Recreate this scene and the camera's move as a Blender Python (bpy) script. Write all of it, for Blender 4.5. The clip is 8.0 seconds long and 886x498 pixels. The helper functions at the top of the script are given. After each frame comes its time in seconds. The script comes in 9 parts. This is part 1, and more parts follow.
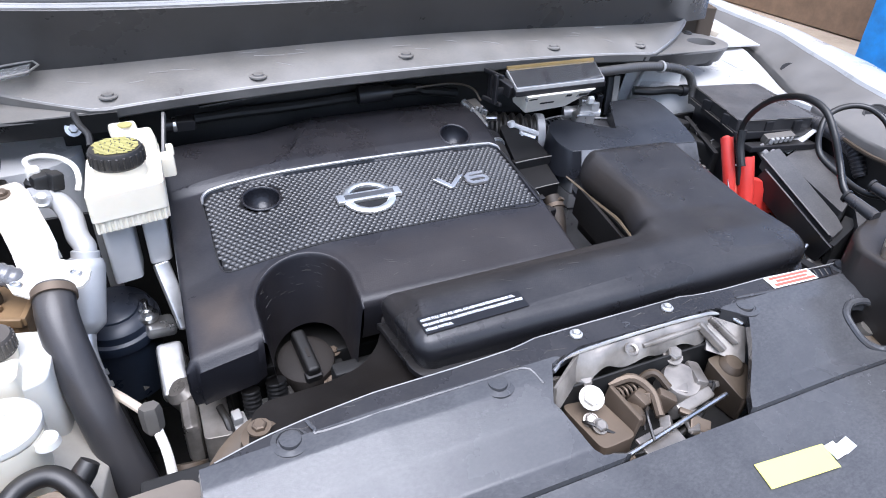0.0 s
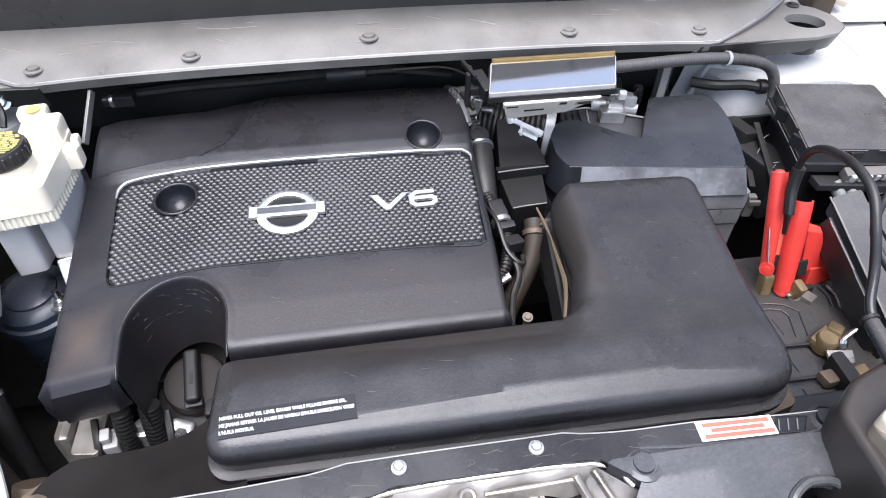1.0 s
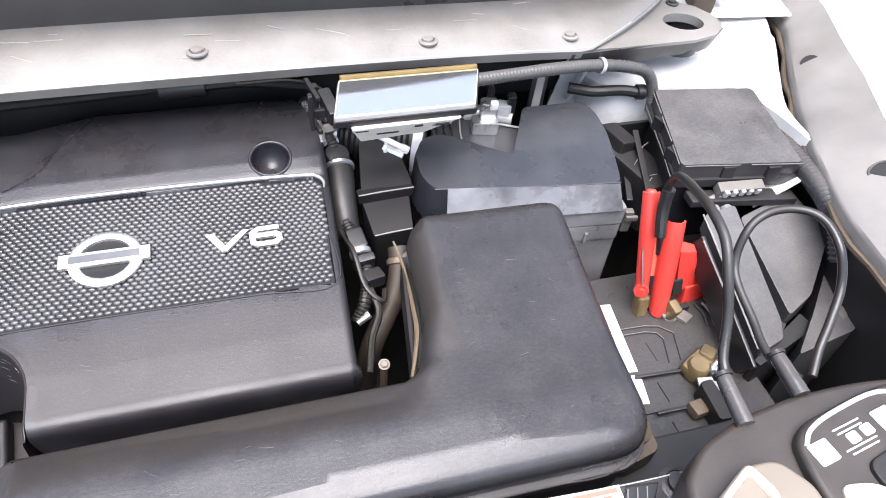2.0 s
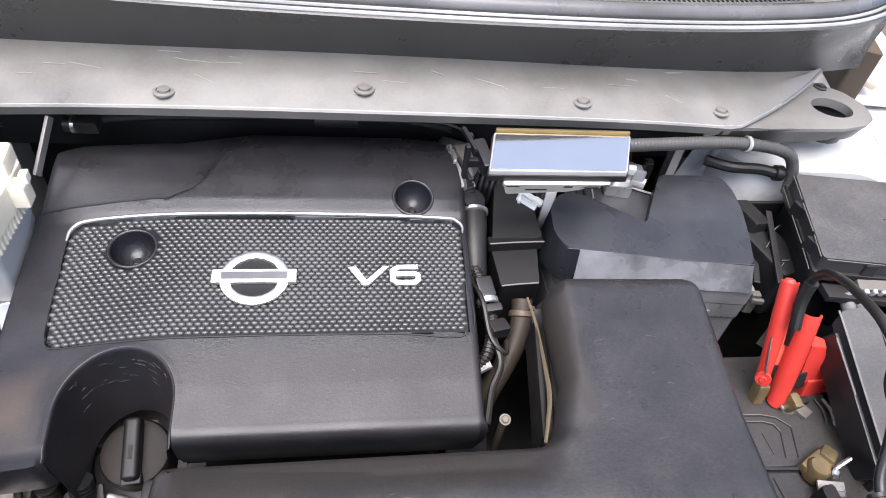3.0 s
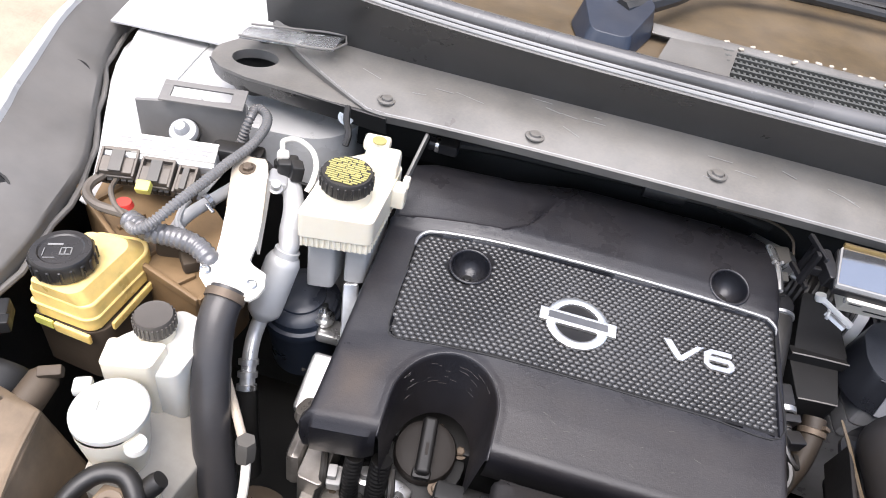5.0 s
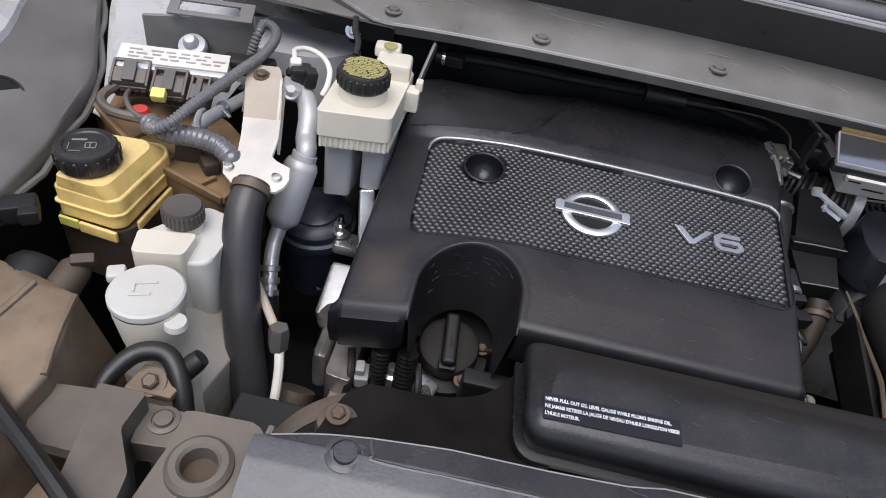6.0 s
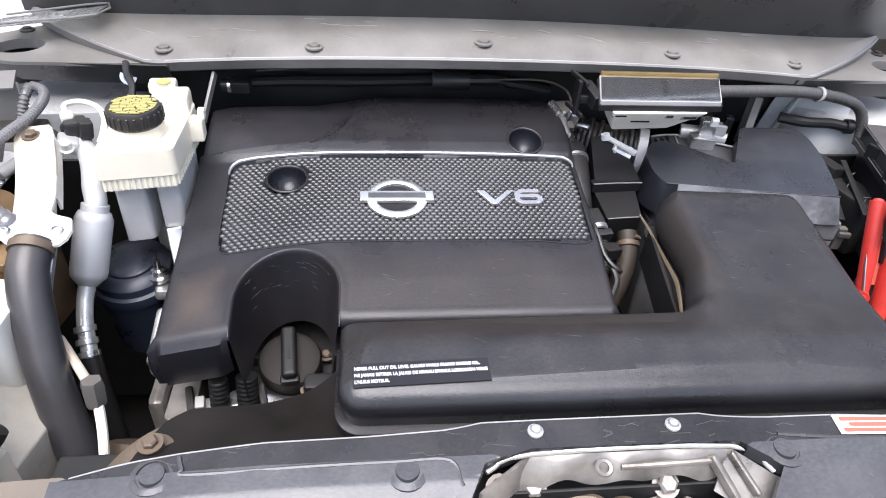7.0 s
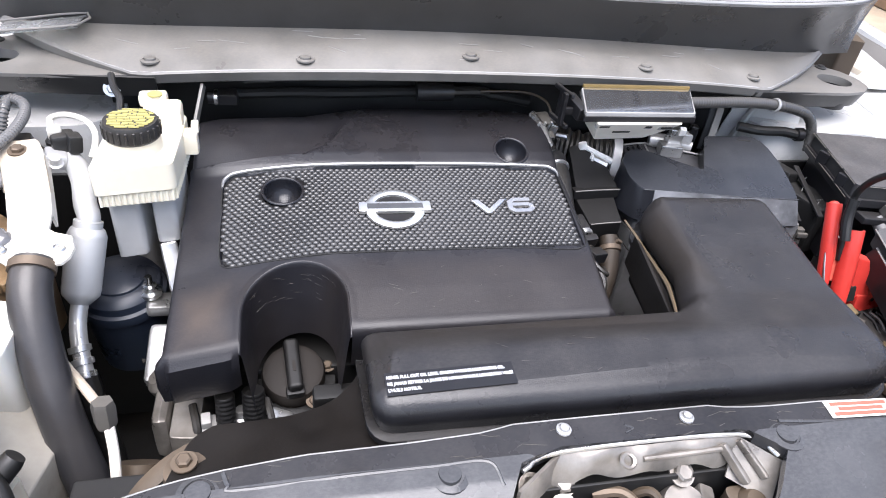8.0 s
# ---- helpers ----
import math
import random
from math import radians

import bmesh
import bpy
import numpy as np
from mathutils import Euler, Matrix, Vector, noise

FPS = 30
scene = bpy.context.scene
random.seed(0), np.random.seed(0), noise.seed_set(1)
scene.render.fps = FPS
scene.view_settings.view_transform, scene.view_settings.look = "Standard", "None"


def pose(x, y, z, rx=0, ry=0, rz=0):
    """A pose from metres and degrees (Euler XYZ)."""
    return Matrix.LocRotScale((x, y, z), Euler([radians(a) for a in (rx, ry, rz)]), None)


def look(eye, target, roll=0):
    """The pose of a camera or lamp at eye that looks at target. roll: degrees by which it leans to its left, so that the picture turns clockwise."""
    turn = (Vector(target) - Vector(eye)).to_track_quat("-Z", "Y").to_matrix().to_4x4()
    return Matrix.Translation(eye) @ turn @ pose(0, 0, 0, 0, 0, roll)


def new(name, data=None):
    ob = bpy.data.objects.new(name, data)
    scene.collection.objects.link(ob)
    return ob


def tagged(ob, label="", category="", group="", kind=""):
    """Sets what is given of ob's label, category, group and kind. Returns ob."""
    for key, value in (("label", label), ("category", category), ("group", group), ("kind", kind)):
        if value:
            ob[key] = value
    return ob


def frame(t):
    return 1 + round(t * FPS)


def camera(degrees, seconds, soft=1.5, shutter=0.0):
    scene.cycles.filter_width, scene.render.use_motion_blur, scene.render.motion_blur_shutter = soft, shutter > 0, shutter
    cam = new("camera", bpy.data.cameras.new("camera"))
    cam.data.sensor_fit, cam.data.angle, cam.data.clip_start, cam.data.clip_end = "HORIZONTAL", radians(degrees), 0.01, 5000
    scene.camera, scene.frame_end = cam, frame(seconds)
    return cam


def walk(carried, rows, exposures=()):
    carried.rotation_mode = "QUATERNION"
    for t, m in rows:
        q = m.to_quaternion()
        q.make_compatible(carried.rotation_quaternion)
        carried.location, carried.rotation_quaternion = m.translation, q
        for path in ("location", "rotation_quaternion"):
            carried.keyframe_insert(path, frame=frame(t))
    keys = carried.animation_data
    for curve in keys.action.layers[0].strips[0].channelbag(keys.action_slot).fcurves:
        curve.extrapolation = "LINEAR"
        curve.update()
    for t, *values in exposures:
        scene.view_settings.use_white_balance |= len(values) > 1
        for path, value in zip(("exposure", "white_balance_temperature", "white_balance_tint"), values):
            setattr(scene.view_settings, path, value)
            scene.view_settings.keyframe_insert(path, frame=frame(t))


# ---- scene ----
from mathutils.geometry import delaunay_2d_cdt, tessellate_polygon

cam = camera(68.8, 8.0, soft=1.0)
PATH = [
    (0, (-0.2273, -0.6844, 1.3368), (0.4727, 0.7488, 0.3045), 2.98),
    (0.3, (-0.1123, -0.6363, 1.3775), (0.2725, 0.838, 0.2423), 0.27),
    (0.5, (-0.0413, -0.6133, 1.4067), (0.2321, 0.8437, 0.2183), 0.49),
    (0.8, (0.0381, -0.5927, 1.4121), (0.2566, 0.8378, 0.1809), 0.43),
    (1, (0.0757, -0.5724, 1.4073), (0.3149, 0.7973, 0.1125), 1.08),
    (1.3, (0.129, -0.5383, 1.3928), (0.4608, 0.6903, -0.0181), 2.70),
    (1.5, (0.1604, -0.5188, 1.3922), (0.5411, 0.6816, -0.0305), 4.11),
    (1.7, (0.1886, -0.5074, 1.4032), (0.6013, 0.7297, 0.0214), 4.26),
    (2.8, (0.1138, -0.4525, 1.4449), (0.4434, 0.8454, 0.097), 8.70),
    (3, (0.0901, -0.4514, 1.4442), (0.3734, 0.8686, 0.1073), 8.52),
    (3.2, (0.0673, -0.4612, 1.4336), (0.3061, 0.8792, 0.1084), 8.11),
    (3.5, (0.0372, -0.4554, 1.4383), (0.1945, 0.8892, 0.1052), 8.37),
    (3.7, (0.0207, -0.4576, 1.4383), (0.1217, 0.8969, 0.1097), 8.05),
    (4, (-0.0091, -0.4584, 1.4395), (0.0213, 0.9073, 0.1189), 8.29),
    (4.2, (-0.0311, -0.458, 1.447), (-0.0293, 0.9092, 0.1277), 9.58),
    (4.5, (-0.0726, -0.4664, 1.4411), (-0.1421, 0.922, 0.1459), 10.75),
    (4.7, (-0.0943, -0.4719, 1.4475), (-0.2126, 0.9296, 0.1702), 12.05),
    (5.8, (-0.1443, -0.5612, 1.3817), (-0.1928, 0.8528, 0.1135), 13.42),
    (6, (-0.1386, -0.5775, 1.3658), (-0.1686, 0.835, 0.0954), 12.24),
    (6.3, (-0.1101, -0.5981, 1.3585), (-0.1073, 0.8542, 0.1335), 8.65),
    (6.5, (-0.0926, -0.6063, 1.3534), (-0.023, 0.8547, 0.1406), 7.91),
    (6.8, (-0.0613, -0.6142, 1.3507), (0.0553, 0.8895, 0.195), 4.24),
    (7, (-0.0352, -0.6147, 1.3459), (0.1895, 0.8813, 0.1963), 4.63),
    (7.2, (-0.0169, -0.6156, 1.3441), (0.2976, 0.8735, 0.2067), 4.80),
    (7.5, (-0.0122, -0.6153, 1.3461), (0.3855, 0.8591, 0.2156), 5.73),
    (7.7, (-0.0294, -0.6104, 1.3484), (0.336, 0.8616, 0.204), 6.30),
    (8, (-0.1081, -0.616, 1.3537), (0.3025, 0.8616, 0.232), 7.45),
]
EXPOSURES = [(0.0, 1.0, 5740, 14), (0.5, 0.82, 6280, 14), (0.8, 1.10, 6150, 14), (1.0, 1.17, 6080, 14), (1.3, 1.28, 6160, 14), (1.5, 1.61, 6220, 14), (1.7, 1.80, 6280, 14), (2.8, 1.24, 6330, 14), (3.0, 1.22, 6330, 14), (3.5, 1.59, 6380, 14), (4.0, 1.61, 6400, 14), (4.5, 1.54, 6430, 14),
             (4.7, 1.4, 6430, 14), (5.8, -0.1, 6180, 14), (6.0, -0.1, 6180, 14), (6.5, 0.75, 6230, 14), (7.0, 1.07, 6230, 14), (7.5, 1.09, 6230, 14), (8.0, 1.17, 6230, 14)]
walk(cam, [(t, look(eye, target, roll)) for t, eye, target, roll in PATH], EXPOSURES)

# ---- world and sun ----
SUN_ELEVATION, SUN_TURN = 70.0, 195.0
world = bpy.data.worlds.new("sky")
scene.world = world
world.use_nodes = True
wn = world.node_tree
sky = wn.nodes.new("ShaderNodeTexSky")
sky.sky_type = 'NISHITA'
sky.sun_disc = False
sky.sun_elevation = radians(SUN_ELEVATION)
sky.sun_rotation = radians(SUN_TURN)
sky.air_density, sky.dust_density, sky.ozone_density = 1.0, 1.5, 1.5
wn.nodes["Background"].inputs["Strength"].default_value = 0.15
haze = wn.nodes.new("ShaderNodeHueSaturation")
haze.inputs["Saturation"].default_value = 0.62
wn.links.new(sky.outputs[0], haze.inputs["Color"])
wn.links.new(haze.outputs[0], wn.nodes["Background"].inputs["Color"])
sun = new("sun", bpy.data.lights.new("sun", 'SUN'))
sun.data.energy = 3.2
sun.data.angle = radians(56)
sun.data.color = (1.0, 0.97, 0.95)
_a, _e = radians(SUN_TURN), radians(SUN_ELEVATION)
SUN_DIR = Vector((math.sin(_a) * math.cos(_e), math.cos(_a) * math.cos(_e), math.sin(_e)))
sun.matrix_world = look(SUN_DIR * 20, (0, 0, 0))


# ---- materials ----
def material(name, colour, rough=0.5, metal=0.0, dust=0.0, dust_colour=(0.30, 0.25, 0.19), grain=220.0, bump=0.15, blotch=9.0,
             vary=0.25, coat=0.0, trans=0.0, rough_vary=0.15, bump_size=0.0006, spec=0.5, sub=0.0, streak=0.0, leather=0.0):
    """A painted, moulded or metal surface: fine grain relief, large blotches, a film of dust that lies on upward faces."""
    m = bpy.data.materials.new(name)
    m.use_nodes = True
    t = m.node_tree
    n, l = t.nodes, t.links
    b = n["Principled BSDF"]
    co = n.new("ShaderNodeTexCoord")
    big = n.new("ShaderNodeTexNoise")
    big.inputs["Scale"].default_value, big.inputs["Detail"].default_value, big.inputs["Roughness"].default_value = blotch, 6, 0.6
    fine = n.new("ShaderNodeTexNoise")
    fine.inputs["Scale"].default_value, fine.inputs["Detail"].default_value = grain, 3
    geo = n.new("ShaderNodeNewGeometry")
    l.new(geo.outputs["Position"], big.inputs["Vector"])
    l.new(geo.outputs["Position"], fine.inputs["Vector"])
    ramp = n.new("ShaderNodeMapRange")
    ramp.inputs[1].default_value, ramp.inputs[2].default_value = 0.3, 0.7
    ramp.inputs[3].default_value, ramp.inputs[4].default_value = 1 - vary, 1 + vary
    l.new(big.outputs["Fac"], ramp.inputs[0])
    mul = n.new("ShaderNodeMix")
    mul.data_type, mul.blend_type = 'RGBA', 'MULTIPLY'
    mul.inputs["Factor"].default_value = 1.0
    mul.inputs["A"].default_value = (*colour, 1)
    l.new(ramp.outputs[0], mul.inputs["B"])
    out = mul.outputs["Result"]
    lines = None
    if streak > 0:
        # fine wiping marks, long across the car and short along it
        long = n.new("ShaderNodeMapping")
        long.inputs["Scale"].default_value = (260, 420, 420)
        l.new(geo.outputs["Position"], long.inputs["Vector"])
        lines = n.new("ShaderNodeTexNoise")
        lines.inputs["Scale"].default_value, lines.inputs["Detail"].default_value, lines.inputs["Roughness"].default_value = 1.0, 4, 0.65
        l.new(long.outputs[0], lines.inputs["Vector"])
    if dust > 0:
        up = n.new("ShaderNodeSeparateXYZ")
        l.new(geo.outputs["Normal"], up.inputs[0])
        flat = n.new("ShaderNodeMapRange")
        flat.inputs[1].default_value, flat.inputs[2].default_value = 0.25, 1.0
        flat.inputs[3].default_value, flat.inputs[4].default_value = 0.0, 1.0
        l.new(up.outputs["Z"], flat.inputs[0])
        mid = n.new("ShaderNodeTexNoise")
        mid.inputs["Scale"].default_value, mid.inputs["Detail"].default_value, mid.inputs["Roughness"].default_value = 22, 8, 0.7
        l.new(geo.outputs["Position"], mid.inputs["Vector"])
        amount = n.new("ShaderNodeMapRange")
        amount.inputs[1].default_value, amount.inputs[2].default_value = 0.3, 0.75
        amount.inputs[3].default_value, amount.inputs[4].default_value = dust * 0.35, dust
        l.new(mid.outputs["Fac"], amount.inputs[0])
        both = n.new("ShaderNodeMath")
        both.operation = 'MULTIPLY'
        l.new(flat.outputs[0], both.inputs[0])
        l.new(amount.outputs[0], both.inputs[1])
        if lines:
            wipe = n.new("ShaderNodeMapRange")
            wipe.inputs[1].default_value, wipe.inputs[2].default_value = 0.35, 0.68
            wipe.inputs[3].default_value, wipe.inputs[4].default_value = 1 - 0.8 * streak, 1 + streak
            l.new(lines.outputs["Fac"], wipe.inputs[0])
            more = n.new("ShaderNodeMath")
            more.operation = 'MULTIPLY'
            l.new(both.outputs[0], more.inputs[0])
            l.new(wipe.outputs[0], more.inputs[1])
            both = more
        mix = n.new("ShaderNodeMix")
        mix.data_type = 'RGBA'
        l.new(both.outputs[0], mix.inputs["Factor"])
        l.new(out, mix.inputs["A"])
        mix.inputs["B"].default_value = (*dust_colour, 1)
        out = mix.outputs["Result"]
    l.new(out, b.inputs["Base Color"])
    rr = n.new("ShaderNodeMapRange")
    rr.inputs[1].default_value, rr.inputs[2].default_value = 0.3, 0.7
    rr.inputs[3].default_value, rr.inputs[4].default_value = max(0.02, rough - rough_vary), min(1, rough + rough_vary)
    l.new(big.outputs["Fac"], rr.inputs[0])
    l.new(rr.outputs[0], b.inputs["Roughness"])
    b.inputs["Metallic"].default_value = metal
    b.inputs["Coat Weight"].default_value = coat
    b.inputs["Coat Roughness"].default_value = 0.08
    b.inputs["Transmission Weight"].default_value = trans
    b.inputs["Specular IOR Level"].default_value = spec
    if sub > 0:
        b.inputs["Subsurface Weight"].default_value = sub
        b.inputs["Subsurface Radius"].default_value = (0.02, 0.015, 0.01)
        b.inputs["Subsurface Scale"].default_value = 0.3
    if bump > 0:
        bp = n.new("ShaderNodeBump")
        bp.inputs["Strength"].default_value, bp.inputs["Distance"].default_value = bump, bump_size
        if lines:
            relief = n.new("ShaderNodeMath")
            relief.operation = 'MULTIPLY_ADD'
            relief.inputs[1].default_value = leather
            l.new(fine.outputs["Fac"], relief.inputs[0])
            l.new(lines.outputs["Fac"], relief.inputs[2])
            l.new(relief.outputs[0], bp.inputs["Height"])
        else:
            l.new(fine.outputs["Fac"], bp.inputs["Height"])
        l.new(bp.outputs[0], b.inputs["Normal"])
    return m


def grime_and_shade(m, boxes, colour, strength=0.85):
    """A matt film of dried mud, painted shade and reflection on parts of a surface, each given as centre and half size,
    with a ragged edge.
    """
    t = m.node_tree
    n, l = t.nodes, t.links
    b = n["Principled BSDF"]
    geo = n.new("ShaderNodeNewGeometry")
    rag = n.new("ShaderNodeTexNoise")
    rag.inputs["Scale"].default_value, rag.inputs["Detail"].default_value, rag.inputs["Roughness"].default_value = 26, 6, 0.65
    l.new(geo.outputs["Position"], rag.inputs["Vector"])
    total = None
    for centre, half, soft in boxes:
        mp = n.new("ShaderNodeMapping")
        mp.vector_type = 'TEXTURE'
        mp.inputs["Location"].default_value, mp.inputs["Scale"].default_value = centre, half
        l.new(geo.outputs["Position"], mp.inputs["Vector"])
        ab = n.new("ShaderNodeVectorMath")
        ab.operation = 'ABSOLUTE'
        l.new(mp.outputs[0], ab.inputs[0])
        xyz = n.new("ShaderNodeSeparateXYZ")
        l.new(ab.outputs[0], xyz.inputs[0])
        wide = n.new("ShaderNodeMath")
        wide.operation = 'MAXIMUM'
        l.new(xyz.outputs["X"], wide.inputs[0])
        l.new(xyz.outputs["Y"], wide.inputs[1])
        far = n.new("ShaderNodeMath")
        far.operation = 'MAXIMUM'
        l.new(wide.outputs[0], far.inputs[0])
        l.new(xyz.outputs["Z"], far.inputs[1])
        near = n.new("ShaderNodeMapRange")
        near.inputs[1].default_value, near.inputs[2].default_value = 1.0, 1.0 - soft
        near.inputs[3].default_value, near.inputs[4].default_value = 0.0, 1.0
        l.new(far.outputs[0], near.inputs[0])
        if total is None:
            total = near
        else:
            top = n.new("ShaderNodeMath")
            top.operation = 'MAXIMUM'
            l.new(total.outputs[0], top.inputs[0])
            l.new(near.outputs[0], top.inputs[1])
            total = top
    edge = n.new("ShaderNodeMapRange")
    edge.inputs[1].default_value, edge.inputs[2].default_value = 0.25, 0.7
    edge.inputs[3].default_value, edge.inputs[4].default_value = 0.55 * strength, strength
    l.new(rag.outputs["Fac"], edge.inputs[0])
    amount = n.new("ShaderNodeMath")
    amount.operation = 'MULTIPLY'
    l.new(total.outputs[0], amount.inputs[0])
    l.new(edge.outputs[0], amount.inputs[1])
    for socket, value in (("Base Color", (*colour, 1)), ("Roughness", 0.8)):
        old = b.inputs[socket].links[0].from_socket
        mix = n.new("ShaderNodeMix")
        if socket == "Base Color":
            mix.data_type = 'RGBA'
        l.new(amount.outputs[0], mix.inputs["Factor"])
        here, there, res_ = (mix.inputs["A"], mix.inputs["B"], mix.outputs["Result"]) if socket == "Base Color" else (mix.inputs[2], mix.inputs[3], mix.outputs[0])
        l.new(old, here)
        there.default_value = value
        l.new(res_, b.inputs[socket])


BLACK = material("black_moulded_plastic", (0.011, 0.011, 0.0125), 0.37, dust=0.09, dust_colour=(0.22, 0.19, 0.15), grain=420, bump=0.10, streak=0.3)
COVER = material("engine_cover_plastic", (0.011, 0.0116, 0.0150), 0.32, spec=0.44, dust=0.080, dust_colour=(0.225, 0.185, 0.155), grain=800, bump=0.24, streak=0.45, leather=1.0)
PANEL = material("dimpled_panel_plastic", (0.008, 0.008, 0.009), 0.5, grain=300, bump=0.1, dust=0.02, spec=0.25)
BUMP = material("dimple_tops", (0.076, 0.076, 0.077), 0.34, grain=300, bump=0.08, metal=0.40, dust=0.11)
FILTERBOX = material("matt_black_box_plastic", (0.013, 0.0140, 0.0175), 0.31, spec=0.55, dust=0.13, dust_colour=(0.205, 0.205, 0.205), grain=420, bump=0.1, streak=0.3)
OILCAP = material("oily_cap_plastic", (0.007, 0.007, 0.0074), 0.45, spec=0.35, dust=0.03, grain=300, bump=0.2)
DUCT = material("air_duct_plastic", (0.013, 0.013, 0.015), 0.31, dust=0.15, dust_colour=(0.22, 0.198, 0.175), grain=850, bump=0.26, bump_size=0.0005, streak=0.4, leather=1.2)
BODYPALE = material("scuffed_grey_filter_base", (0.170, 0.170, 0.173), 0.38, dust=0.4, dust_colour=(0.24, 0.22, 0.20), grain=300, bump=0.15, vary=0.40, blotch=14, streak=0.4)
GUIDE = material("dusty_guide_plastic", (0.036, 0.036, 0.037), 0.36, dust=0.35, dust_colour=(0.24, 0.22, 0.20), grain=300, bump=0.12, vary=0.3, streak=0.3)
BATTERY = material("dusty_battery_plastic", (0.018, 0.018, 0.019), 0.36, dust=0.20, dust_colour=(0.22, 0.195, 0.165), grain=420, bump=0.14, streak=0.4, vary=0.35)
STRIPBLACK = material("glossy_black_strip", (0.016, 0.016, 0.018), 0.26, dust=0.10, dust_colour=(0.22, 0.19, 0.16), grain=420, bump=0.14, streak=0.4, vary=0.4)
# Lid front's grey holds the bright reflection of the horizon.
LIDFACE = material("sky_pale_lid_face", (0.170, 0.175, 0.186), 0.30, grain=300, bump=0.12, vary=0.55, blotch=16)
SEAL = material("shiny_rubber_seal", (0.10, 0.10, 0.10), 0.24, dust=0.25, dust_colour=(0.24, 0.21, 0.18), grain=200, bump=0.1, vary=0.3)
MESH = material("dusty_mesh_plastic", (0.045, 0.046, 0.042), 0.5, dust=0.5, dust_colour=(0.23, 0.23, 0.21), grain=200, bump=0.1)
TUBEGREY = material("dark_grey_wiring_tube", (0.055, 0.053, 0.050), 0.30, dust=0.25, dust_colour=(0.20, 0.18, 0.16), grain=300, vary=0.3)
# Brown dirt on rear slope and inner side, darkened further as painted shade.
grime_and_shade(DUCT, [((0.105, -0.188, 0.95), (0.19, 0.058, 1.0), 0.6), ((0.277, -0.110, 0.95), (0.036, 0.090, 1.0), 0.6)], (0.022, 0.0155, 0.010), 0.95)
# Brown tints that paint a warm reflection on the cover's front.
grime_and_shade(COVER, [((-0.205, -0.115, 0.92), (0.030, 0.040, 1.0), 0.8)], (0.13, 0.088, 0.056), 0.36)
grime_and_shade(COVER, [((0.03, -0.115, 0.92), (0.27, 0.050, 1.0), 0.5)], (0.045, 0.032, 0.023), 0.30)
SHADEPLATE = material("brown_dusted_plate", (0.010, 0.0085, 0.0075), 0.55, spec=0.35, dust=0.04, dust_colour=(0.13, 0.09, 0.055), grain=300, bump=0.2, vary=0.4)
BROWNBLACK = material("brown_dusted_shell", (0.026, 0.023, 0.021), 0.42, dust=0.22, dust_colour=(0.125, 0.095, 0.068), grain=260, bump=0.15, vary=0.35)
CORRODED = material("corroded_terminal", (0.155, 0.112, 0.052), 0.6, metal=0.35, dust=0.4, dust_colour=(0.16, 0.12, 0.07), grain=200, bump=0.35, vary=0.5, blotch=40)
ELBOW = material("brown_dusty_elbow", (0.030, 0.022, 0.015), 0.6, dust=0.30, dust_colour=(0.105, 0.075, 0.045), vary=0.4, grain=200, bump=0.3)
CAPDISC = material("brown_grey_cap_disc", (0.016, 0.0130, 0.0110), 0.66, spec=0.3, dust=0.04, dust_colour=(0.12, 0.09, 0.065), grain=260, bump=0.15, vary=0.35)
# Near-black for black parts and, as painted shade, for the bay's depths.
DARK = material("near_black_plastic_and_shade", (0.006, 0.006, 0.006), 0.6, dust=0.03, grain=200)
RUBBER = material("black_rubber", (0.010, 0.010, 0.010), 0.40, dust=0.10, grain=260, bump=0.2)
HOSE = material("grey_rubber_hose", (0.026, 0.026, 0.029), 0.32, dust=0.24, grain=260, bump=0.25)
LOOM = material("corrugated_loom", (0.15, 0.15, 0.152), 0.28, dust=0.3, grain=300)
FILTERBODY = material("dusty_filter_base_plastic", (0.022, 0.022, 0.023), 0.36, dust=0.4, dust_colour=(0.24, 0.22, 0.20), grain=300, bump=0.15, vary=0.35, streak=0.4)
NOTCH = material("dusty_lid_step", (0.036, 0.038, 0.043), 0.38, dust=0.14, dust_colour=(0.22, 0.20, 0.18), grain=300, bump=0.2, vary=0.35)
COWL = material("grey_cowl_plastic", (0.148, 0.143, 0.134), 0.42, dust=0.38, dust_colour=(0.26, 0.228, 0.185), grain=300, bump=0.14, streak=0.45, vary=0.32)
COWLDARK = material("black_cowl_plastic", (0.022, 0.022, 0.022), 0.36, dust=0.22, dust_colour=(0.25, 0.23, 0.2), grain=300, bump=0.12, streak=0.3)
BANDDARK = material("dusty_black_band", (0.040, 0.040, 0.040), 0.34, dust=0.2, dust_colour=(0.25, 0.23, 0.2), grain=300, bump=0.12, streak=0.3, vary=0.3)
SHROUD = material("radiator_cover_plastic", (0.042, 0.043, 0.046), 0.19, dust=0.20, dust_colour=(0.27, 0.26, 0.25), grain=360, bump=0.18, streak=0.4)
PAINT = material("white_body_paint", (0.58, 0.58, 0.57), 0.32, dust=0.35, dust_colour=(0.45, 0.40, 0.33), coat=0.5, grain=60, bump=0.03, vary=0.14)
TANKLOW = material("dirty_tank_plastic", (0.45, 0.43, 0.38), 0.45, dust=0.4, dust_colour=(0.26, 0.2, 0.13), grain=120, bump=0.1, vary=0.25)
grime_and_shade(TANKLOW, [((-0.35, -0.23, 0.62), (0.4, 0.4, 0.27), 0.45)], (0.075, 0.052, 0.030), 0.95)
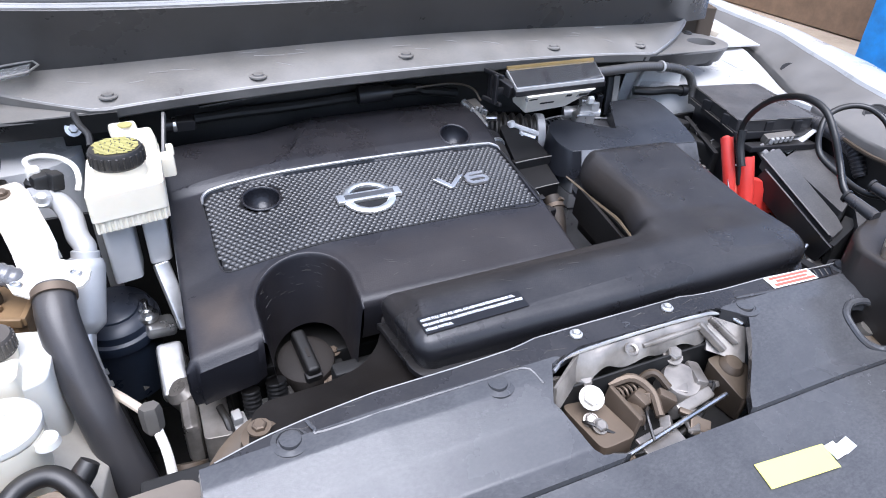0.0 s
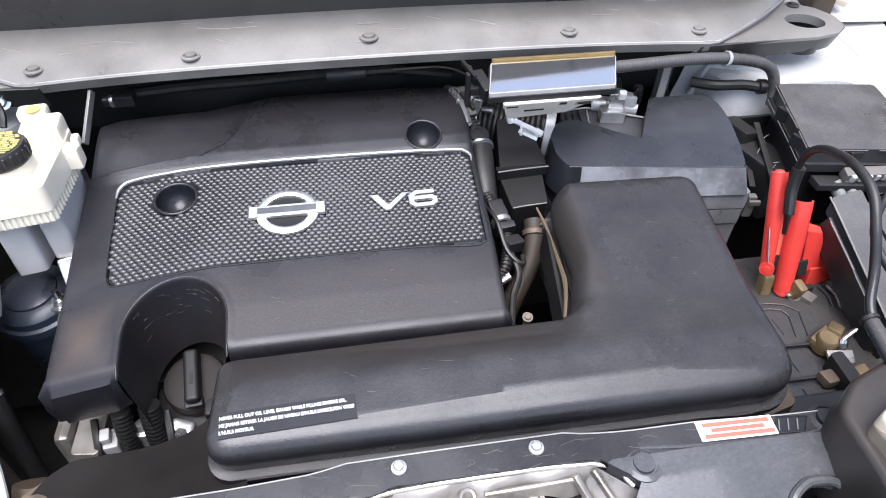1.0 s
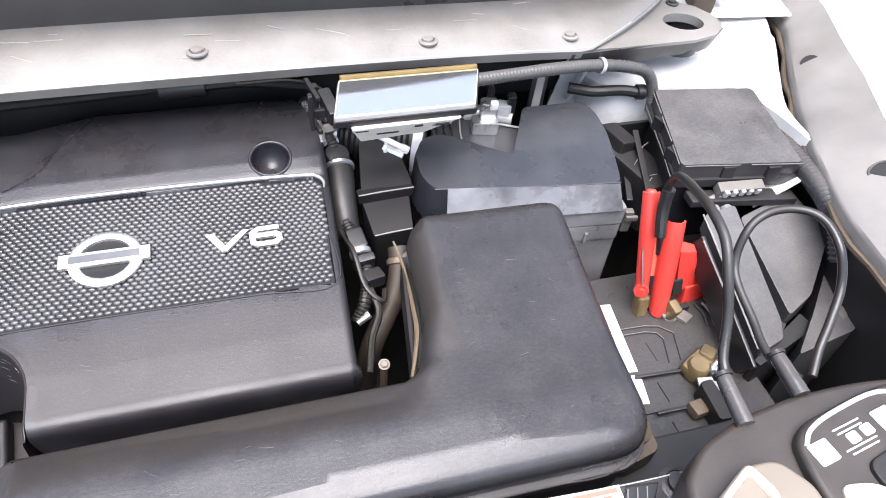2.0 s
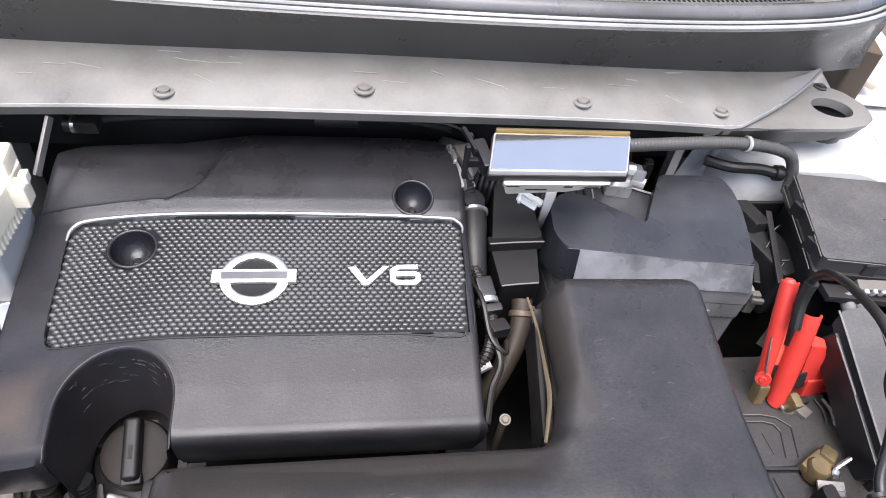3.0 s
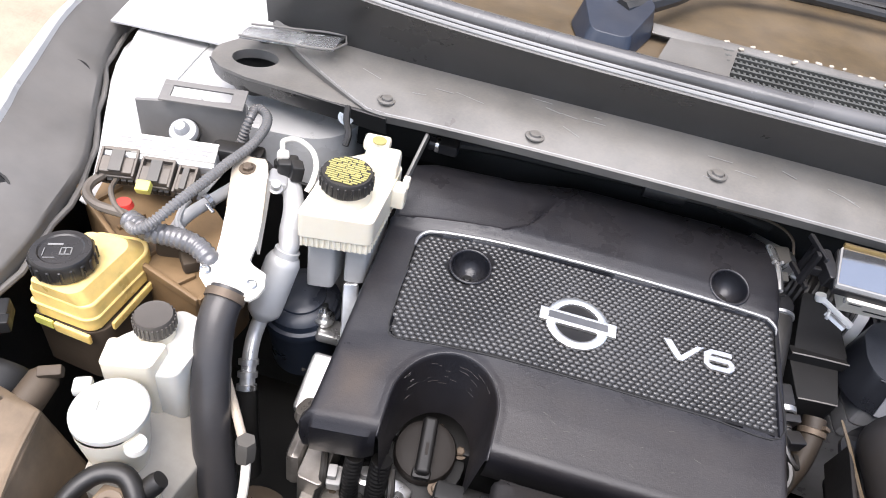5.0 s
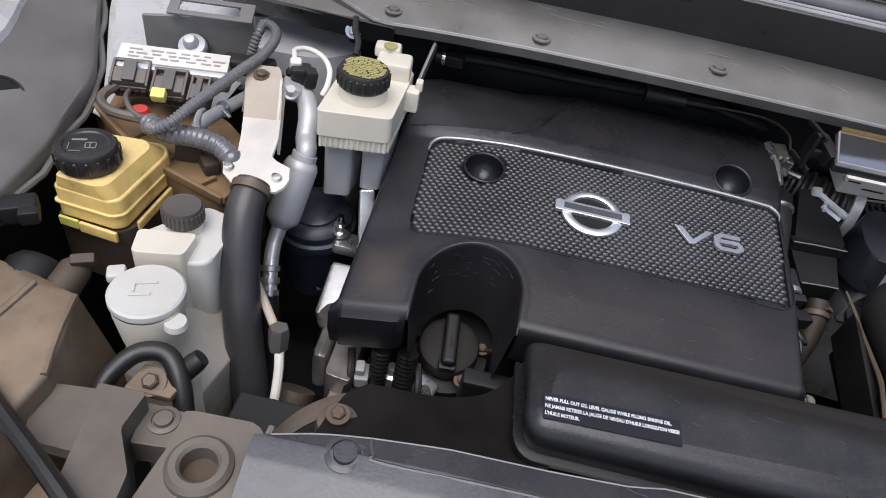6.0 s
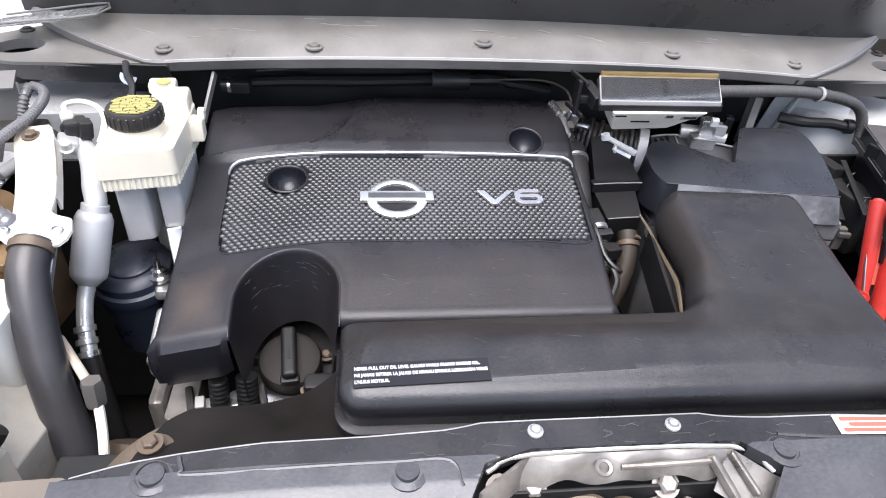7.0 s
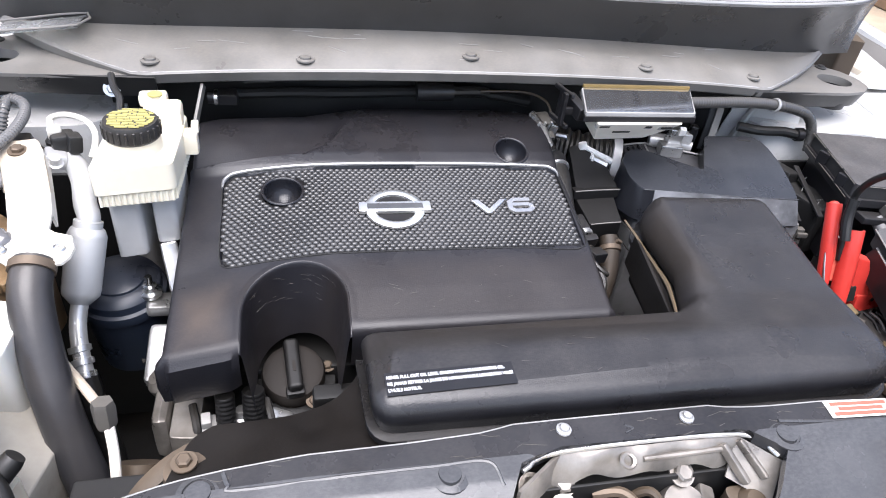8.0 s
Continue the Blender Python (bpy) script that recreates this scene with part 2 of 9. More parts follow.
# Grey takes in dust and the shade on inward-facing paint.
PAINTIN = material("dusty_shaded_body_paint", (0.165, 0.158, 0.148), 0.5, dust=0.5, dust_colour=(0.22, 0.195, 0.165), grain=90, bump=0.06, vary=0.25)
WHITE = material("milky_tank_plastic", (0.71, 0.66, 0.54), 0.38, dust=0.22, dust_colour=(0.50, 0.42, 0.28), grain=120, bump=0.08, vary=0.08, sub=0.15)
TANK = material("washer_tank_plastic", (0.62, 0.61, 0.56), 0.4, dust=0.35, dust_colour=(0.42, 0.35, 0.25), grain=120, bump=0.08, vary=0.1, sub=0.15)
grime_and_shade(TANK, [((-0.37, -0.16, 0.62), (0.4, 0.4, 0.27), 0.35)], (0.085, 0.060, 0.036), 0.9)
AMBER = material("amber_tank_plastic", (0.85, 0.60, 0.20), 0.35, blotch=30, dust=0.35, dust_colour=(0.78, 0.66, 0.42), grain=140, bump=0.08, vary=0.2, sub=0.2)
BROWN = material("dusty_brown_plastic", (0.045, 0.032, 0.021), 0.6, dust=0.45, dust_colour=(0.17, 0.12, 0.07), vary=0.4, grain=200, bump=0.3)
TRAY = material("ochre_dust_tray", (0.07, 0.055, 0.04), 0.45, dust=0.5, dust_colour=(0.26, 0.18, 0.09), grain=160, bump=0.25, vary=0.4)
SMUDGE = material("pale_scuff", (0.275, 0.266, 0.25), 0.6, grain=300, bump=0.1)
METALLID = material("plain_metal_lid", (0.74, 0.74, 0.75), 0.08, metal=0.95, grain=300, bump=0.03, vary=0.05, rough_vary=0.04)
TAN = material("dusty_tan_plastic", (0.15, 0.112, 0.076), 0.55, dust=0.55, dust_colour=(0.37, 0.265, 0.165), vary=0.55, blotch=14, grain=160, bump=0.25)
GREY = material("dusty_grey_plastic", (0.085, 0.08, 0.072), 0.5, dust=0.5, dust_colour=(0.20, 0.175, 0.14), grain=200, bump=0.25)
ALLOY = material("cast_aluminium", (0.58, 0.58, 0.57), 0.34, metal=0.85, dust=0.3, grain=260, bump=0.2, vary=0.3, blotch=20)
CAPBROWN = material("grey_brown_cap_plastic", (0.070, 0.062, 0.054), 0.5, dust=0.35, dust_colour=(0.17, 0.14, 0.11), grain=220, bump=0.15, vary=0.3)
BRACKET = material("white_zinc_bracket", (0.74, 0.705, 0.63), 0.45, metal=0.0, dust=0.36, dust_colour=(0.5, 0.41, 0.28), grain=160, bump=0.1)
RUSTY = material("dusty_steel", (0.12, 0.09, 0.065), 0.55, metal=0.4, dust=0.4, dust_colour=(0.24, 0.18, 0.12), grain=180, bump=0.4)
DUSTGREY = material("dusty_pale_grey_plastic", (0.112, 0.098, 0.082), 0.45, dust=0.55, dust_colour=(0.235, 0.185, 0.135), grain=200, bump=0.15, vary=0.3)
PIPEALU = material("drawn_aluminium_pipe", (0.60, 0.60, 0.59), 0.34, metal=0.60, dust=0.18, grain=240, bump=0.15, vary=0.25, blotch=24)
PALEALU = material("pale_oxidised_aluminium", (0.52, 0.52, 0.515), 0.42, metal=0.35, dust=0.2, grain=200, vary=0.15)
BEIGE = material("dusty_beige_plastic", (0.150, 0.130, 0.102), 0.5, dust=0.4, dust_colour=(0.20, 0.160, 0.115), grain=160, bump=0.12, vary=0.2)
TAPE = material("shiny_loom_tape", (0.16, 0.16, 0.165), 0.22, metal=0.25, dust=0.2, grain=300, bump=0.3, vary=0.35, blotch=40)
CAPBLACK = material("dusty_black_cap_plastic", (0.022, 0.021, 0.020), 0.36, dust=0.22, dust_colour=(0.17, 0.145, 0.12), grain=260, bump=0.12)
OCHRE = material("ochre_dusty_tray_plastic", (0.16, 0.10, 0.048), 0.55, dust=0.5, dust_colour=(0.34, 0.22, 0.11), grain=160, bump=0.25, vary=0.45, blotch=16)
CHALK = material("dust_coated_zinc", (0.50, 0.43, 0.34), 0.55, dust=0.4, dust_colour=(0.42, 0.33, 0.23), grain=160, vary=0.2)
PLUG = material("pale_grey_plug_plastic", (0.30, 0.30, 0.295), 0.45, dust=0.3, grain=200, vary=0.25)
DULL = material("dusty_steel_pressing", (0.27, 0.25, 0.225), 0.38, metal=0.6, dust=0.4, dust_colour=(0.24, 0.2, 0.16), grain=220, bump=0.3, vary=0.45, blotch=26)
DARKWALL = material("dark_reflection_wall", (0.022, 0.021, 0.020), 0.9, spec=0.1, grain=20, bump=0.2, vary=0.3, blotch=1.5)
STEEL = material("bright_steel", (0.70, 0.70, 0.69), 0.3, metal=1.0, grain=260, bump=0.15, vary=0.2)
CHROME = material("chrome", (1.0, 0.97, 0.93), 0.36, metal=1.0, grain=100, bump=0.02, vary=0.05, rough_vary=0.05)
INLAY = material("dark_satin_inlay", (0.16, 0.16, 0.16), 0.35, metal=0.8, grain=200, bump=0.05)
CLEAR = material("clear_strip_plastic", (0.75, 0.76, 0.76), 0.2, trans=0.85, dust=0.15, grain=200, bump=0.05)
SILVER = material("satin_silver", (0.30, 0.30, 0.30), 0.42, metal=0.7, grain=200, bump=0.05)
RED = material("red_clamp_plastic", (0.55, 0.04, 0.03), 0.35, dust=0.25, dust_colour=(0.42, 0.2, 0.13), grain=200, bump=0.1, vary=0.25)
YELLOW = material("yellow_print", (0.40, 0.36, 0.12), 0.6, dust=0.2, grain=200, bump=0.05, vary=0.15)
YELLOWLABEL = material("yellow_label_paper", (0.80, 0.76, 0.18), 0.5, grain=200, bump=0.02, vary=0.06)
PAPER = material("white_label_paper", (0.80, 0.79, 0.76), 0.5, grain=200, bump=0.02, vary=0.05)
ORANGE = material("orange_print", (0.60, 0.12, 0.08), 0.5, grain=200, bump=0.02, vary=0.1)
INK = material("black_print", (0.01, 0.01, 0.012), 0.4, grain=200, bump=0.02)
WHITEINK = material("white_print", (0.78, 0.78, 0.78), 0.5, grain=200, bump=0.0)
BRASS = material("brass_terminal", (0.27, 0.19, 0.075), 0.45, metal=0.7, dust=0.3, grain=200)
BLUESTEEL = material("blue_black_canister", (0.02, 0.028, 0.045), 0.35, dust=0.12, grain=200)
SOIL = material("dry_sandy_ground", (0.42, 0.34, 0.25), 0.9, grain=30, bump=0.5, bump_size=0.01, blotch=1.5, vary=0.3)
BLUE = material("blue_painted_wall", (0.02, 0.22, 0.62), 0.6, grain=40, bump=0.1)
EARTHWALL = material("brown_painted_wall", (0.25, 0.17, 0.11), 0.8, grain=40, bump=0.2)


def windscreen_material():
    m = bpy.data.materials.new("windscreen_glass")
    m.use_nodes = True
    b = m.node_tree.nodes["Principled BSDF"]
    b.inputs["Base Color"].default_value = (0.75, 0.85, 0.8, 1)
    b.inputs["Roughness"].default_value = 0.03
    b.inputs["Transmission Weight"].default_value = 1.0
    b.inputs["IOR"].default_value = 1.45
    return m


GLASS = windscreen_material()


# ---- building helpers ----
def finish(name, bm, mat, smooth=35.0):
    bmesh.ops.recalc_face_normals(bm, faces=bm.faces)
    me = bpy.data.meshes.new(name)
    bm.to_mesh(me)
    bm.free()
    me.materials.append(mat)
    me.polygons.foreach_set("use_smooth", [True] * len(me.polygons))
    me.set_sharp_from_angle(angle=radians(smooth))
    return me


def even(ob):
    """Shade by the larger faces, so that flat faces stay flat beside their rounded edges."""
    if len(ob.data.polygons) < 4000:
        w = ob.modifiers.new("even", 'WEIGHTED_NORMAL')
        w.keep_sharp = True
        w.weight = 70


def thing(name, base, label, category, group="", kind=""):
    ob = new(name)
    ob.empty_display_size = 0.05
    ob.location = base
    return tagged(ob, label, category, group, kind)


def part(name, bm, mat, parent, label="", smooth=35.0):
    ob = new(name, finish(name, bm, mat, smooth))
    ob.parent = parent
    ob.matrix_parent_inverse = Matrix.Translation(-parent.location) if parent.data is None else Matrix()
    even(ob)
    return tagged(ob, label)


def single(name, bm, mat, label, category, group="", kind="", smooth=35.0):
    me = finish(name, bm, mat, smooth)
    ob = new(name, me)
    n = len(me.vertices)
    co = np.empty(n * 3)
    me.vertices.foreach_get("co", co)
    co = co.reshape(-1, 3)
    low, high = co.min(0), co.max(0)
    base = Vector(((low[0] + high[0]) / 2, (low[1] + high[1]) / 2, low[2]))
    me.transform(Matrix.Translation(-base))
    ob.location = base
    even(ob)
    return tagged(ob, label, category, group, kind)


def join(*bms):
    out = bmesh.new()
    for b in bms:
        me = bpy.data.meshes.new("t")
        b.to_mesh(me)
        b.free()
        out.from_mesh(me)
        bpy.data.meshes.remove(me)
    return out


def moved(bm, m):
    bmesh.ops.transform(bm, matrix=m, verts=bm.verts)
    return bm


def bevelled(bm, width, segments=2, angle=25.0):
    if width > 0:
        edges = [e for e in bm.edges if len(e.link_faces) == 2 and e.calc_face_angle(0) > radians(angle)]
        bmesh.ops.bevel(bm, geom=edges, offset=width, offset_type='OFFSET', segments=segments, profile=0.5, affect='EDGES', clamp_overlap=True)
    return bm


def box(x0, x1, y0, y1, z0, z1, bevel=0.003, segments=2):
    bm = bmesh.new()
    bmesh.ops.create_cube(bm, size=1, matrix=Matrix.Translation(((x0 + x1) / 2, (y0 + y1) / 2, (z0 + z1) / 2)) @ Matrix.Diagonal((x1 - x0, y1 - y0, z1 - z0, 1)))
    return bevelled(bm, bevel, segments)


def block(size, m, bevel=0.003, segments=2):
    bm = bmesh.new()
    bmesh.ops.create_cube(bm, size=1, matrix=Matrix.Diagonal((*size, 1)))
    bevelled(bm, bevel, segments)
    return moved(bm, m)


def prism(points, low, high, bevel=0.003, segments=2):
    """An upright prism on a plan; low and high are heights or functions of x and y."""
    f = low if callable(low) else (lambda x, y: low)
    g = high if callable(high) else (lambda x, y: high)
    bm = bmesh.new()
    a = [bm.verts.new((x, y, f(x, y))) for x, y in points]
    b = [bm.verts.new((x, y, g(x, y))) for x, y in points]
    n = len(points)
    turns = [(Vector(points[i]) - Vector(points[i - 1])).cross(Vector(points[(i + 1) % n]) - Vector(points[i])) for i in range(n)]
    if min(turns) * max(turns) < -1e-14:
        for tri in tessellate_polygon([[Vector((x, y, 0)) for x, y in points]]):
            if len(set(tri)) == 3:
                bm.faces.new([a[k] for k in tri])
                bm.faces.new([b[k] for k in tri])
    else:
        bm.faces.new(a[::-1])
        bm.faces.new(b)
    for i in range(n):
        bm.faces.new((a[i], a[(i + 1) % n], b[(i + 1) % n], b[i]))
    bmesh.ops.recalc_face_normals(bm, faces=bm.faces)
    return bevelled(bm, bevel, segments)


def rounded(points, radius, steps=4):
    """A plan with its corners rounded; radius is one number or one for each corner."""
    out, n = [], len(points)
    for i, p in enumerate(points):
        r = radius[i] if isinstance(radius, (list, tuple)) else radius
        p, a, b = Vector(p), Vector(points[i - 1]), Vector(points[(i + 1) % n])
        u, v = (a - p), (b - p)
        r = min(r, u.length * 0.45, v.length * 0.45)
        if r <= 0:
            out.append(tuple(p))
            continue
        s, e = p + u.normalized() * r, p + v.normalized() * r
        for k in range(steps + 1):
            t = k / steps
            out.append(tuple((1 - t) ** 2 * s + 2 * t * (1 - t) * p + t * t * e))
    return out


def smooth_path(points, steps=6):
    pts = [Vector(p) for p in points]
    if len(pts) < 3:
        return [pts[0].lerp(pts[-1], k / steps) for k in range(steps + 1)]
    out = []
    ext = [2 * pts[0] - pts[1], *pts, 2 * pts[-1] - pts[-2]]
    for i in range(len(pts) - 1):
        p0, p1, p2, p3 = ext[i:i + 4]
        for k in range(steps):
            t = k / steps
            out.append(0.5 * ((2 * p1) + (p2 - p0) * t + (2 * p0 - 5 * p1 + 4 * p2 - p3) * t * t + (3 * p1 - p0 - 3 * p2 + p3) * t ** 3))
    return out + [pts[-1]]


def tube(points, radius, sides=12, steps=6, ribs=0.0, pitch=0.005, caps=True, smooth=True):
    """A round tube along a path; ribs: height of the rings of a corrugated one, pitch apart."""
    path = smooth_path(points, steps) if smooth else [Vector(p) for p in points]
    if ribs > 0:
        dense, length = [], 0.0
        lengths = [0.0]
        for a, b in zip(path, path[1:]):
            length += (b - a).length
            lengths.append(length)
        count = max(4, int(length / pitch) * 4)
        for k in range(count + 1):
            s = length * k / count
            j = min(max(int(np.searchsorted(lengths, s)) - 1, 0), len(path) - 2)
            dense.append(path[j].lerp(path[j + 1], (s - lengths[j]) / max(lengths[j + 1] - lengths[j], 1e-9)))
        path = dense
    n = len(path)
    bm = bmesh.new()
    rings = []
    side = None
    for i, p in enumerate(path):
        ahead = (path[min(i + 1, n - 1)] - path[max(i - 1, 0)]).normalized()
        if side is None:
            side = ahead.orthogonal().normalized()
        side = (side - ahead * side.dot(ahead)).normalized()
        other = ahead.cross(side)
        if isinstance(radius, (list, tuple)):
            f = i / (n - 1) * (len(radius) - 1)
            j = min(int(f), len(radius) - 2)
            r = radius[j] + (radius[j + 1] - radius[j]) * (f - j)
        else:
            r = radius
        if ribs > 0:
            r += ribs * (1 if i % 4 in (1, 2) else 0)
        rings.append([bm.verts.new(p + r * (math.cos(a) * side + math.sin(a) * other)) for a in [2 * math.pi * k / sides for k in range(sides)]])
    for a, b in zip(rings, rings[1:]):
        for k in range(sides):
            bm.faces.new((a[k], a[(k + 1) % sides], b[(k + 1) % sides], b[k]))
    if caps:
        bm.faces.new(rings[0][::-1])
        bm.faces.new(rings[-1])
    return bm


def lathe(centre, profile, sides=24, axis=(0, 0, 1)):
    """Turns a profile of (radius, height) round an axis through centre."""
    q = Vector((0, 0, 1)).rotation_difference(Vector(axis).normalized()).to_matrix().to_4x4()
    bm = bmesh.new()
    rings = []
    for r, h in profile:
        if r < 1e-6:
            rings.append([bm.verts.new((0, 0, h))])
        else:
            rings.append([bm.verts.new((r * math.cos(a), r * math.sin(a), h)) for a in [2 * math.pi * k / sides for k in range(sides)]])
    for a, b in zip(rings, rings[1:]):
        for k in range(sides):
            k2 = (k + 1) % sides
            if len(a) == 1 and len(b) > 1:
                bm.faces.new((a[0], b[k], b[k2]))
            elif len(b) == 1 and len(a) > 1:
                bm.faces.new((a[k], a[k2], b[0]))
            elif len(a) > 1:
                bm.faces.new((a[k], a[k2], b[k2], b[k]))
    return moved(bm, Matrix.Translation(centre) @ q)


def bolt(centre, r=0.006, axis=(0, 0, 1), washer=1.6):
    """A hexagon bolt head on a washer."""
    w = lathe(centre, [(0, 0), (r * washer, 0), (r * washer, 0.0015), (0, 0.0015)], 16, axis)
    h = lathe(centre, [(0, 0), (r, 0.001), (r, r * 0.8), (r * 0.75, r), (0, r)], 6, axis)
    return join(w, h)


def clip(centre, r=0.011, axis=(0, 0, 1)):
    """A round push-in trim clip: a flange and a raised button with a groove."""
    return lathe(centre, [(0, 0), (r, 0), (r, 0.0018), (r * 0.72, 0.003), (r * 0.68, 0.0015), (r * 0.6, 0.0015), (r * 0.55, 0.0045), (r * 0.2, 0.005), (0, 0.0042)], 20, axis)


def loft(plan_low, low, plan_high, high, bevel=0.002, segments=2):
    """A block between two plans of the same number of corners; low and high are functions of x and y."""
    bm = bmesh.new()
    a = [bm.verts.new((x, y, low(x, y))) for x, y in plan_low]
    b = [bm.verts.new((x, y, high(x, y))) for x, y in plan_high]
    n = len(a)
    for ring, plan in ((a, plan_low), (b, plan_high)):
        for tri in tessellate_polygon([[Vector((x, y, 0)) for x, y in plan]]):
            if len(set(tri)) == 3:
                bm.faces.new([ring[k] for k in tri])
    for i in range(n):
        bm.faces.new((a[i], a[(i + 1) % n], b[(i + 1) % n], b[i]))
    bmesh.ops.recalc_face_normals(bm, faces=bm.faces)
    return bevelled(bm, bevel, segments)


def filled(plan, step, top, turn=1.0):
    """A meshed face on any plan, its height from top(x, y); returns the mesh and the ring of its rim."""
    pts = [Vector(p) for p in plan]
    n = len(pts)
    lo = [min(p[k] for p in pts) for k in (0, 1)]
    hi = [max(p[k] for p in pts) for k in (0, 1)]

    def within(x, y):
        hit = False
        for i in range(n):
            (x1, y1), (x2, y2) = pts[i], pts[(i + 1) % n]
            if (y1 > y) != (y2 > y) and x < (x2 - x1) * (y - y1) / (y2 - y1) + x1:
                hit = not hit
        return hit

    def rim_gap(x, y):
        q = Vector((x, y))
        best = 1e9
        for i in range(n):
            u, w = pts[i], pts[(i + 1) % n]
            t = min(max((q - u).dot(w - u) / max((w - u).length_squared, 1e-12), 0), 1)
            best = min(best, (u.lerp(w, t) - q).length)
        return best

    more = []
    for i in range(int((hi[0] - lo[0]) / step) + 1):
        for j in range(int((hi[1] - lo[1]) / step) + 1):
            x, y = lo[0] + step * (i + 0.5 * (j % 2)), lo[1] + step * j
            if within(x, y) and rim_gap(x, y) > step * 0.5:
                more.append(Vector((x, y)))
    verts, _, faces, *_ = delaunay_2d_cdt(pts + more, [], [list(range(n))], 1, 1e-6)
    bm = bmesh.new()
    made = [bm.verts.new((v.x, v.y, top(v.x, v.y))) for v in verts]
    for f in faces:
        bm.faces.new([made[k] for k in f])
    return bm


def sheet(f, us, vs, thick=0.003):
    """A curved plate: f(u, v) gives its top; it has thickness."""
    bm = bmesh.new()
    g = [[bm.verts.new(f(u, v)) for v in vs] for u in us]
    for i in range(len(us) - 1):
        for j in range(len(vs) - 1):
            bm.faces.new((g[i][j], g[i + 1][j], g[i + 1][j + 1], g[i][j + 1]))
    bmesh.ops.recalc_face_normals(bm, faces=bm.faces)
    up = sum((fc.normal.z for fc in bm.faces))
    if up < 0:
        bmesh.ops.reverse_faces(bm, faces=bm.faces)
    bm.normal_update()
    bmesh.ops.solidify(bm, geom=bm.faces[:], thickness=thick)
    return bm


def crowned(plan_low, low, plan_high, top, cell, rings):
    """A moulded shell: a meshed top on one plan, rolling down to a wider plan; rings: share of the way up, drop below the top."""
    bm = filled(plan_high, cell, top)
    n = len(plan_high)
    rows = []
    for w, dz in rings:
        row = []
        for (x0, y0), (x1, y1) in zip(plan_low, plan_high):
            z = low(x0, y0) if w == 0 else top(x1, y1) - dz
            row.append(bm.verts.new((x0 + (x1 - x0) * w, y0 + (y1 - y0) * w, z)))
        rows.append(row)
    rows.append([bm.verts.new((x, y, top(x, y))) for x, y in plan_high])
    for a, b in zip(rows, rows[1:]):
        for k in range(n):
            bm.faces.new((a[k], a[(k + 1) % n], b[(k + 1) % n], b[k]))
    bmesh.ops.remove_doubles(bm, verts=bm.verts, dist=0.0002)
    return bm


def band(p, q, width, thick, bevel=0.002, tilt=0.0, segments=2):
    """A flat bar from p to q, its width level and across."""
    p, q = Vector(p), Vector(q)
    d = q - p
    ahead = d.normalized()
    across = ahead.cross(Vector((0, 0, 1)))
    across = across.normalized() if across.length > 1e-4 else Vector((1, 0, 0))
    up = across.cross(ahead)
    m = Matrix((across, ahead, up)).transposed().to_4x4()
    return block((width, d.length, thick), Matrix.Translation((p + q) / 2) @ m @ Matrix.Rotation(radians(tilt), 4, 'Y'), bevel, segments)


def lerp(a, b, t):
    return a + (b - a) * t


def interp(x, xs, ys):
    return float(np.interp(x, xs, ys))


def lettering(text, size, m, depth=0.0003, weight=0.0):
    """Words in the built-in font as a mesh."""
    cu = bpy.data.curves.new("words", 'FONT')
    cu.body, cu.size, cu.extrude, cu.offset = text, size, depth, weight
    ob = bpy.data.objects.new("words", cu)
    scene.collection.objects.link(ob)
    me = bpy.data.meshes.new_from_object(ob.evaluated_get(bpy.context.evaluated_depsgraph_get()))
    bpy.data.objects.remove(ob)
    bm = bmesh.new()
    bm.from_mesh(me)
    bpy.data.meshes.remove(me)
    return moved(bm, m)


# ---- the setting: ground, body, bay ----
MID = 0.134  # the car's middle line

ground = single("ground", sheet(lambda u, v: (u, v, 0.03 * noise.noise((u * 0.2, v * 0.2, 0))), np.linspace(-60, 60, 41), np.linspace(-60, 60, 41), 0.2), SOIL,
                "dry sandy tan ground around the car", "ground", kind="structure")
single("wall_east", box(4.5, 4.7, -3.0, 2.35, 0, 2.2, 0.01), BLUE, "bright blue painted wall beyond the fender", "wall", kind="structure")
single("wall_yard", box(5.3, 5.5, 2.4, 6.0, 0, 2.6, 0.01), EARTHWALL, "brown weathered wall beyond the fender", "wall", kind="structure")

# Unseen wall, added so that lid and covers mirror something darker than sky.
dark_wall = thing("unseen_dark_wall", (-1.0, 6.2, 0), "unseen dark corrugated wall added behind the car for reflections", "wall", kind="structure")
part("cladding", sheet(lambda u, v: (u, 6.1 + 0.02 * math.sin(u * 30), v), np.linspace(-9.0, 10.0, 800), (0, 3.4, 6.75), 0.02), DARKWALL, dark_wall)


def flange(y, side=1):
    """Half width of the bay at the fender's inner edge."""
    if side > 0:
        return interp(y, [-0.45, -0.2, -0.10, 0.006, 0.10, 0.174, 0.295, 0.6], [0.620, 0.625, 0.640, 0.679, 0.725, 0.765, 0.840, 0.88])
    return interp(y, [-0.45, -0.19, -0.118, 0.0, 0.038, 0.10, 0.235, 0.30, 0.6], [0.660, 0.672, 0.677, 0.702, 0.716, 0.750, 0.822, 0.845, 0.88])


def spread(y, side):
    """How wide the fender's top is there, against its widest."""
    return min(max((0.97 - flange(y, side)) / 0.245, 0.45), 1.0)


PROFILE = [(0.0, 0.940), (0.0, 0.957), (0.003, 0.962), (0.014, 0.967), (0.036, 0.977), (0.060, 0.988), (0.082, 0.998)]
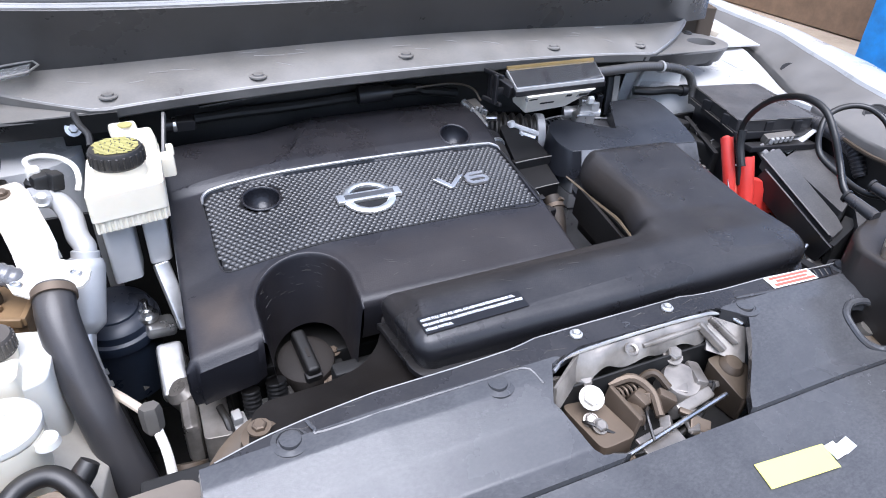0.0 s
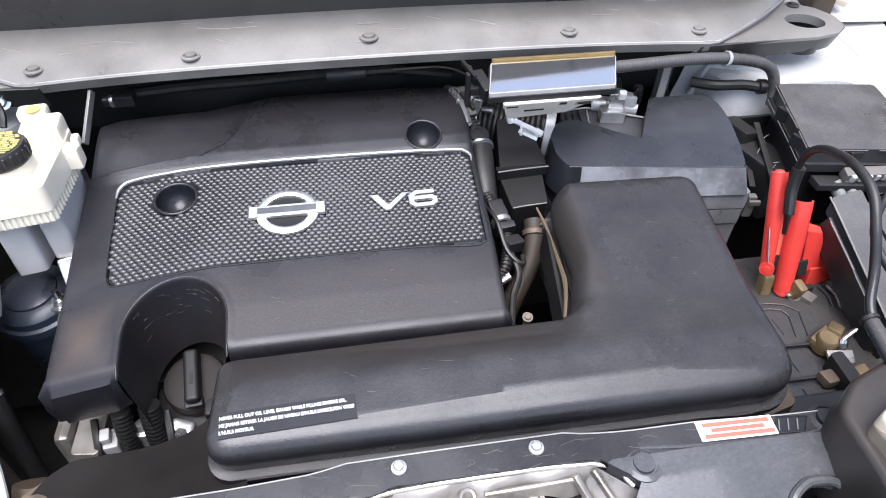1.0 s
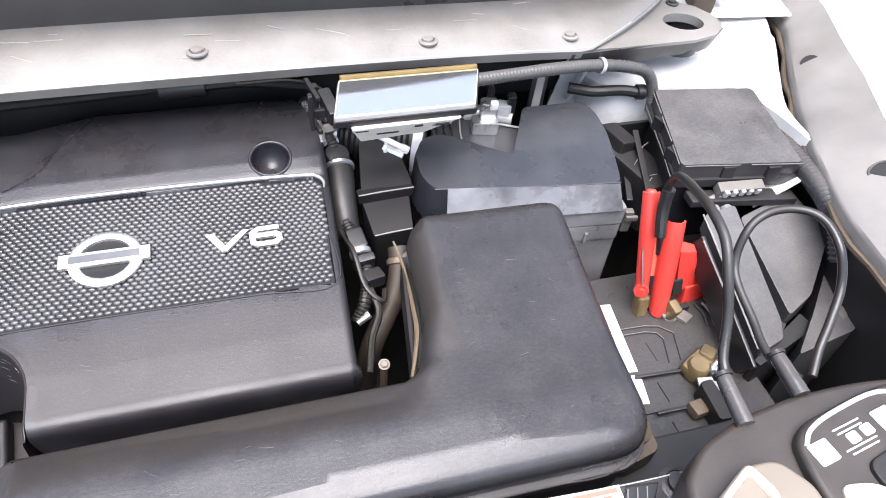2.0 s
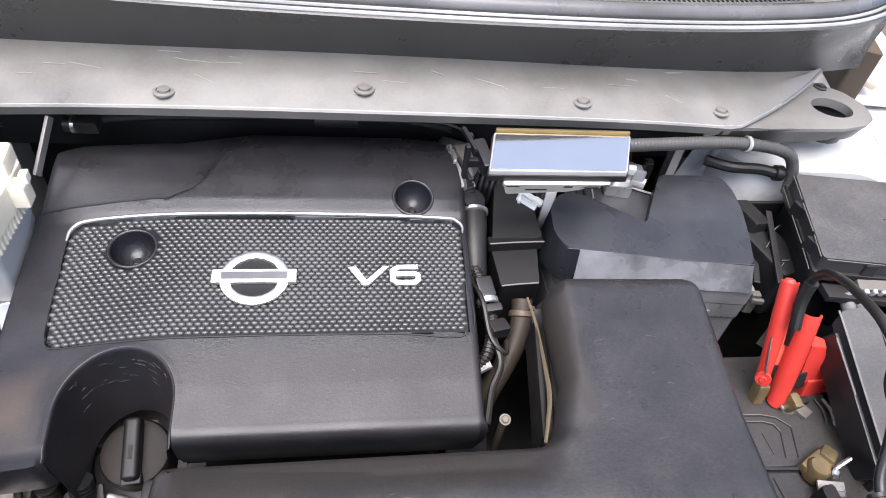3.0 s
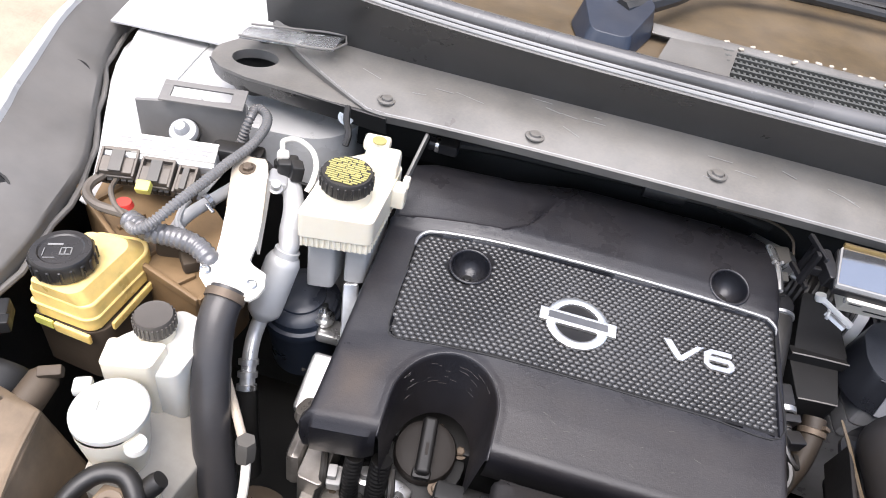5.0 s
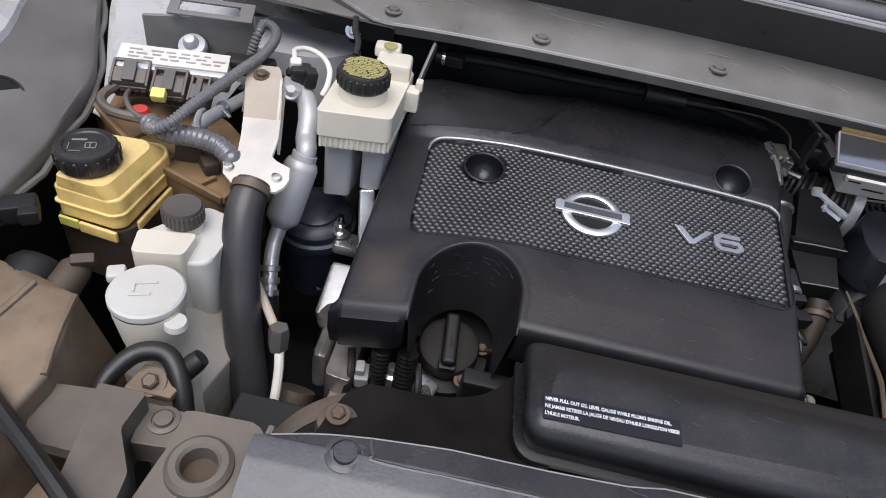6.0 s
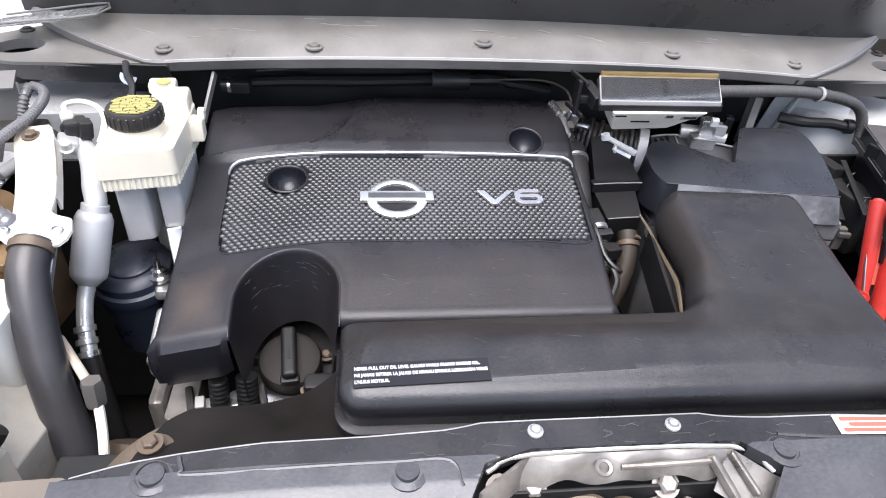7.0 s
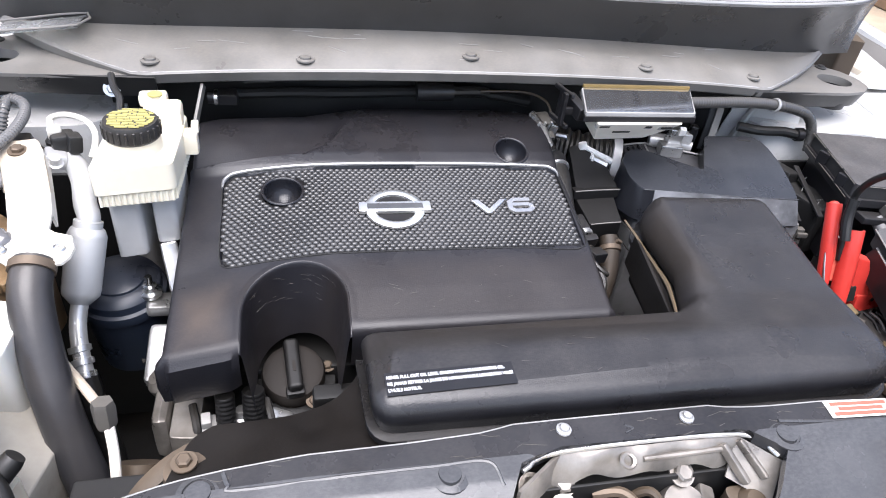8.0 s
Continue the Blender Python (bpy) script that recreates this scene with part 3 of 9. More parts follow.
SKIN = [(0.080, 0.995), (0.084, 1.004), (0.098, 1.010), (0.115, 1.013), (0.145, 1.011), (0.18, 1.000), (0.21, 0.975), (0.235, 0.90), (0.245, 0.60), (0.24, 0.40)]
SKINLEFT = [(0.080, 0.995), (0.084, 1.004), (0.094, 1.008), (0.104, 1.003), (0.111, 0.985), (0.116, 0.94), (0.12, 0.60), (0.12, 0.40)]


def fender(side, shape, waves):
    def f(u, v):
        i = int(v)
        d, z = shape[i]
        wave = 0.004 * noise.noise((u * 9, i * 0.7, side * 3.0)) if waves and i >= 3 else 0
        return (MID + side * (flange(u, side) + d * spread(u, side) + wave), u, z + wave + 0.03 * max(0, u - 0.1))
    return sheet(f, np.linspace(-0.62, 1.0, 55), range(len(shape)), 0.002)


for side, name in ((-1, "fender_left"), (1, "fender_right")):
    body = thing(name, (MID + side * 0.8, 0.1, 0.4), "white painted car fender with dusty, shade-greyed inner flange", "fender", kind="structure")
    # Flange is darker than the skin: dust, plus shade put into its colour.
    part("inner_flange", fender(side, PROFILE, True), PAINTIN, body, "dusty inner flange, greyed for shade")
    part("outer_skin", fender(side, SKIN if side > 0 else SKINLEFT, False), PAINT, body)
    # Fender's inside coloured near-black for the shade there.
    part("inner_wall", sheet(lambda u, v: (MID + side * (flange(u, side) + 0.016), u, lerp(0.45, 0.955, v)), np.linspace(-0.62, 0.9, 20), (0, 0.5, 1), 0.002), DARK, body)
    part("gutter_seal", tube([(MID + side * (flange(u, side) - 0.003 + 0.003 * math.sin(u * 60)), u, 0.945 + 0.03 * max(0, u - 0.1)) for u in np.linspace(-0.4, 0.9, 40)], 0.0036, 8, 1), PAINTIN if side < 0 else BROWN, body, "dirty gutter seal")
    hx = MID + side * (flange(-0.07, side) + 0.052)
    part("hole_rim", lathe((hx, -0.07, 0.9845), [(0.0135, -0.006), (0.0140, 0.001), (0.0165, 0.0016), (0.0175, 0.0)], 18, (-side * 0.55, 0, 0.8)), RUBBER, body)
    # Near-black disc stands for the shade inside the open hole.
    part("hole_shade", lathe((hx, -0.07, 0.9845), [(0, 0.0006), (0.0135, 0.0006), (0.014, 0.0)], 18, (-side * 0.55, 0, 0.8)), DARK, body)
    hx2 = MID + side * (flange(0.178, side) + 0.024)
    # Second hole, its dark inside drawn as a near-black disc.
    part("hole_rim", lathe((hx2, 0.178, 0.9745), [(0, 0.0012), (0.0105, 0.0012), (0.0115, 0.0016), (0.0125, 0.0)], 18, (-side * 0.55, 0, 0.8)), DARK, body)


def strut_tower(side):
    plan = [(0.455, 0.215), (0.49, 0.178), (0.56, 0.168), (0.655, 0.166), (0.684, 0.10), (0.690, 0.03), (0.697, 0.03), (flange(0.10, side) - 0.022, 0.10), (flange(0.20, side) - 0.024, 0.20), (flange(0.32, side) - 0.03, 0.32), (0.80, 0.50), (0.46, 0.50)]
    pts = [(MID + side * a, b) for a, b in plan]
    if side < 0:
        pts = pts[::-1]
    top = prism(rounded(pts, 0.04, 4), 0.60, lambda x, y: 0.955 + 0.02 * (abs(x - MID) - 0.5) + 0.07 * max(0, y - 0.1), 0.016, 4)
    return top


for side, name in ((-1, "strut_tower_left"), (1, "strut_tower_right")):
    tower = thing(name, (MID + side * 0.6, 0.2, 0.6), "white painted suspension strut tower in the engine bay", "strut tower", kind="structure")
    part("shell", strut_tower(side), PAINT, tower)
    part("sealer_bead", tube([(MID + side * (0.655 + 0.05 * k), 0.19 + 0.03 * k, 0.9655 + 0.0025 * k) for k in np.linspace(0, 1, 8)] + [(MID + side * 0.712, 0.40, 0.981)], 0.0022, 6, 3), PAINT, tower)

    if side > 0:
        part("shoulder", sheet(lambda u, v: (lerp(lerp(0.540, 0.575, v), 0.675, u), lerp(0.226, 0.196, u ** 1.5) + 0.004 * v, lerp(0.86, 0.992, v) - 0.012 * u * v), np.linspace(0, 1, 14), np.linspace(0, 1, 8), 0.002), PAINT, tower)
        part("pressed_rib", band((0.576, 0.217, 0.925), (0.605, 0.219, 0.990), 0.008, 0.007, 0.002), PAINT, tower)

# apron between tower and fender, and near-black sheets that paint the bay's deep shade
for side, name in ((-1, "apron_left"), (1, "apron_right")):
    single(name, sheet(lambda u, v: (MID + side * lerp(0.60, flange(u, side) - 0.010, v), u, lerp(0.905, 0.945, v) - 0.25 * max(0, -0.02 - u)),
                       np.linspace(-0.02, 0.75, 18), np.linspace(0, 1, 5), 0.002), PAINT, "pale painted sheet metal apron", "apron", kind="structure")
for side, name in ((-1, "hinge_panel_left"), (1, "hinge_panel_right")):
    single(name, sheet(lambda u, v: (MID + side * lerp(0.44, flange(u, side) + 0.005, v), u, 1.0 + 0.09 * (u - 0.28) - 0.02 * v), np.linspace(0.30, 1.0, 14), np.linspace(0, 1, 6), 0.003), PAINT,
           "white painted body panel under the bonnet hinge", "hinge panel", kind="structure")
for side, name in ((-1, "tower_liner_left"), (1, "tower_liner_right")):
    single(name, box(min(MID + side * 0.46, MID + side * 0.70), max(MID + side * 0.46, MID + side * 0.70), 0.152, 0.158, 0.45, 0.905, 0.002), DARK, "near-black sheet before the strut tower", "liner", kind="structure")
hinge = thing("hinge_cover", (0.83, 0.34, 1.0), "brown rubber hinge cover at the cowl's end", "hinge cover")
part("block", prism(rounded([(0.806, 0.318), (0.838, 0.306), (0.856, 0.40), (0.822, 0.41)], 0.006), 0.98, lambda x, y: 1.062 + 0.10 * (y - 0.31), 0.006), BROWN, hinge)
part("plate", band((0.850, 0.315, 1.010), (0.880, 0.40, 1.045), 0.03, 0.012, 0.003, 20), CHALK, hinge, "pale dusty plate")
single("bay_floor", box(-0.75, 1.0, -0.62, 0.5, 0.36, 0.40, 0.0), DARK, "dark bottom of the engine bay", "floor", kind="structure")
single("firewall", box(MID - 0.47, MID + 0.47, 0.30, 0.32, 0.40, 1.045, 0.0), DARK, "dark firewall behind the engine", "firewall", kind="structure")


# ---- cowl ----
def cowl_a(d):
    return (0.1331 - 0.0034 * d + 0.160 * d * d - 0.197 * d ** 4, 1.0599 + 0.0018 * d - 0.1136 * d * d - 0.045 * d ** 4)


def cowl_b(d):
    return (0.212 - 0.0032 * d + 0.1556 * d * d + 0.091 * d ** 4, 1.0835 - 0.0011 * d - 0.116 * d * d + 0.096 * d ** 4)


def cowl_c(d):
    """The overhanging top edge of the upright band, sweeping back at its ends."""
    end = max(0.0, abs(d) - 0.50)
    return (0.1673 - 0.011 * d + 0.178 * d * d - 0.054 * d ** 4 + 2.2 * end * end, 1.1478 - 0.0005 * d - 0.0544 * d * d + 0.174 * d ** 4 - 0.6 * end * end)


def shelf(u, v):
    a, b = cowl_a(u), cowl_b(u)
    cut = min(max((abs(u) - 0.42) / 0.17, 0), 1)
    a = (lerp(a[0], b[0] - 0.004, cut), lerp(a[1], b[1], cut))
    z = lerp(a[1], b[1], v) + 0.004 * math.sin(v * math.pi) * (1 if v < 0.6 else 0.4)
    return (MID + u, lerp(a[0], b[0], v), z)


def lip(u, v):
    a, b = cowl_a(u), cowl_b(u)
    cut = min(max((abs(u) - 0.42) / 0.17, 0), 1)
    a = (lerp(a[0], b[0] - 0.004, cut), lerp(a[1], b[1], cut))
    y, z = [(0.0, 0.0), (-0.002, -0.0022), (0.0025, -0.0130), (0.016, -0.019), (0.034, -0.022)][int(v)]
    return (MID + u, a[0] + y, a[1] + z)


def backwall(u, v):
    b, c = cowl_b(u), cowl_c(u)
    return (MID + u, lerp(b[0], c[0], v) + 0.006 * math.sin(v * math.pi), lerp(b[1] - 0.002, c[1], v))


def plate_with_hole(points, centre, rx, ry, low, high, turn=0.0, sides=40):
    """A flat plate on a plan with one oval hole through it; high is a function of x and y."""
    cx, cy = centre
    outer = []
    n = len(points)
    for k in range(sides):
        a = 2 * math.pi * k / sides
        dx, dy = math.cos(a), math.sin(a)
        best = 1e9
        for i in range(n):
            (x1, y1), (x2, y2) = points[i], points[(i + 1) % n]
            ex, ey = x2 - x1, y2 - y1
            den = dx * ey - dy * ex
            if abs(den) < 1e-12:
                continue
            t = ((x1 - cx) * ey - (y1 - cy) * ex) / den
            s = ((x1 - cx) * dy - (y1 - cy) * dx) / den
            if t > 0 and -1e-6 <= s <= 1 + 1e-6:
                best = min(best, t)
        outer.append((cx + best * dx, cy + best * dy))
    inner = []
    for k in range(sides):
        a = 2 * math.pi * k / sides
        u, v = rx * math.cos(a - turn), ry * math.sin(a - turn)
        inner.append((cx + u * math.cos(turn) - v * math.sin(turn), cy + u * math.sin(turn) + v * math.cos(turn)))
    bm = bmesh.new()
    ot = [bm.verts.new((x, y, high(x, y))) for x, y in outer]
    it = [bm.verts.new((x, y, high(x, y))) for x, y in inner]
    ob_ = [bm.verts.new((x, y, high(x, y) - low)) for x, y in outer]
    ib = [bm.verts.new((x, y, high(x, y) - low * 3)) for x, y in inner]
    for k in range(sides):
        j = (k + 1) % sides
        bm.faces.new((ot[k], ot[j], it[j], it[k]))
        bm.faces.new((ob_[k], ib[k], ib[j], ob_[j]))
        bm.faces.new((ot[k], ob_[k], ob_[j], ot[j]))
        bm.faces.new((it[k], it[j], ib[j], ib[k]))
    return bm


cowl = thing("cowl_cover", (MID, 0.2, 1.0), "dusty grey plastic cowl cover below the windscreen", "cowl cover")
part("shelf", sheet(shelf, np.linspace(-0.59, 0.59, 73), np.linspace(0, 1, 9), 0.0025), COWL, cowl)
part("front_lip", sheet(lip, np.linspace(-0.59, 0.59, 73), range(5), 0.0015), COWL, cowl)
part("back_wall", sheet(backwall, np.linspace(-0.60, 0.66, 73), np.linspace(0, 1, 7), 0.003), BANDDARK, cowl, "glossy black upright band")
for side in (-1, 1):
    lobe = [(0.40, 0.150), (0.47, 0.163), (0.53, 0.170), (0.585, 0.176), (0.625, 0.188), (0.648, 0.208), (0.650, 0.236), (0.632, 0.262), (0.58, 0.288),
            (0.50, 0.276), (0.42, 0.258)]
    pts = [(MID + side * a, b) for a, b in lobe]
    if side < 0:
        pts = pts[::-1]
    part("end_lobe", plate_with_hole(pts, (MID + side * 0.593, 0.222), 0.030, 0.021, 0.004,
                                     lambda x, y: 1.027 + 0.055 * (0.6 - abs(x - MID)) + 0.06 * (y - 0.22)), COWL, cowl)
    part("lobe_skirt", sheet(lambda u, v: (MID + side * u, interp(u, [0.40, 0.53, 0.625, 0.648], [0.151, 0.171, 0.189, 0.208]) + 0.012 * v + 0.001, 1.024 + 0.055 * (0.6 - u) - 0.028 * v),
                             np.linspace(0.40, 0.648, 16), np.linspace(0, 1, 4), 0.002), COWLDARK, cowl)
    cx, cy = MID + side * 0.593, 0.222
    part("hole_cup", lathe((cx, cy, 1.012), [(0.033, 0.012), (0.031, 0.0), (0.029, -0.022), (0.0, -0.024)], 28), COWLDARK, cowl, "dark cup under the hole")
    part("corner_bolt", clip((MID + side * 0.60, 0.268, 1.030), 0.009), COWLDARK, cowl)
def along_top(back, up, r, sides=8):
    return tube([(MID + d, cowl_c(d)[0] + back, cowl_c(d)[1] + up) for d in np.linspace(-0.60, 0.64, 37)], r, sides, 2)


part("seal_flange", sheet(lambda u, v: (MID + u, cowl_c(u)[0] + lerp(0.001, 0.066, v), cowl_c(u)[1] - 0.001 + 0.002 * v), np.linspace(-0.60, 0.64, 41), np.linspace(0, 1, 6), 0.003), COWL, cowl)
# Pale beads draw the bright highlights along the flange.
part("flange_bead", along_top(0.0015, 0.0012, 0.0026), PLUG, cowl, "pale edge line for wear and edge light")
part("flange_bead", along_top(0.0125, 0.0015, 0.0024), PLUG, cowl, "pale edge line for wear and edge light")
part("flange_groove", along_top(0.0070, 0.0006, 0.0022), DARK, cowl, "dark groove")
part("hood_seal", along_top(0.0300, 0.0035, 0.0108, 14), SEAL, cowl, "long shiny rubber hood seal")
part("seal_foot", along_top(0.0180, 0.0006, 0.0026), DARK, cowl, "dark groove")


def on_shelf(x, y):
    """A place on the shelf's upper face."""
    d = x - MID
    y0, y1 = shelf(d, 0)[1], shelf(d, 1)[1]
    return Vector(shelf(d, min(max((y - y0) / (y1 - y0), 0), 1)))


for x, y in ((-0.272, 0.172), (-0.094, 0.156), (0.110, 0.157), (0.355, 0.158), (0.535, 0.170)):
    part("clip", clip(tuple(on_shelf(x, y) + Vector((0, 0, -0.0008))), 0.0112), COWL, cowl)
# Shelf and lip beads are pale to paint the edge highlights.
part("shelf_bead", tube([Vector(shelf(u, 1)) + Vector((0, -0.0015, 0.0006)) for u in np.linspace(-0.56, 0.56, 41)], 0.0013, 6, 1), PLUG, cowl, "pale edge line for wear and edge light")
part("lip_bead", tube([Vector(shelf(u, 0)) + Vector((0, -0.0012, -0.0002)) for u in np.linspace(-0.50, 0.50, 41)], 0.0010, 6, 1), PLUG, cowl, "pale edge line for wear and edge light")
# scuffs on the shelf
scuffs = [(-0.33, 0.62, 0.035, -0.12), (-0.20, 0.45, 0.02, -0.12), (0.05, 0.7, 0.015, -0.12), (0.10, 0.55, 0.03, -0.12), (0.115, 0.50, 0.02, -0.12), (0.33, 0.42, 0.02, -0.12)]
for k in range(16):
    scuffs.append((random.uniform(-0.45, 0.42), random.uniform(0.15, 0.9), random.uniform(0.004, 0.030), random.uniform(-0.05, 0.02)))
for d, v, w, turn_ in scuffs:
    p, q = Vector(shelf(d, v)), Vector(shelf(d + w, v + turn_))
    part("scuff", tube([p + Vector((0, 0, 0.0003)), q + Vector((0, 0, 0.0003))], 0.0005 if w < 0.02 else 0.0004, 5), SMUDGE, cowl, "pale scuff mark")

# tray behind the seal, grille, wiper and windscreen
tray = thing("cowl_tray", (MID, 0.4, 1.05), "dusty cowl tray with a black mesh air grille", "cowl tray")
part("tray", sheet(lambda u, v: (MID + u, lerp(cowl_c(u)[0] + 0.045, 0.60 + 0.10 * u * u, v), cowl_c(u)[1] - 0.004 + 0.02 * v * v - 0.010 * math.sin(v * math.pi)), np.linspace(-0.60, 0.62, 31), np.linspace(0, 1, 10), 0.003), TRAY, tray)


def grille_front(d):
    return cowl_c(d)[0] + 0.056


def grille(x0, x1):
    """Lengthwise bars with finer cross bars between them, as in a moulded air inlet."""
    bm = bmesh.new()
    us = np.arange(x0, x1, 0.0065)

    def bar(p, q, w, h):
        verts = []
        for c in (p, q):
            along = Vector((q[0] - p[0], q[1] - p[1], 0)).normalized()
            side = Vector((-along.y, along.x, 0)) * (w / 2)
            for e, up in ((-1, 0), (1, 0), (1, h), (-1, h)):
                verts.append(bm.verts.new(Vector(c) + side * e + Vector((0, 0, up))))
        for k in range(4):
            bm.faces.new((verts[k], verts[(k + 1) % 4], verts[4 + (k + 1) % 4], verts[4 + k]))

    def at(x, j):
        d = x - MID
        return (x, grille_front(d) + 0.0155 * j, cowl_c(d)[1] - 0.002)
    for j in range(6):
        for x in us[:-2:2]:
            bar(at(x, j), at(x + 0.013, j), 0.0042, 0.0065)
    for x in us:
        for j in range(5):
            bar(at(x, j), at(x, j + 1), 0.0026, 0.0040)
    return bm


part("mesh_grille", grille(0.095, 0.66), MESH, tray, "dusty black plastic mesh")
part("grille_backing", sheet(lambda u, v: (u, grille_front(u - MID) + lerp(-0.003, 0.080, v), cowl_c(u - MID)[1] - 0.0028), np.linspace(0.092, 0.664, 22), np.linspace(0, 1, 3), 0.001), DARK, tray)
part("grille_surround", join(sheet(lambda u, v: (u, grille_front(u - MID) + lerp(0.079, 0.108, v), cowl_c(u - MID)[1] + 0.001 + 0.006 * math.sin(v * math.pi)), np.linspace(0.01, 0.664, 22), np.linspace(0, 1, 6), 0.002),
                             sheet(lambda u, v: (lerp(0.012, 0.092, u) + 0.02 * v, grille_front(-0.08) + lerp(-0.002, 0.079, v), cowl_c(-0.08)[1] + 0.001 + 0.004 * u), np.linspace(0, 1, 6), np.linspace(0, 1, 6), 0.002)), COWL, tray, "pale grey plastic surround")
random.seed(12)
part("dust_clod", join(*[block((0.006 + 0.006 * random.random(), 0.004, 0.003), pose(x, grille_front(x - MID) + 0.085 + 0.02 * random.random(), cowl_c(x - MID)[1] + 0.006, 10, 5, 60 * random.random()), 0.001, 1) for x in np.arange(0.10, 0.64, 0.016)]), CHALK, tray, "pale dry leaf litter")
part("clear_strip", sheet(lambda u, v: (lerp(-0.480, -0.352, u), lerp(lerp(0.222, 0.206, u), lerp(0.258, 0.248, u), v), 1.050 + 0.022 * u + 0.003 * math.sin(v * math.pi)), np.linspace(0, 1, 8), np.linspace(0, 1, 5), 0.0015), CLEAR, tray, "clear plastic strip")
part("strip_rim", tube([(-0.480, 0.222, 1.053), (-0.42, 0.214, 1.063), (-0.352, 0.206, 1.074), (-0.350, 0.248, 1.075), (-0.42, 0.253, 1.064), (-0.480, 0.258, 1.053)], 0.0014, 8, 2), PAINTIN, tray)
part("end_trim", join(tube([(-0.40, 0.27, 1.052), (-0.372, 0.272, 1.058), (-0.355, 0.285, 1.064), (-0.36, 0.31, 1.07)], 0.004, 8)), COWL, tray)

wiper = thing("wiper_arm", (-0.03, 0.27, 1.14), "dark wiper arm with its pivot cover below the windscreen", "wiper")
part("pivot_cover", loft(rounded([(-0.088, 0.300), (-0.072, 0.229), (-0.018, 0.228), (0.014, 0.318), (0.0, 0.345), (-0.075, 0.345)], 0.010, 3), lambda x, y: 1.140,
                         rounded([(-0.080, 0.302), (-0.066, 0.238), (-0.023, 0.237), (0.006, 0.315), (-0.006, 0.338), (-0.068, 0.338)], 0.012, 3), lambda x, y: 1.160 + 0.18 * (y - 0.23), 0.003), BLUESTEEL, wiper, "dark pivot cover")
part("arm", tube([(-0.035, 0.30, 1.166), (0.03, 0.38, 1.170), (0.09, 0.46, 1.175), (0.2, 0.50, 1.175), (0.42, 0.52, 1.17), (0.62, 0.56, 1.165)], [0.013, 0.012, 0.010, 0.009, 0.007, 0.006], 10), COWLDARK, wiper)
part("blade", block((0.55, 0.010, 0.02), pose(0.40, 0.555, 1.168, 30, 0, 3), 0.003), RUBBER, wiper)

screen = thing("windscreen", (MID, 0.9, 1.15), "sloping glass windscreen above the cowl", "windscreen", kind="structure")
part("pane", sheet(lambda u, v: (MID + u * lerp(1, 0.84, v), lerp(0.56, 1.32, v) + 0.19 * u * u * 0.7, lerp(1.165, 1.62, v) - 0.06 * u * u), np.linspace(-0.70, 0.70, 21), np.linspace(0, 1, 9), 0.005), GLASS, screen)
part("lower_band", sheet(lambda u, v: (MID + u, lerp(0.548, 0.60, v) + 0.19 * u * u * 0.7, lerp(1.165, 1.192, v) - 0.06 * u * u + 0.004), np.linspace(-0.70, 0.70, 21), np.linspace(0, 1, 3), 0.002), INK, screen)
dash = single("dashboard", sheet(lambda u, v: (MID + u, lerp(0.72, 1.45, v), 1.10 + 0.05 * math.sin(v * 2.4)), np.linspace(-0.68, 0.68, 9), np.linspace(0, 1, 7), 0.03), TAN,
              "tan dashboard top behind the windscreen", "dashboard", kind="structure")
roof = single("car_roof", sheet(lambda u, v: (MID + u, lerp(1.30, 3.45, v), 1.62 + 0.06 * math.sin(v * math.pi) - 0.08 * u * u), np.linspace(-0.62, 0.62, 9), np.linspace(0, 1, 9), 0.03), PAINT,
              "white painted car roof", "car roof", kind="structure")
for side, name in ((-1, "car_side_left"), (1, "car_side_right")):
    flank = thing(name, (MID + side * 0.8, 2.2, 0.35), "white painted car side with dark windows", "car side", kind="structure")
    part("lower_panel", sheet(lambda u, v: (MID + side * (0.82 + 0.03 * math.sin(v * math.pi)), u, lerp(0.35, 1.08, v)), np.linspace(0.75, 3.9, 24), np.linspace(0, 1, 9), 0.03), PAINT, flank)
    part("window", sheet(lambda u, v: (MID + side * lerp(0.81, 0.63, v), lerp(lerp(0.85, 1.45, v), lerp(3.85, 3.4, v), u), lerp(1.08, 1.60, v)), np.linspace(0, 1, 16), np.linspace(0, 1, 5), 0.006), INK, flank, "dark side windows")
single("car_tail", sheet(lambda u, v: (MID + u, lerp(3.9, 3.4, max(0, v - 0.6) / 0.4), lerp(0.35, 1.62, v)), np.linspace(-0.8, 0.8, 12), np.linspace(0, 1, 9), 0.03), PAINT, "white painted car tail", "car tail", kind="structure")

# ---- engine cover ----
PAN = [(-0.1915, 0.050), (-0.1905, 0.066), (-0.1845, 0.0735), (-0.176, 0.0760), (-0.150, 0.0775), (-0.094, 0.0785), (0.0, 0.0795), (0.120, 0.0785), (0.200, 0.0760), (0.2125, 0.0730), (0.2175, 0.0660), (0.2150, 0.0), (0.2118, -0.0625), (0.139, -0.0618),
       (0.030, -0.0608), (-0.073, -0.0615), (-0.113, -0.0610), (-0.150, -0.0602), (-0.174, -0.0600), (-0.184, -0.0575), (-0.1885, -0.0505), (-0.1905, -0.030)]
OIL = (-0.1145, -0.1215, 0.0540)
DIMPLES = ((-0.125, 0.042, 0.0225), (0.166, 0.103, 0.0215))


def inside(x, y, poly):
    hit = False
    n = len(poly)
    for i in range(n):
        (x1, y1), (x2, y2) = poly[i], poly[(i + 1) % n]
        if (y1 > y) != (y2 > y) and x < (x2 - x1) * (y - y1) / (y2 - y1) + x1:
            hit = not hit
    return hit


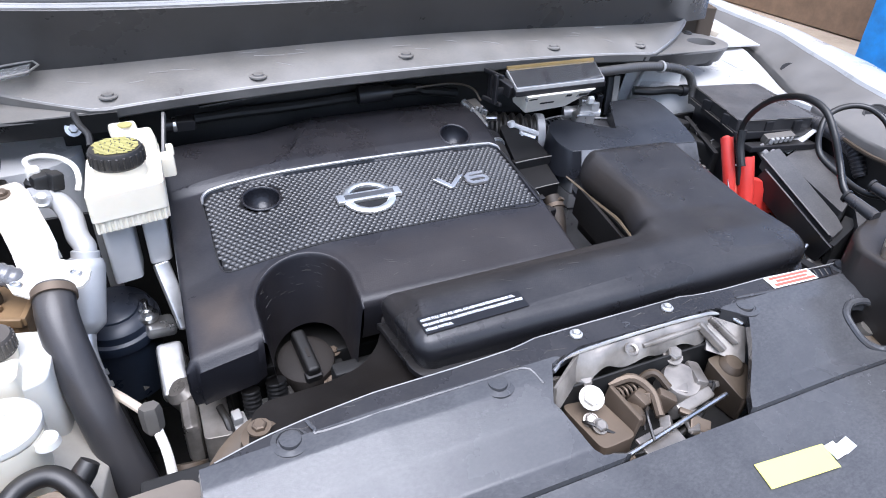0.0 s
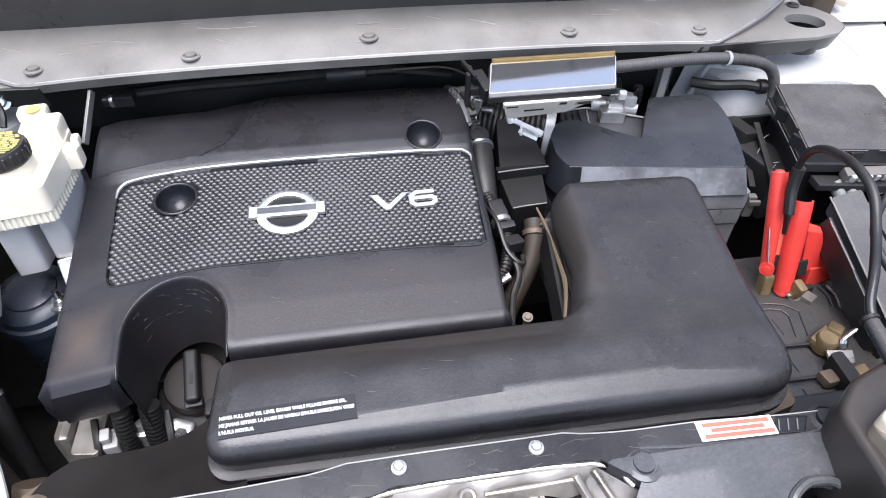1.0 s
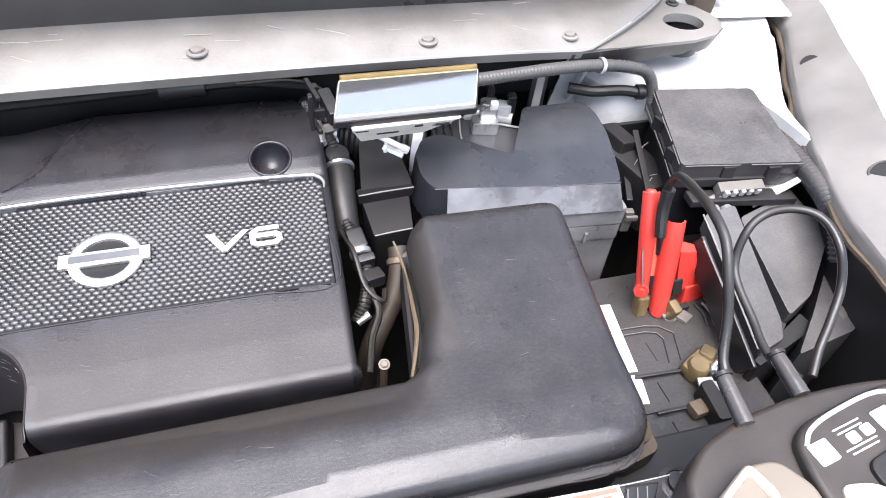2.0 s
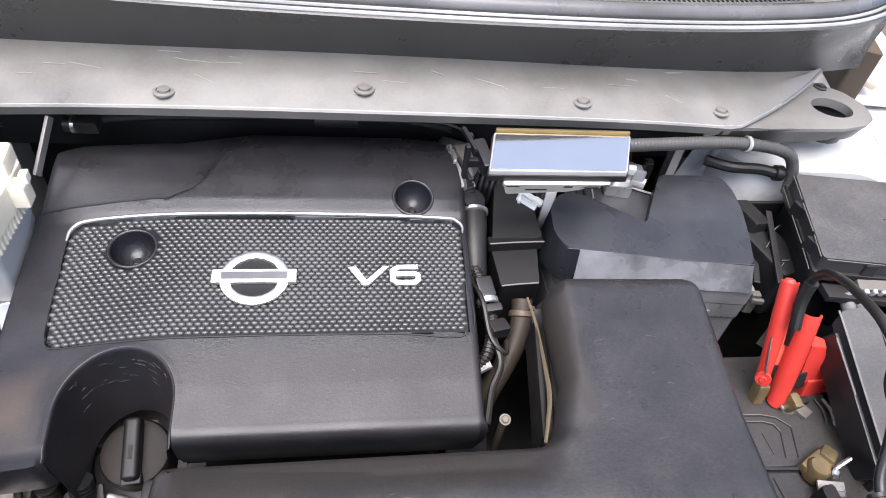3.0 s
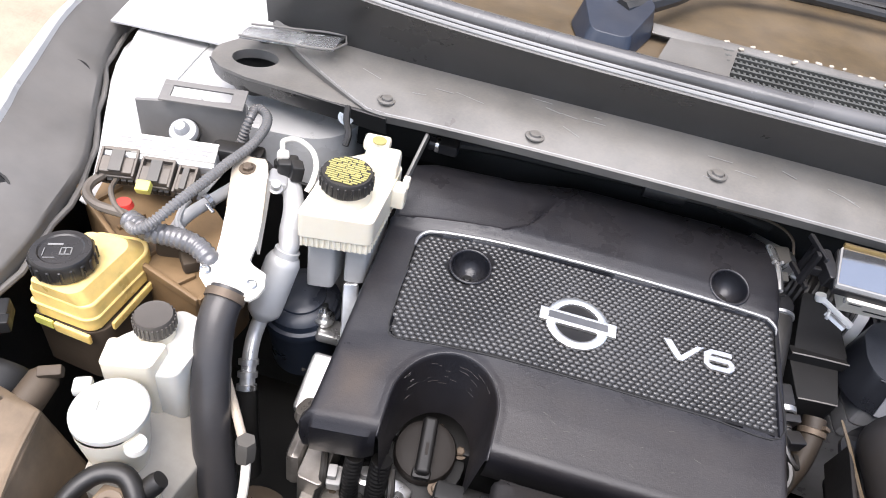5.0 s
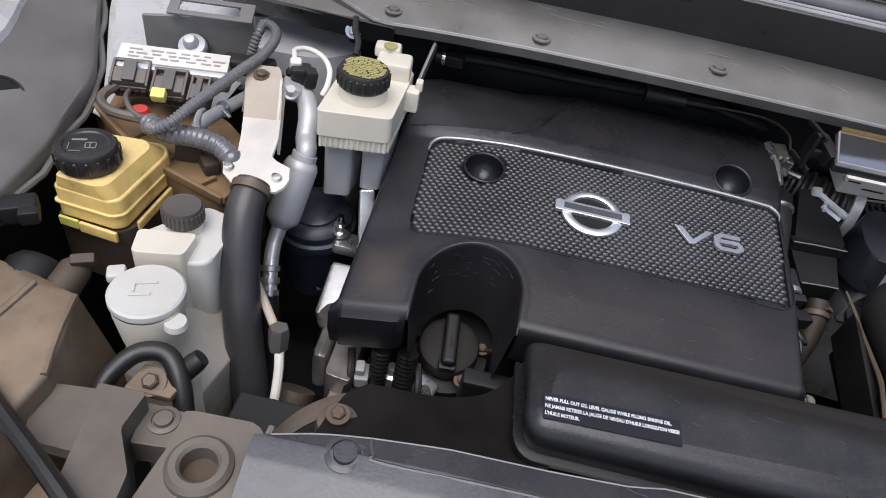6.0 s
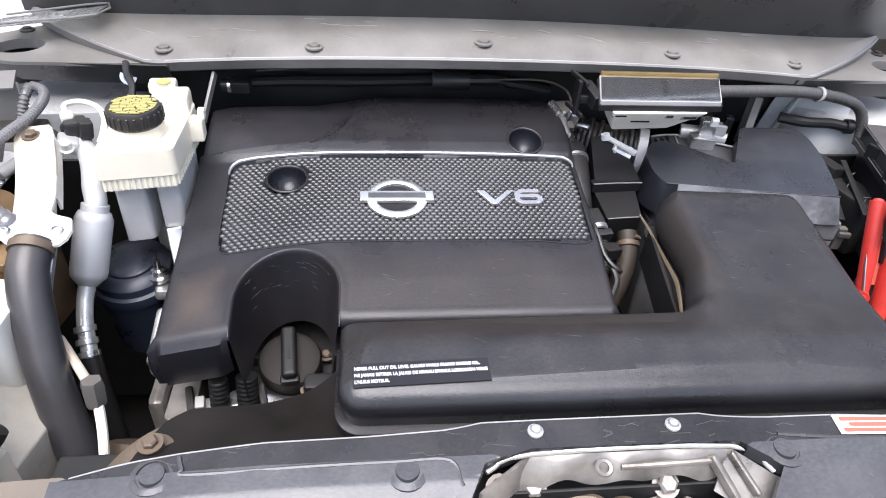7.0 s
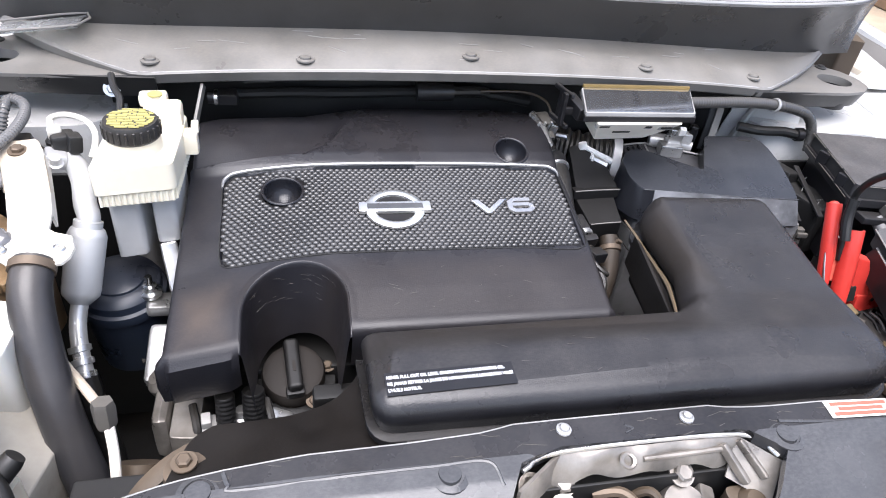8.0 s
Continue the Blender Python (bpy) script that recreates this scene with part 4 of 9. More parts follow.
def cover_z(x, y):
    """The cover's outer face without its hollows."""
    z = interp(y, [-0.165, -0.155, -0.11, -0.062, 0.0, 0.078, 0.086, 0.10, 0.13, 0.19, 0.23], [0.905, 0.909, 0.9215, 0.9330, 0.9445, 0.9550, 0.9600, 0.9655, 0.9730, 0.9860, 0.992])
    s = min(max((-0.07 - x) / 0.11, 0), 1.6)
    w = interp(y, [-0.06, 0.07, 0.15], [1.0, 0.5, 0.0])
    z -= 0.0165 * s ** 1.4 * w
    # hollow at the back on the brake side: a curved floor, a short front wall and a long slope up to a ridge
    sm = lambda t: t * t * (3 - 2 * t)
    floor_end = interp(y, [0.088, 0.1134, 0.124, 0.134, 0.1515, 0.176, 0.20], [-0.094, -0.0745, -0.0695, -0.0690, -0.0735, -0.0885, -0.110])
    ridge = interp(y, [0.088, 0.1134, 0.125, 0.161, 0.20], [-0.086, -0.0680, -0.0610, -0.0420, -0.0190])
    front = interp(x, [-0.24, -0.2215, -0.1765, -0.137, -0.099, -0.0735, -0.062, -0.04], [0.0860, 0.0880, 0.0935, 0.0965, 0.0995, 0.1130, 0.1240, 0.160])
    z -= 0.0125 * min(max((ridge - x) / max(ridge - floor_end, 0.006), 0), 1) ** 0.9 * sm(min(max((y - front) / 0.011, 0), 1)) ** 0.6
    z -= 0.010 * sm(min(max((y - 0.165) / 0.04, 0), 1))
    return z


def oil_depth(x, y):
    """How far a place lies within the filler's scoop."""
    cx, cy, r = OIL
    return r - (math.hypot(x - cx, y - cy) if y > cy else abs(x - cx))


def build_cover():
    nx, ny = 170, 140
    x_at = lambda u, v: lerp(lerp(-0.2345, -0.222, v), lerp(0.214, 0.222, v), u)
    y_front = lambda x: -0.1450 + 0.02 * max(0, -0.19 - x)
    y_back = lambda x: interp(x, [-0.23, -0.2, -0.12, 0.0, 0.17, 0.2, 0.23], [0.165, 0.182, 0.192, 0.196, 0.197, 0.192, 0.165])
    drop = [(0.0, 0.0), (0.0026, -0.0008), (0.0048, -0.0028), (0.0060, -0.0062), (0.0058, -0.020), (0.0040, -0.048), (0.0025, -0.060)]
    K = len(drop) - 1
    bm = bmesh.new()
    g = {}
    cell = 0.0027
    under = [(0.0, 0.0), (0.0042, -0.0009), (0.0080, -0.0034), (0.0108, -0.0072), (0.0124, -0.0128), (0.0095, -0.036), (0.002, -0.060)]
    for i in range(-K, nx + K + 1):
        for j in range(-K, ny + K + 1):
            u, v = min(max(i, 0), nx) / nx, min(max(j, 0), ny) / ny
            x = x_at(u, v)
            y = lerp(y_front(x), y_back(x), v)
            over_x, over_y = max(-i, i - nx, 0), max(-j, j - ny, 0)
            k = max(over_x, over_y)
            if k == 0:
                for cx, cy, r in DIMPLES:
                    d = math.hypot(x - cx, y - cy)
                    if abs(d - r) < cell * 0.52:
                        x, y = cx + (x - cx) * r / d, cy + (y - cy) * r / d
                cx, cy, r = OIL
                if y > cy:
                    d = math.hypot(x - cx, y - cy)
                    if abs(d - r) < cell * 0.55:
                        x, y = cx + (x - cx) * r / d, cy + (y - cy) * r / d
                elif abs(abs(x - cx) - r) < cell * 0.55:
                    x = cx + math.copysign(r, x - cx)
            z = cover_z(x, y)
            if k == 0:
                if inside(x, y, PAN):
                    z -= 0.0065
                for cx, cy, r in DIMPLES:
                    d = math.hypot(x - cx, y - cy)
                    if d < r * 0.999:
                        z = cover_z(x, y) - 0.034
                s = oil_depth(x, y)
                if -0.004 < s < 0.0004:
                    z += 0.0006
            if k:
                o, dz = (under if j < 0 else drop)[k]
                if j < 0 and k > 3:
                    o += 0.0035 * (k - 3) * min(max((-0.160 - x) / 0.02, 0), 1)
                sx = -1 if i < 0 else (1 if i > nx else 0)
                sy = -1 if j < 0 else (1 if j > ny else 0)
                if sx and sy:
                    fx, fy = over_x / k, over_y / k
                    x += sx * o * fx * 0.75
                    y += sy * o * fy * 0.75
                else:
                    x += sx * o
                    y += sy * o
                s = oil_depth(x, y)
                z += dz
            g[i, j] = bm.verts.new((x, y, z))
    for i in range(-K, nx + K):
        for j in range(-K, ny + K):
            q = [g[i, j], g[i + 1, j], g[i + 1, j + 1], g[i, j + 1]]
            c = sum((p.co for p in q), Vector()) / 4
            if oil_depth(c.x, c.y) > 0.0002:
                continue
            bm.faces.new(q)
    loose = [v for v in bm.verts if not v.link_faces]
    bmesh.ops.delete(bm, geom=loose, context='VERTS')
    return bm


def scoop_wall():
    """The filler scoop's wall: it rolls in at the rim and tapers down to the cap."""
    cx, cy, r = OIL
    path = [(-1, y) for y in np.linspace(-0.1615, cy, 10)[:-1]] + [(a, None) for a in np.linspace(math.pi, 0, 33)] + [(1, y) for y in np.linspace(cy, -0.1615, 10)[1:]]
    steps = [(0.0, 0.0006), (0.0006, 0.0012), (0.0016, 0.0008), (0.0026, -0.0012), (0.0034, -0.005), (0.006, -0.03), (0.009, -0.06), (0.012, -0.092)]
    bm = bmesh.new()
    rows = []
    for a, y in path:
        row = []
        for off, dz in steps:
            rr = r - off
            if y is None:
                x_, y_ = cx + rr * math.cos(a), cy + rr * math.sin(a)
                x0, y0 = cx + r * math.cos(a), cy + r * math.sin(a)
            else:
                x_, y_ = cx + a * rr, y
                x0, y0 = cx + a * r, y
            top = cover_z(x0, max(y0, -0.152)) - (0.0 if y0 > -0.1525 else 0.006 * min(1, (-0.1525 - y0) / 0.006))
            row.append(bm.verts.new((x_, y_, top + dz)))
        rows.append(row)
    for a, b in zip(rows, rows[1:]):
        for k in range(len(steps) - 1):
            bm.faces.new((a[k], b[k], b[k + 1], a[k + 1]))
    return bm


cover = thing("engine_cover", (0, 0, 0.84), "black plastic engine cover with a dimpled panel", "engine cover")
part("shell", build_cover(), COVER, cover, smooth=40)


part("scoop_wall", scoop_wall(), COVER, cover, smooth=60)


random.seed(31)
for k in range(26):
    a0 = random.uniform(0.55, 2.5)
    z0, wide = -random.uniform(0.008, 0.045), random.uniform(0.05, 0.22)
    run = []
    for a in np.linspace(a0, a0 + wide, 4):
        rr = OIL[2] - (0.0034 + (-z0 - 0.005) * 0.105) - 0.0002
        run.append((OIL[0] + rr * math.cos(a), OIL[1] + rr * math.sin(a), cover_z(OIL[0] + OIL[2] * math.cos(a), OIL[1] + OIL[2] * math.sin(a)) + z0 + 0.006 * (a - a0)))
    part("scuff", tube(run, 0.00017, 4, 1), HOSE, cover, "pale scuff mark")


def panel_bumps():
    pitch, row = 0.0075, 0.0046
    verts, faces = [], []
    dx, dy, dr = DIMPLES[0]
    j = 0
    y = -0.0665
    while y < 0.088:
        x = -0.192 + (pitch / 2 if j % 2 else 0)
        while x < 0.223:
            ok = all(inside(x + a, y + b, PAN) for a, b in ((0.0018, 0), (-0.0018, 0), (0, 0.0014), (0, -0.0014)))
            if ok and math.hypot(x - dx, y - dy) > dr + 0.004:
                z = cover_z(x, y) - 0.0020
                k = len(verts)
                slope = (cover_z(x, y + 0.002) - cover_z(x, y - 0.002)) / 0.004
                for rr, h in ((0.0037, 0.0), (0.0030, 0.0013), (0.0016, 0.0019)):
                    for a in range(8):
                        ax, ay = rr * math.cos(a * math.pi / 4), rr * 0.62 * math.sin(a * math.pi / 4)
                        verts.append((x + ax, y + ay, z + h + slope * ay))
                verts.append((x, y, z + 0.0023))
                for r0 in (0, 8):
                    for a in range(8):
                        b = (a + 1) % 8
                        faces.append((k + r0 + a, k + r0 + b, k + r0 + 8 + b, k + r0 + 8 + a))
                for a in range(8):
                    faces.append((k + 16 + a, k + 16 + (a + 1) % 8, k + 24))
            x += pitch
        y += row
        j += 1
    me = bpy.data.meshes.new("bumps")
    me.from_pydata(verts, [], faces)
    bm = bmesh.new()
    bm.from_mesh(me)
    bpy.data.meshes.remove(me)
    return bm


def build_panel_plate():
    """The panel's ground plate, with the bolt hollow left open."""
    dx, dy, dr = DIMPLES[0]
    bm = bmesh.new()
    nx, ny = 150, 56
    g = {}
    for i in range(nx + 1):
        for j in range(ny + 1):
            x, y = lerp(-0.194, 0.2235, i / nx), lerp(-0.070, 0.087, j / ny)
            d = math.hypot(x - dx, y - dy)
            if abs(d - dr - 0.001) < 0.0016:
                x, y = dx + (x - dx) * (dr + 0.001) / d, dy + (y - dy) * (dr + 0.001) / d
            g[i, j] = (x, y, cover_z(x, y) - 0.0022)
    made = {}
    for i in range(nx):
        for j in range(ny):
            q = [(i, j), (i + 1, j), (i + 1, j + 1), (i, j + 1)]
            c = [sum(g[k][a] for k in q) / 4 for a in (0, 1)]
            if not inside(c[0], c[1], PAN) or math.hypot(c[0] - dx, c[1] - dy) < dr:
                continue
            for k in q:
                if k not in made:
                    made[k] = bm.verts.new(g[k])
            bm.faces.new([made[k] for k in q])
    return bm


panel = part("dimpled_panel", build_panel_plate(), PANEL, cover, "dark panel of small round dimples")
tagged(part("dimple_relief", panel_bumps(), BUMP, panel), kind="stuff")
rim = [(-0.1930, 0.056), (-0.1918, 0.0675), (-0.1855, 0.0755), (-0.176, 0.0785), (-0.150, 0.0802), (-0.094, 0.0815), (0.0, 0.0825), (0.120, 0.0815), (0.200, 0.0788), (0.2130, 0.0755), (0.2190, 0.0675), (0.2185, 0.0580)]
part("panel_trim", tube([(x, y, cover_z(x, y) + 0.0011) for x, y in rim], [0.0012, 0.0022, 0.0025, 0.0025, 0.0025, 0.0025, 0.0025, 0.0025, 0.0024, 0.0022, 0.0018, 0.0008], 8, 5), SILVER, cover, "thin satin silver edging")
low = [(0.2185, 0.056), (0.2165, 0.0), (0.2135, -0.0640), (0.139, -0.0634), (0.030, -0.0624), (-0.073, -0.0631), (-0.113, -0.0626), (-0.150, -0.0618), (-0.174, -0.0616), (-0.1855, -0.0588), (-0.1902, -0.0510), (-0.1922, -0.030), (-0.1932, 0.054)]
part("panel_groove", tube([(x, y, cover_z(x, y) - 0.0003) for x, y in low], 0.0011, 6, 5), DARK, cover, "dark line round the panel")
for x, y, r in DIMPLES:
    slope = math.degrees(math.atan2(cover_z(x, y + 0.02) - cover_z(x, y - 0.02), 0.04))
    part("bolt_hollow", moved(lathe((0, 0, 0), [(r + 0.0026, -0.0004), (r + 0.0018, 0.0010), (r + 0.0002, 0.0012), (r - 0.0012, 0.0002)] + [((r - 0.0016) * math.cos(a), -0.0235 * math.sin(a)) for a in np.linspace(0.08, 1.5, 10)], 40), pose(x, y, cover_z(x, y), slope, 0, 0)), COVER, cover, smooth=60)
    part("cover_bolt", bolt((x, y, cover_z(x, y) - 0.0235), 0.0045), DARK, cover)


def emblem():
    """A ring crossed by a plain bar, bright chrome."""
    base = cover_z(0, 0) + 0.0005
    slope = math.atan2(cover_z(0, 0.03) - cover_z(0, -0.03), 0.06)
    ring = lathe((0, 0, 0), [(0.0240, 0.0), (0.0248, 0.0034), (0.0275, 0.0046), (0.0325, 0.0040), (0.0342, 0.0028), (0.0345, 0.0)], 56)
    bmesh.ops.scale(ring, vec=(1.0, 0.93, 1.0), verts=ring.verts)
    bar = block((0.083, 0.0160, 0.0056), pose(0, 0, 0.0035), 0.0012)
    m = pose(0, 0, base, math.degrees(slope), 0, 0)
    return moved(ring, m), moved(bar, m), moved(block((0.064, 0.0085, 0.0004), pose(0, 0, 0.0064), 0.0), m), m


er, eb, ei, em = emblem()
badge = part("emblem", join(er, eb), CHROME, cover, "bright chrome ring and bar")
part("bar_inlay", ei, INLAY, badge, "darker satin inlay")
part("emblem_ground", moved(lathe((0, 0, 0), [(0, 0.0008), (0.026, 0.0008), (0.026, 0.0)], 40), em), PANEL, badge)


def ribbon(points, width, h):
    """One raised stroke of constant width along a line of plan points, with mitred bends."""
    pts = [Vector(p) for p in points]
    n = len(pts)
    bm = bmesh.new()
    rows = []
    for i, p in enumerate(pts):
        d0 = (p - pts[i - 1]).normalized() if i else (pts[1] - p).normalized()
        d1 = (pts[i + 1] - p).normalized() if i < n - 1 else d0
        t = (d0 + d1).normalized()
        off = Vector((-t.y, t.x)) * (width / 2 / max(0.5, t.dot(d1)))
        rows.append([bm.verts.new((q.x, q.y, z)) for q in (p + off, p - off) for z in (0, h)])
    for a, b in zip(rows, rows[1:]):
        for k in ((0, 1), (1, 3), (3, 2), (2, 0)):
            bm.faces.new((a[k[0]], a[k[1]], b[k[1]], b[k[0]]))
    bm.faces.new((rows[0][0], rows[0][1], rows[0][3], rows[0][2]))
    bm.faces.new((rows[-1][0], rows[-1][2], rows[-1][3], rows[-1][1]))
    return bm


vm = pose(0.130, 0.0, cover_z(0.13, 0.0) + 0.0004, 9.5, 0, 1.0)
part("letter_v", moved(prism([(-0.0375, 0.0125), (-0.0285, 0.0125), (-0.0185, -0.0035), (-0.0015, 0.0125), (0.0065, 0.0125), (-0.0165, -0.0110), (-0.0225, -0.0110)], 0, 0.0035, 0.0006, 1), vm), CHROME, cover, "chrome letter V")
part("numeral_six", moved(ribbon([(0.0355, 0.0105), (0.0145, 0.0105), (0.0085, 0.0060), (0.0085, -0.0050), (0.0130, -0.0085), (0.0310, -0.0085), (0.0350, -0.0050), (0.0350, -0.0005), (0.0320, 0.0022), (0.0112, 0.0022)], 0.0056, 0.0035), vm), CHROME, cover, "chrome numeral 6")
# hairline cast seam across the back
part("seam", tube([(-0.045, 0.150, cover_z(-0.045, 0.150)), (-0.030, 0.172, cover_z(-0.030, 0.172)), (-0.022, 0.186, cover_z(-0.022, 0.186))], 0.0012, 6), COVER, cover)

random.seed(9)
for k in range(14):
    x, y = random.uniform(-0.02, 0.19), random.uniform(-0.135, -0.075)
    w, h = random.uniform(0.002, 0.010), random.uniform(-0.004, 0.003)
    part("nick", tube([(x, y, cover_z(x, y) + 0.0001), (x + w, y + h, cover_z(x + w, y + h) + 0.0001)], 0.00015, 4, 1), GREY, cover, "pale scratch")

# ---- oil filler ----
oil = thing("oil_filler", (-0.119, -0.112, 0.72), "dark brown oil filler cap in the cover's scoop", "oil cap")
om = pose(-0.119, -0.110, 0.800, 14, 0, 0)
cap_rim = [(0, 0.014), (0.026, 0.014), (0.0325, 0.0115), (0.0345, 0.007), (0.0345, -0.006), (0.029, -0.008), (0.0, -0.008)]
part("cap", moved(lathe((0, 0, 0), cap_rim, 28), om), CAPDISC, oil)
grip = moved(join(block((0.0165, 0.062, 0.020), pose(0, 0.001, 0.020, 0, 0, 5), 0.005, 3), block((0.020, 0.012, 0.012), pose(0.002, -0.027, 0.014, 0, 0, 5), 0.003)), om)
part("grip", grip, OILCAP, oil)
part("grip_mark", moved(block((0.0035, 0.013, 0.0006), pose(0.001, -0.004, 0.0302, 0, 0, 5), 0.0), om), CAPDISC, oil)
part("neck", moved(lathe((0, 0, 0), [(0.024, -0.008), (0.026, -0.03), (0.034, -0.06), (0.036, -0.10)], 24), om), BROWN, oil)
for a, r in ((75, 0.036), (20, 0.04), (-60, 0.042)):
    x, y = -0.119 + r * math.cos(radians(a)), -0.108 + r * math.sin(radians(a))
    part("bolt", bolt((x, y, 0.795), 0.0055, (0, -0.2, 1)), RUSTY, oil)
part("collar", moved(lathe((0, 0, 0), [(0.032, -0.014), (0.046, -0.016), (0.048, -0.024), (0.03, -0.026)], 24), om), DARK, oil)

# ---- engine block seen under the cover ----
engine = thing("engine_block", (0.0, 0.0, 0.45), "cast aluminium engine block with brown dust", "engine")
# Core and front face near-black, standing for shade under the cover.
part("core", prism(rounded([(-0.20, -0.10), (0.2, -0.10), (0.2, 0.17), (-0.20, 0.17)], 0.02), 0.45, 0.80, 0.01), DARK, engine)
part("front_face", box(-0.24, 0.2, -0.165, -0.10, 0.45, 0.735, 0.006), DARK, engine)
part("head", prism(rounded([(-0.243, -0.172), (-0.214, -0.176), (-0.212, -0.05), (-0.243, -0.05)], 0.006), 0.70, 0.790, 0.006), DULL, engine, "cast aluminium cylinder head")
part("head_step", prism(rounded([(-0.236, -0.190), (-0.196, -0.192), (-0.194, -0.150), (-0.236, -0.150)], 0.005), 0.70, 0.762, 0.004), DULL, engine)
part("sensor_body", join(block((0.016, 0.022, 0.020), pose(-0.205, -0.158, 0.782, 10, 0, 8), 0.003), block((0.010, 0.014, 0.012), pose(-0.207, -0.160, 0.797, 10, 0, 8), 0.002)), PLUG, engine, "pale sensor plug")
for x, y, r in ((-0.188, -0.158, 0.0095), (-0.160, -0.154, 0.0110)):
    part("ribbed_hose", tube([(x, y + 0.01, 0.82), (x, y, 0.785), (x + 0.002, y - 0.008, 0.74)], r, 14, 6, 0.0007, 0.005), OILCAP, engine)
part("boss", lathe((-0.174, -0.148, 0.76), [(0, 0.036), (0.006, 0.036), (0.007, 0.028), (0.011, 0.026), (0.011, 0)], 14), ALLOY, engine)
part("elbow_fitting", join(block((0.026, 0.020, 0.022), pose(-0.136, -0.152, 0.778, 12, 20, -10), 0.005), lathe((-0.136, -0.165, 0.782), [(0.005, 0.004), (0.009, 0.004), (0.010, -0.006)], 16, (0, -1, 0.4))), ALLOY, engine)
for k in range(12):
    a = noise.random_unit_vector()
    part("fitting", block((0.008 + 0.003 * a.x, 0.010, 0.012), pose(-0.236 + 0.010 * k, -0.150 - 0.012 * abs(a.y), 0.758 + 0.008 * a.z, 40 * a.x, 30 * a.y, 60 * a.z), 0.002), (ALLOY, DULL, DARK, RUSTY)[k % 4], engine)
part("side_bracket", join(box(-0.262, -0.244, -0.16, -0.03, 0.74, 0.80, 0.008), lathe((-0.252, -0.10, 0.79), [(0, 0.018), (0.012, 0.018), (0.018, 0.010), (0.018, -0.03)], 18, (-0.5, 0, 1))), DULL, engine)
for x in (-0.222, -0.148):
    part("lead", tube([(x, -0.14, 0.80), (x + 0.006, -0.165, 0.790), (x + 0.004, -0.18, 0.76), (x, -0.19, 0.70)], 0.0042, 8), RUBBER, engine)
part("front_ledge", join(box(-0.10, 0.2, -0.172, -0.150, 0.70, 0.83, 0.005), box(0.205, 0.26, -0.15, -0.02, 0.60, 0.74, 0.006)), DARK, engine)
part("ledge_bolt", bolt((0.2485, -0.128, 0.872), 0.0042, (0, -0.3, 1), 1.4), BEIGE, engine)
part("stud_bar", tube([(0.2485, -0.127, 0.871), (0.247, -0.12, 0.70)], 0.004, 8), RUSTY, engine)

# ---- intake: L-shaped air duct over the front ----
def duct_top(x, y):
    z = interp(y, [-0.315, -0.295, -0.25, -0.215, -0.19, -0.12, -0.04], [0.957, 0.964, 0.969, 0.967, 0.966, 0.972, 0.982])
    side = x - interp(y, [-0.188, -0.04], [0.266, 0.286])
    if y > -0.2 and side < 0.022:
        z -= 0.023 * (1 - max(side, 0) / 0.022) ** 1.25 * min(1, (y + 0.2) / 0.03)
    w = min(max((0.272 - x) / 0.03, 0), 1)
    z -= w * (0.0235 + 0.0060 * min(max((x - 0.05) / 0.2, 0), 1)) * min(max((y + 0.242) / 0.0500, 0), 1.1) ** 1.45
    return z - 0.008 * max(0, (x - 0.33) / 0.1)


def build_duct():
    """The duct's shell: crowned top, rolled edges, on an L-shaped plan."""
    plan = rounded([(-0.058, -0.3010), (0.444, -0.3010), (0.451, -0.18), (0.461, -0.022), (0.288, -0.030), (0.284, -0.140), (0.266, -0.193), (-0.058, -0.1925)],
                   [0.022, 0.040, 0.0, 0.024, 0.022, 0.0, 0.012, 0.016], 6)
    n = len(plan)
    # rings that step from the lower edge over the roll to the crown
    steps = [(0.0040, -0.034), (0.0012, -0.022), (0.0, -0.0145), (0.0010, -0.0090), (0.0042, -0.0042), (0.0090, -0.0012), (0.0140, 0.0)]
    inward = []
    for i in range(n):
        a, b = Vector(plan[i - 1]), Vector(plan[(i + 1) % n])
        t = (b - a).normalized()
        inward.append(Vector((-t.y, t.x)))
    last = [tuple(Vector(plan[i]) + inward[i] * steps[-1][0]) for i in range(n)]
    bm = filled(last, 0.007, duct_top)
    rings = []
    for off, dz in steps:
        rings.append([bm.verts.new((q.x, q.y, duct_top(q.x, q.y) + dz)) for q in (Vector(plan[i]) + inward[i] * off for i in range(n))])
    for a, b in zip(rings, rings[1:]):
        for k in range(n):
            bm.faces.new((a[k], a[(k + 1) % n], b[(k + 1) % n], b[k]))
    bmesh.ops.remove_doubles(bm, verts=bm.verts, dist=0.0002)
    return bm


duct = thing("air_intake_duct", (0.2, -0.2, 0.92), "black grained plastic air intake duct over the radiator", "air duct")
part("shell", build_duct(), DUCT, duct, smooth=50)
part("seam_flange", prism(rounded([(-0.061, -0.3040), (0.448, -0.3040), (0.455, -0.18), (0.465, -0.018), (0.283, -0.026), (0.279, -0.140), (0.261, -0.189), (-0.062, -0.1885)],
                                  [0.024, 0.043, 0.0, 0.032, 0.022, 0.0, 0.012, 0.018], 6), lambda x, y: duct_top(x, y) - 0.040, lambda x, y: duct_top(x, y) - 0.034, 0.0015, 1), BLACK, duct)
part("lower_half", prism(rounded([(-0.05, -0.294), (0.432, -0.294), (0.450, -0.032), (0.296, -0.040), (0.276, -0.202), (-0.05, -0.200)], 0.015, 4),
                         lambda x, y: 0.885 if x < 0.25 else 0.865, lambda x, y: duct_top(x, y) - 0.039, 0.004, 1), DARK, duct)
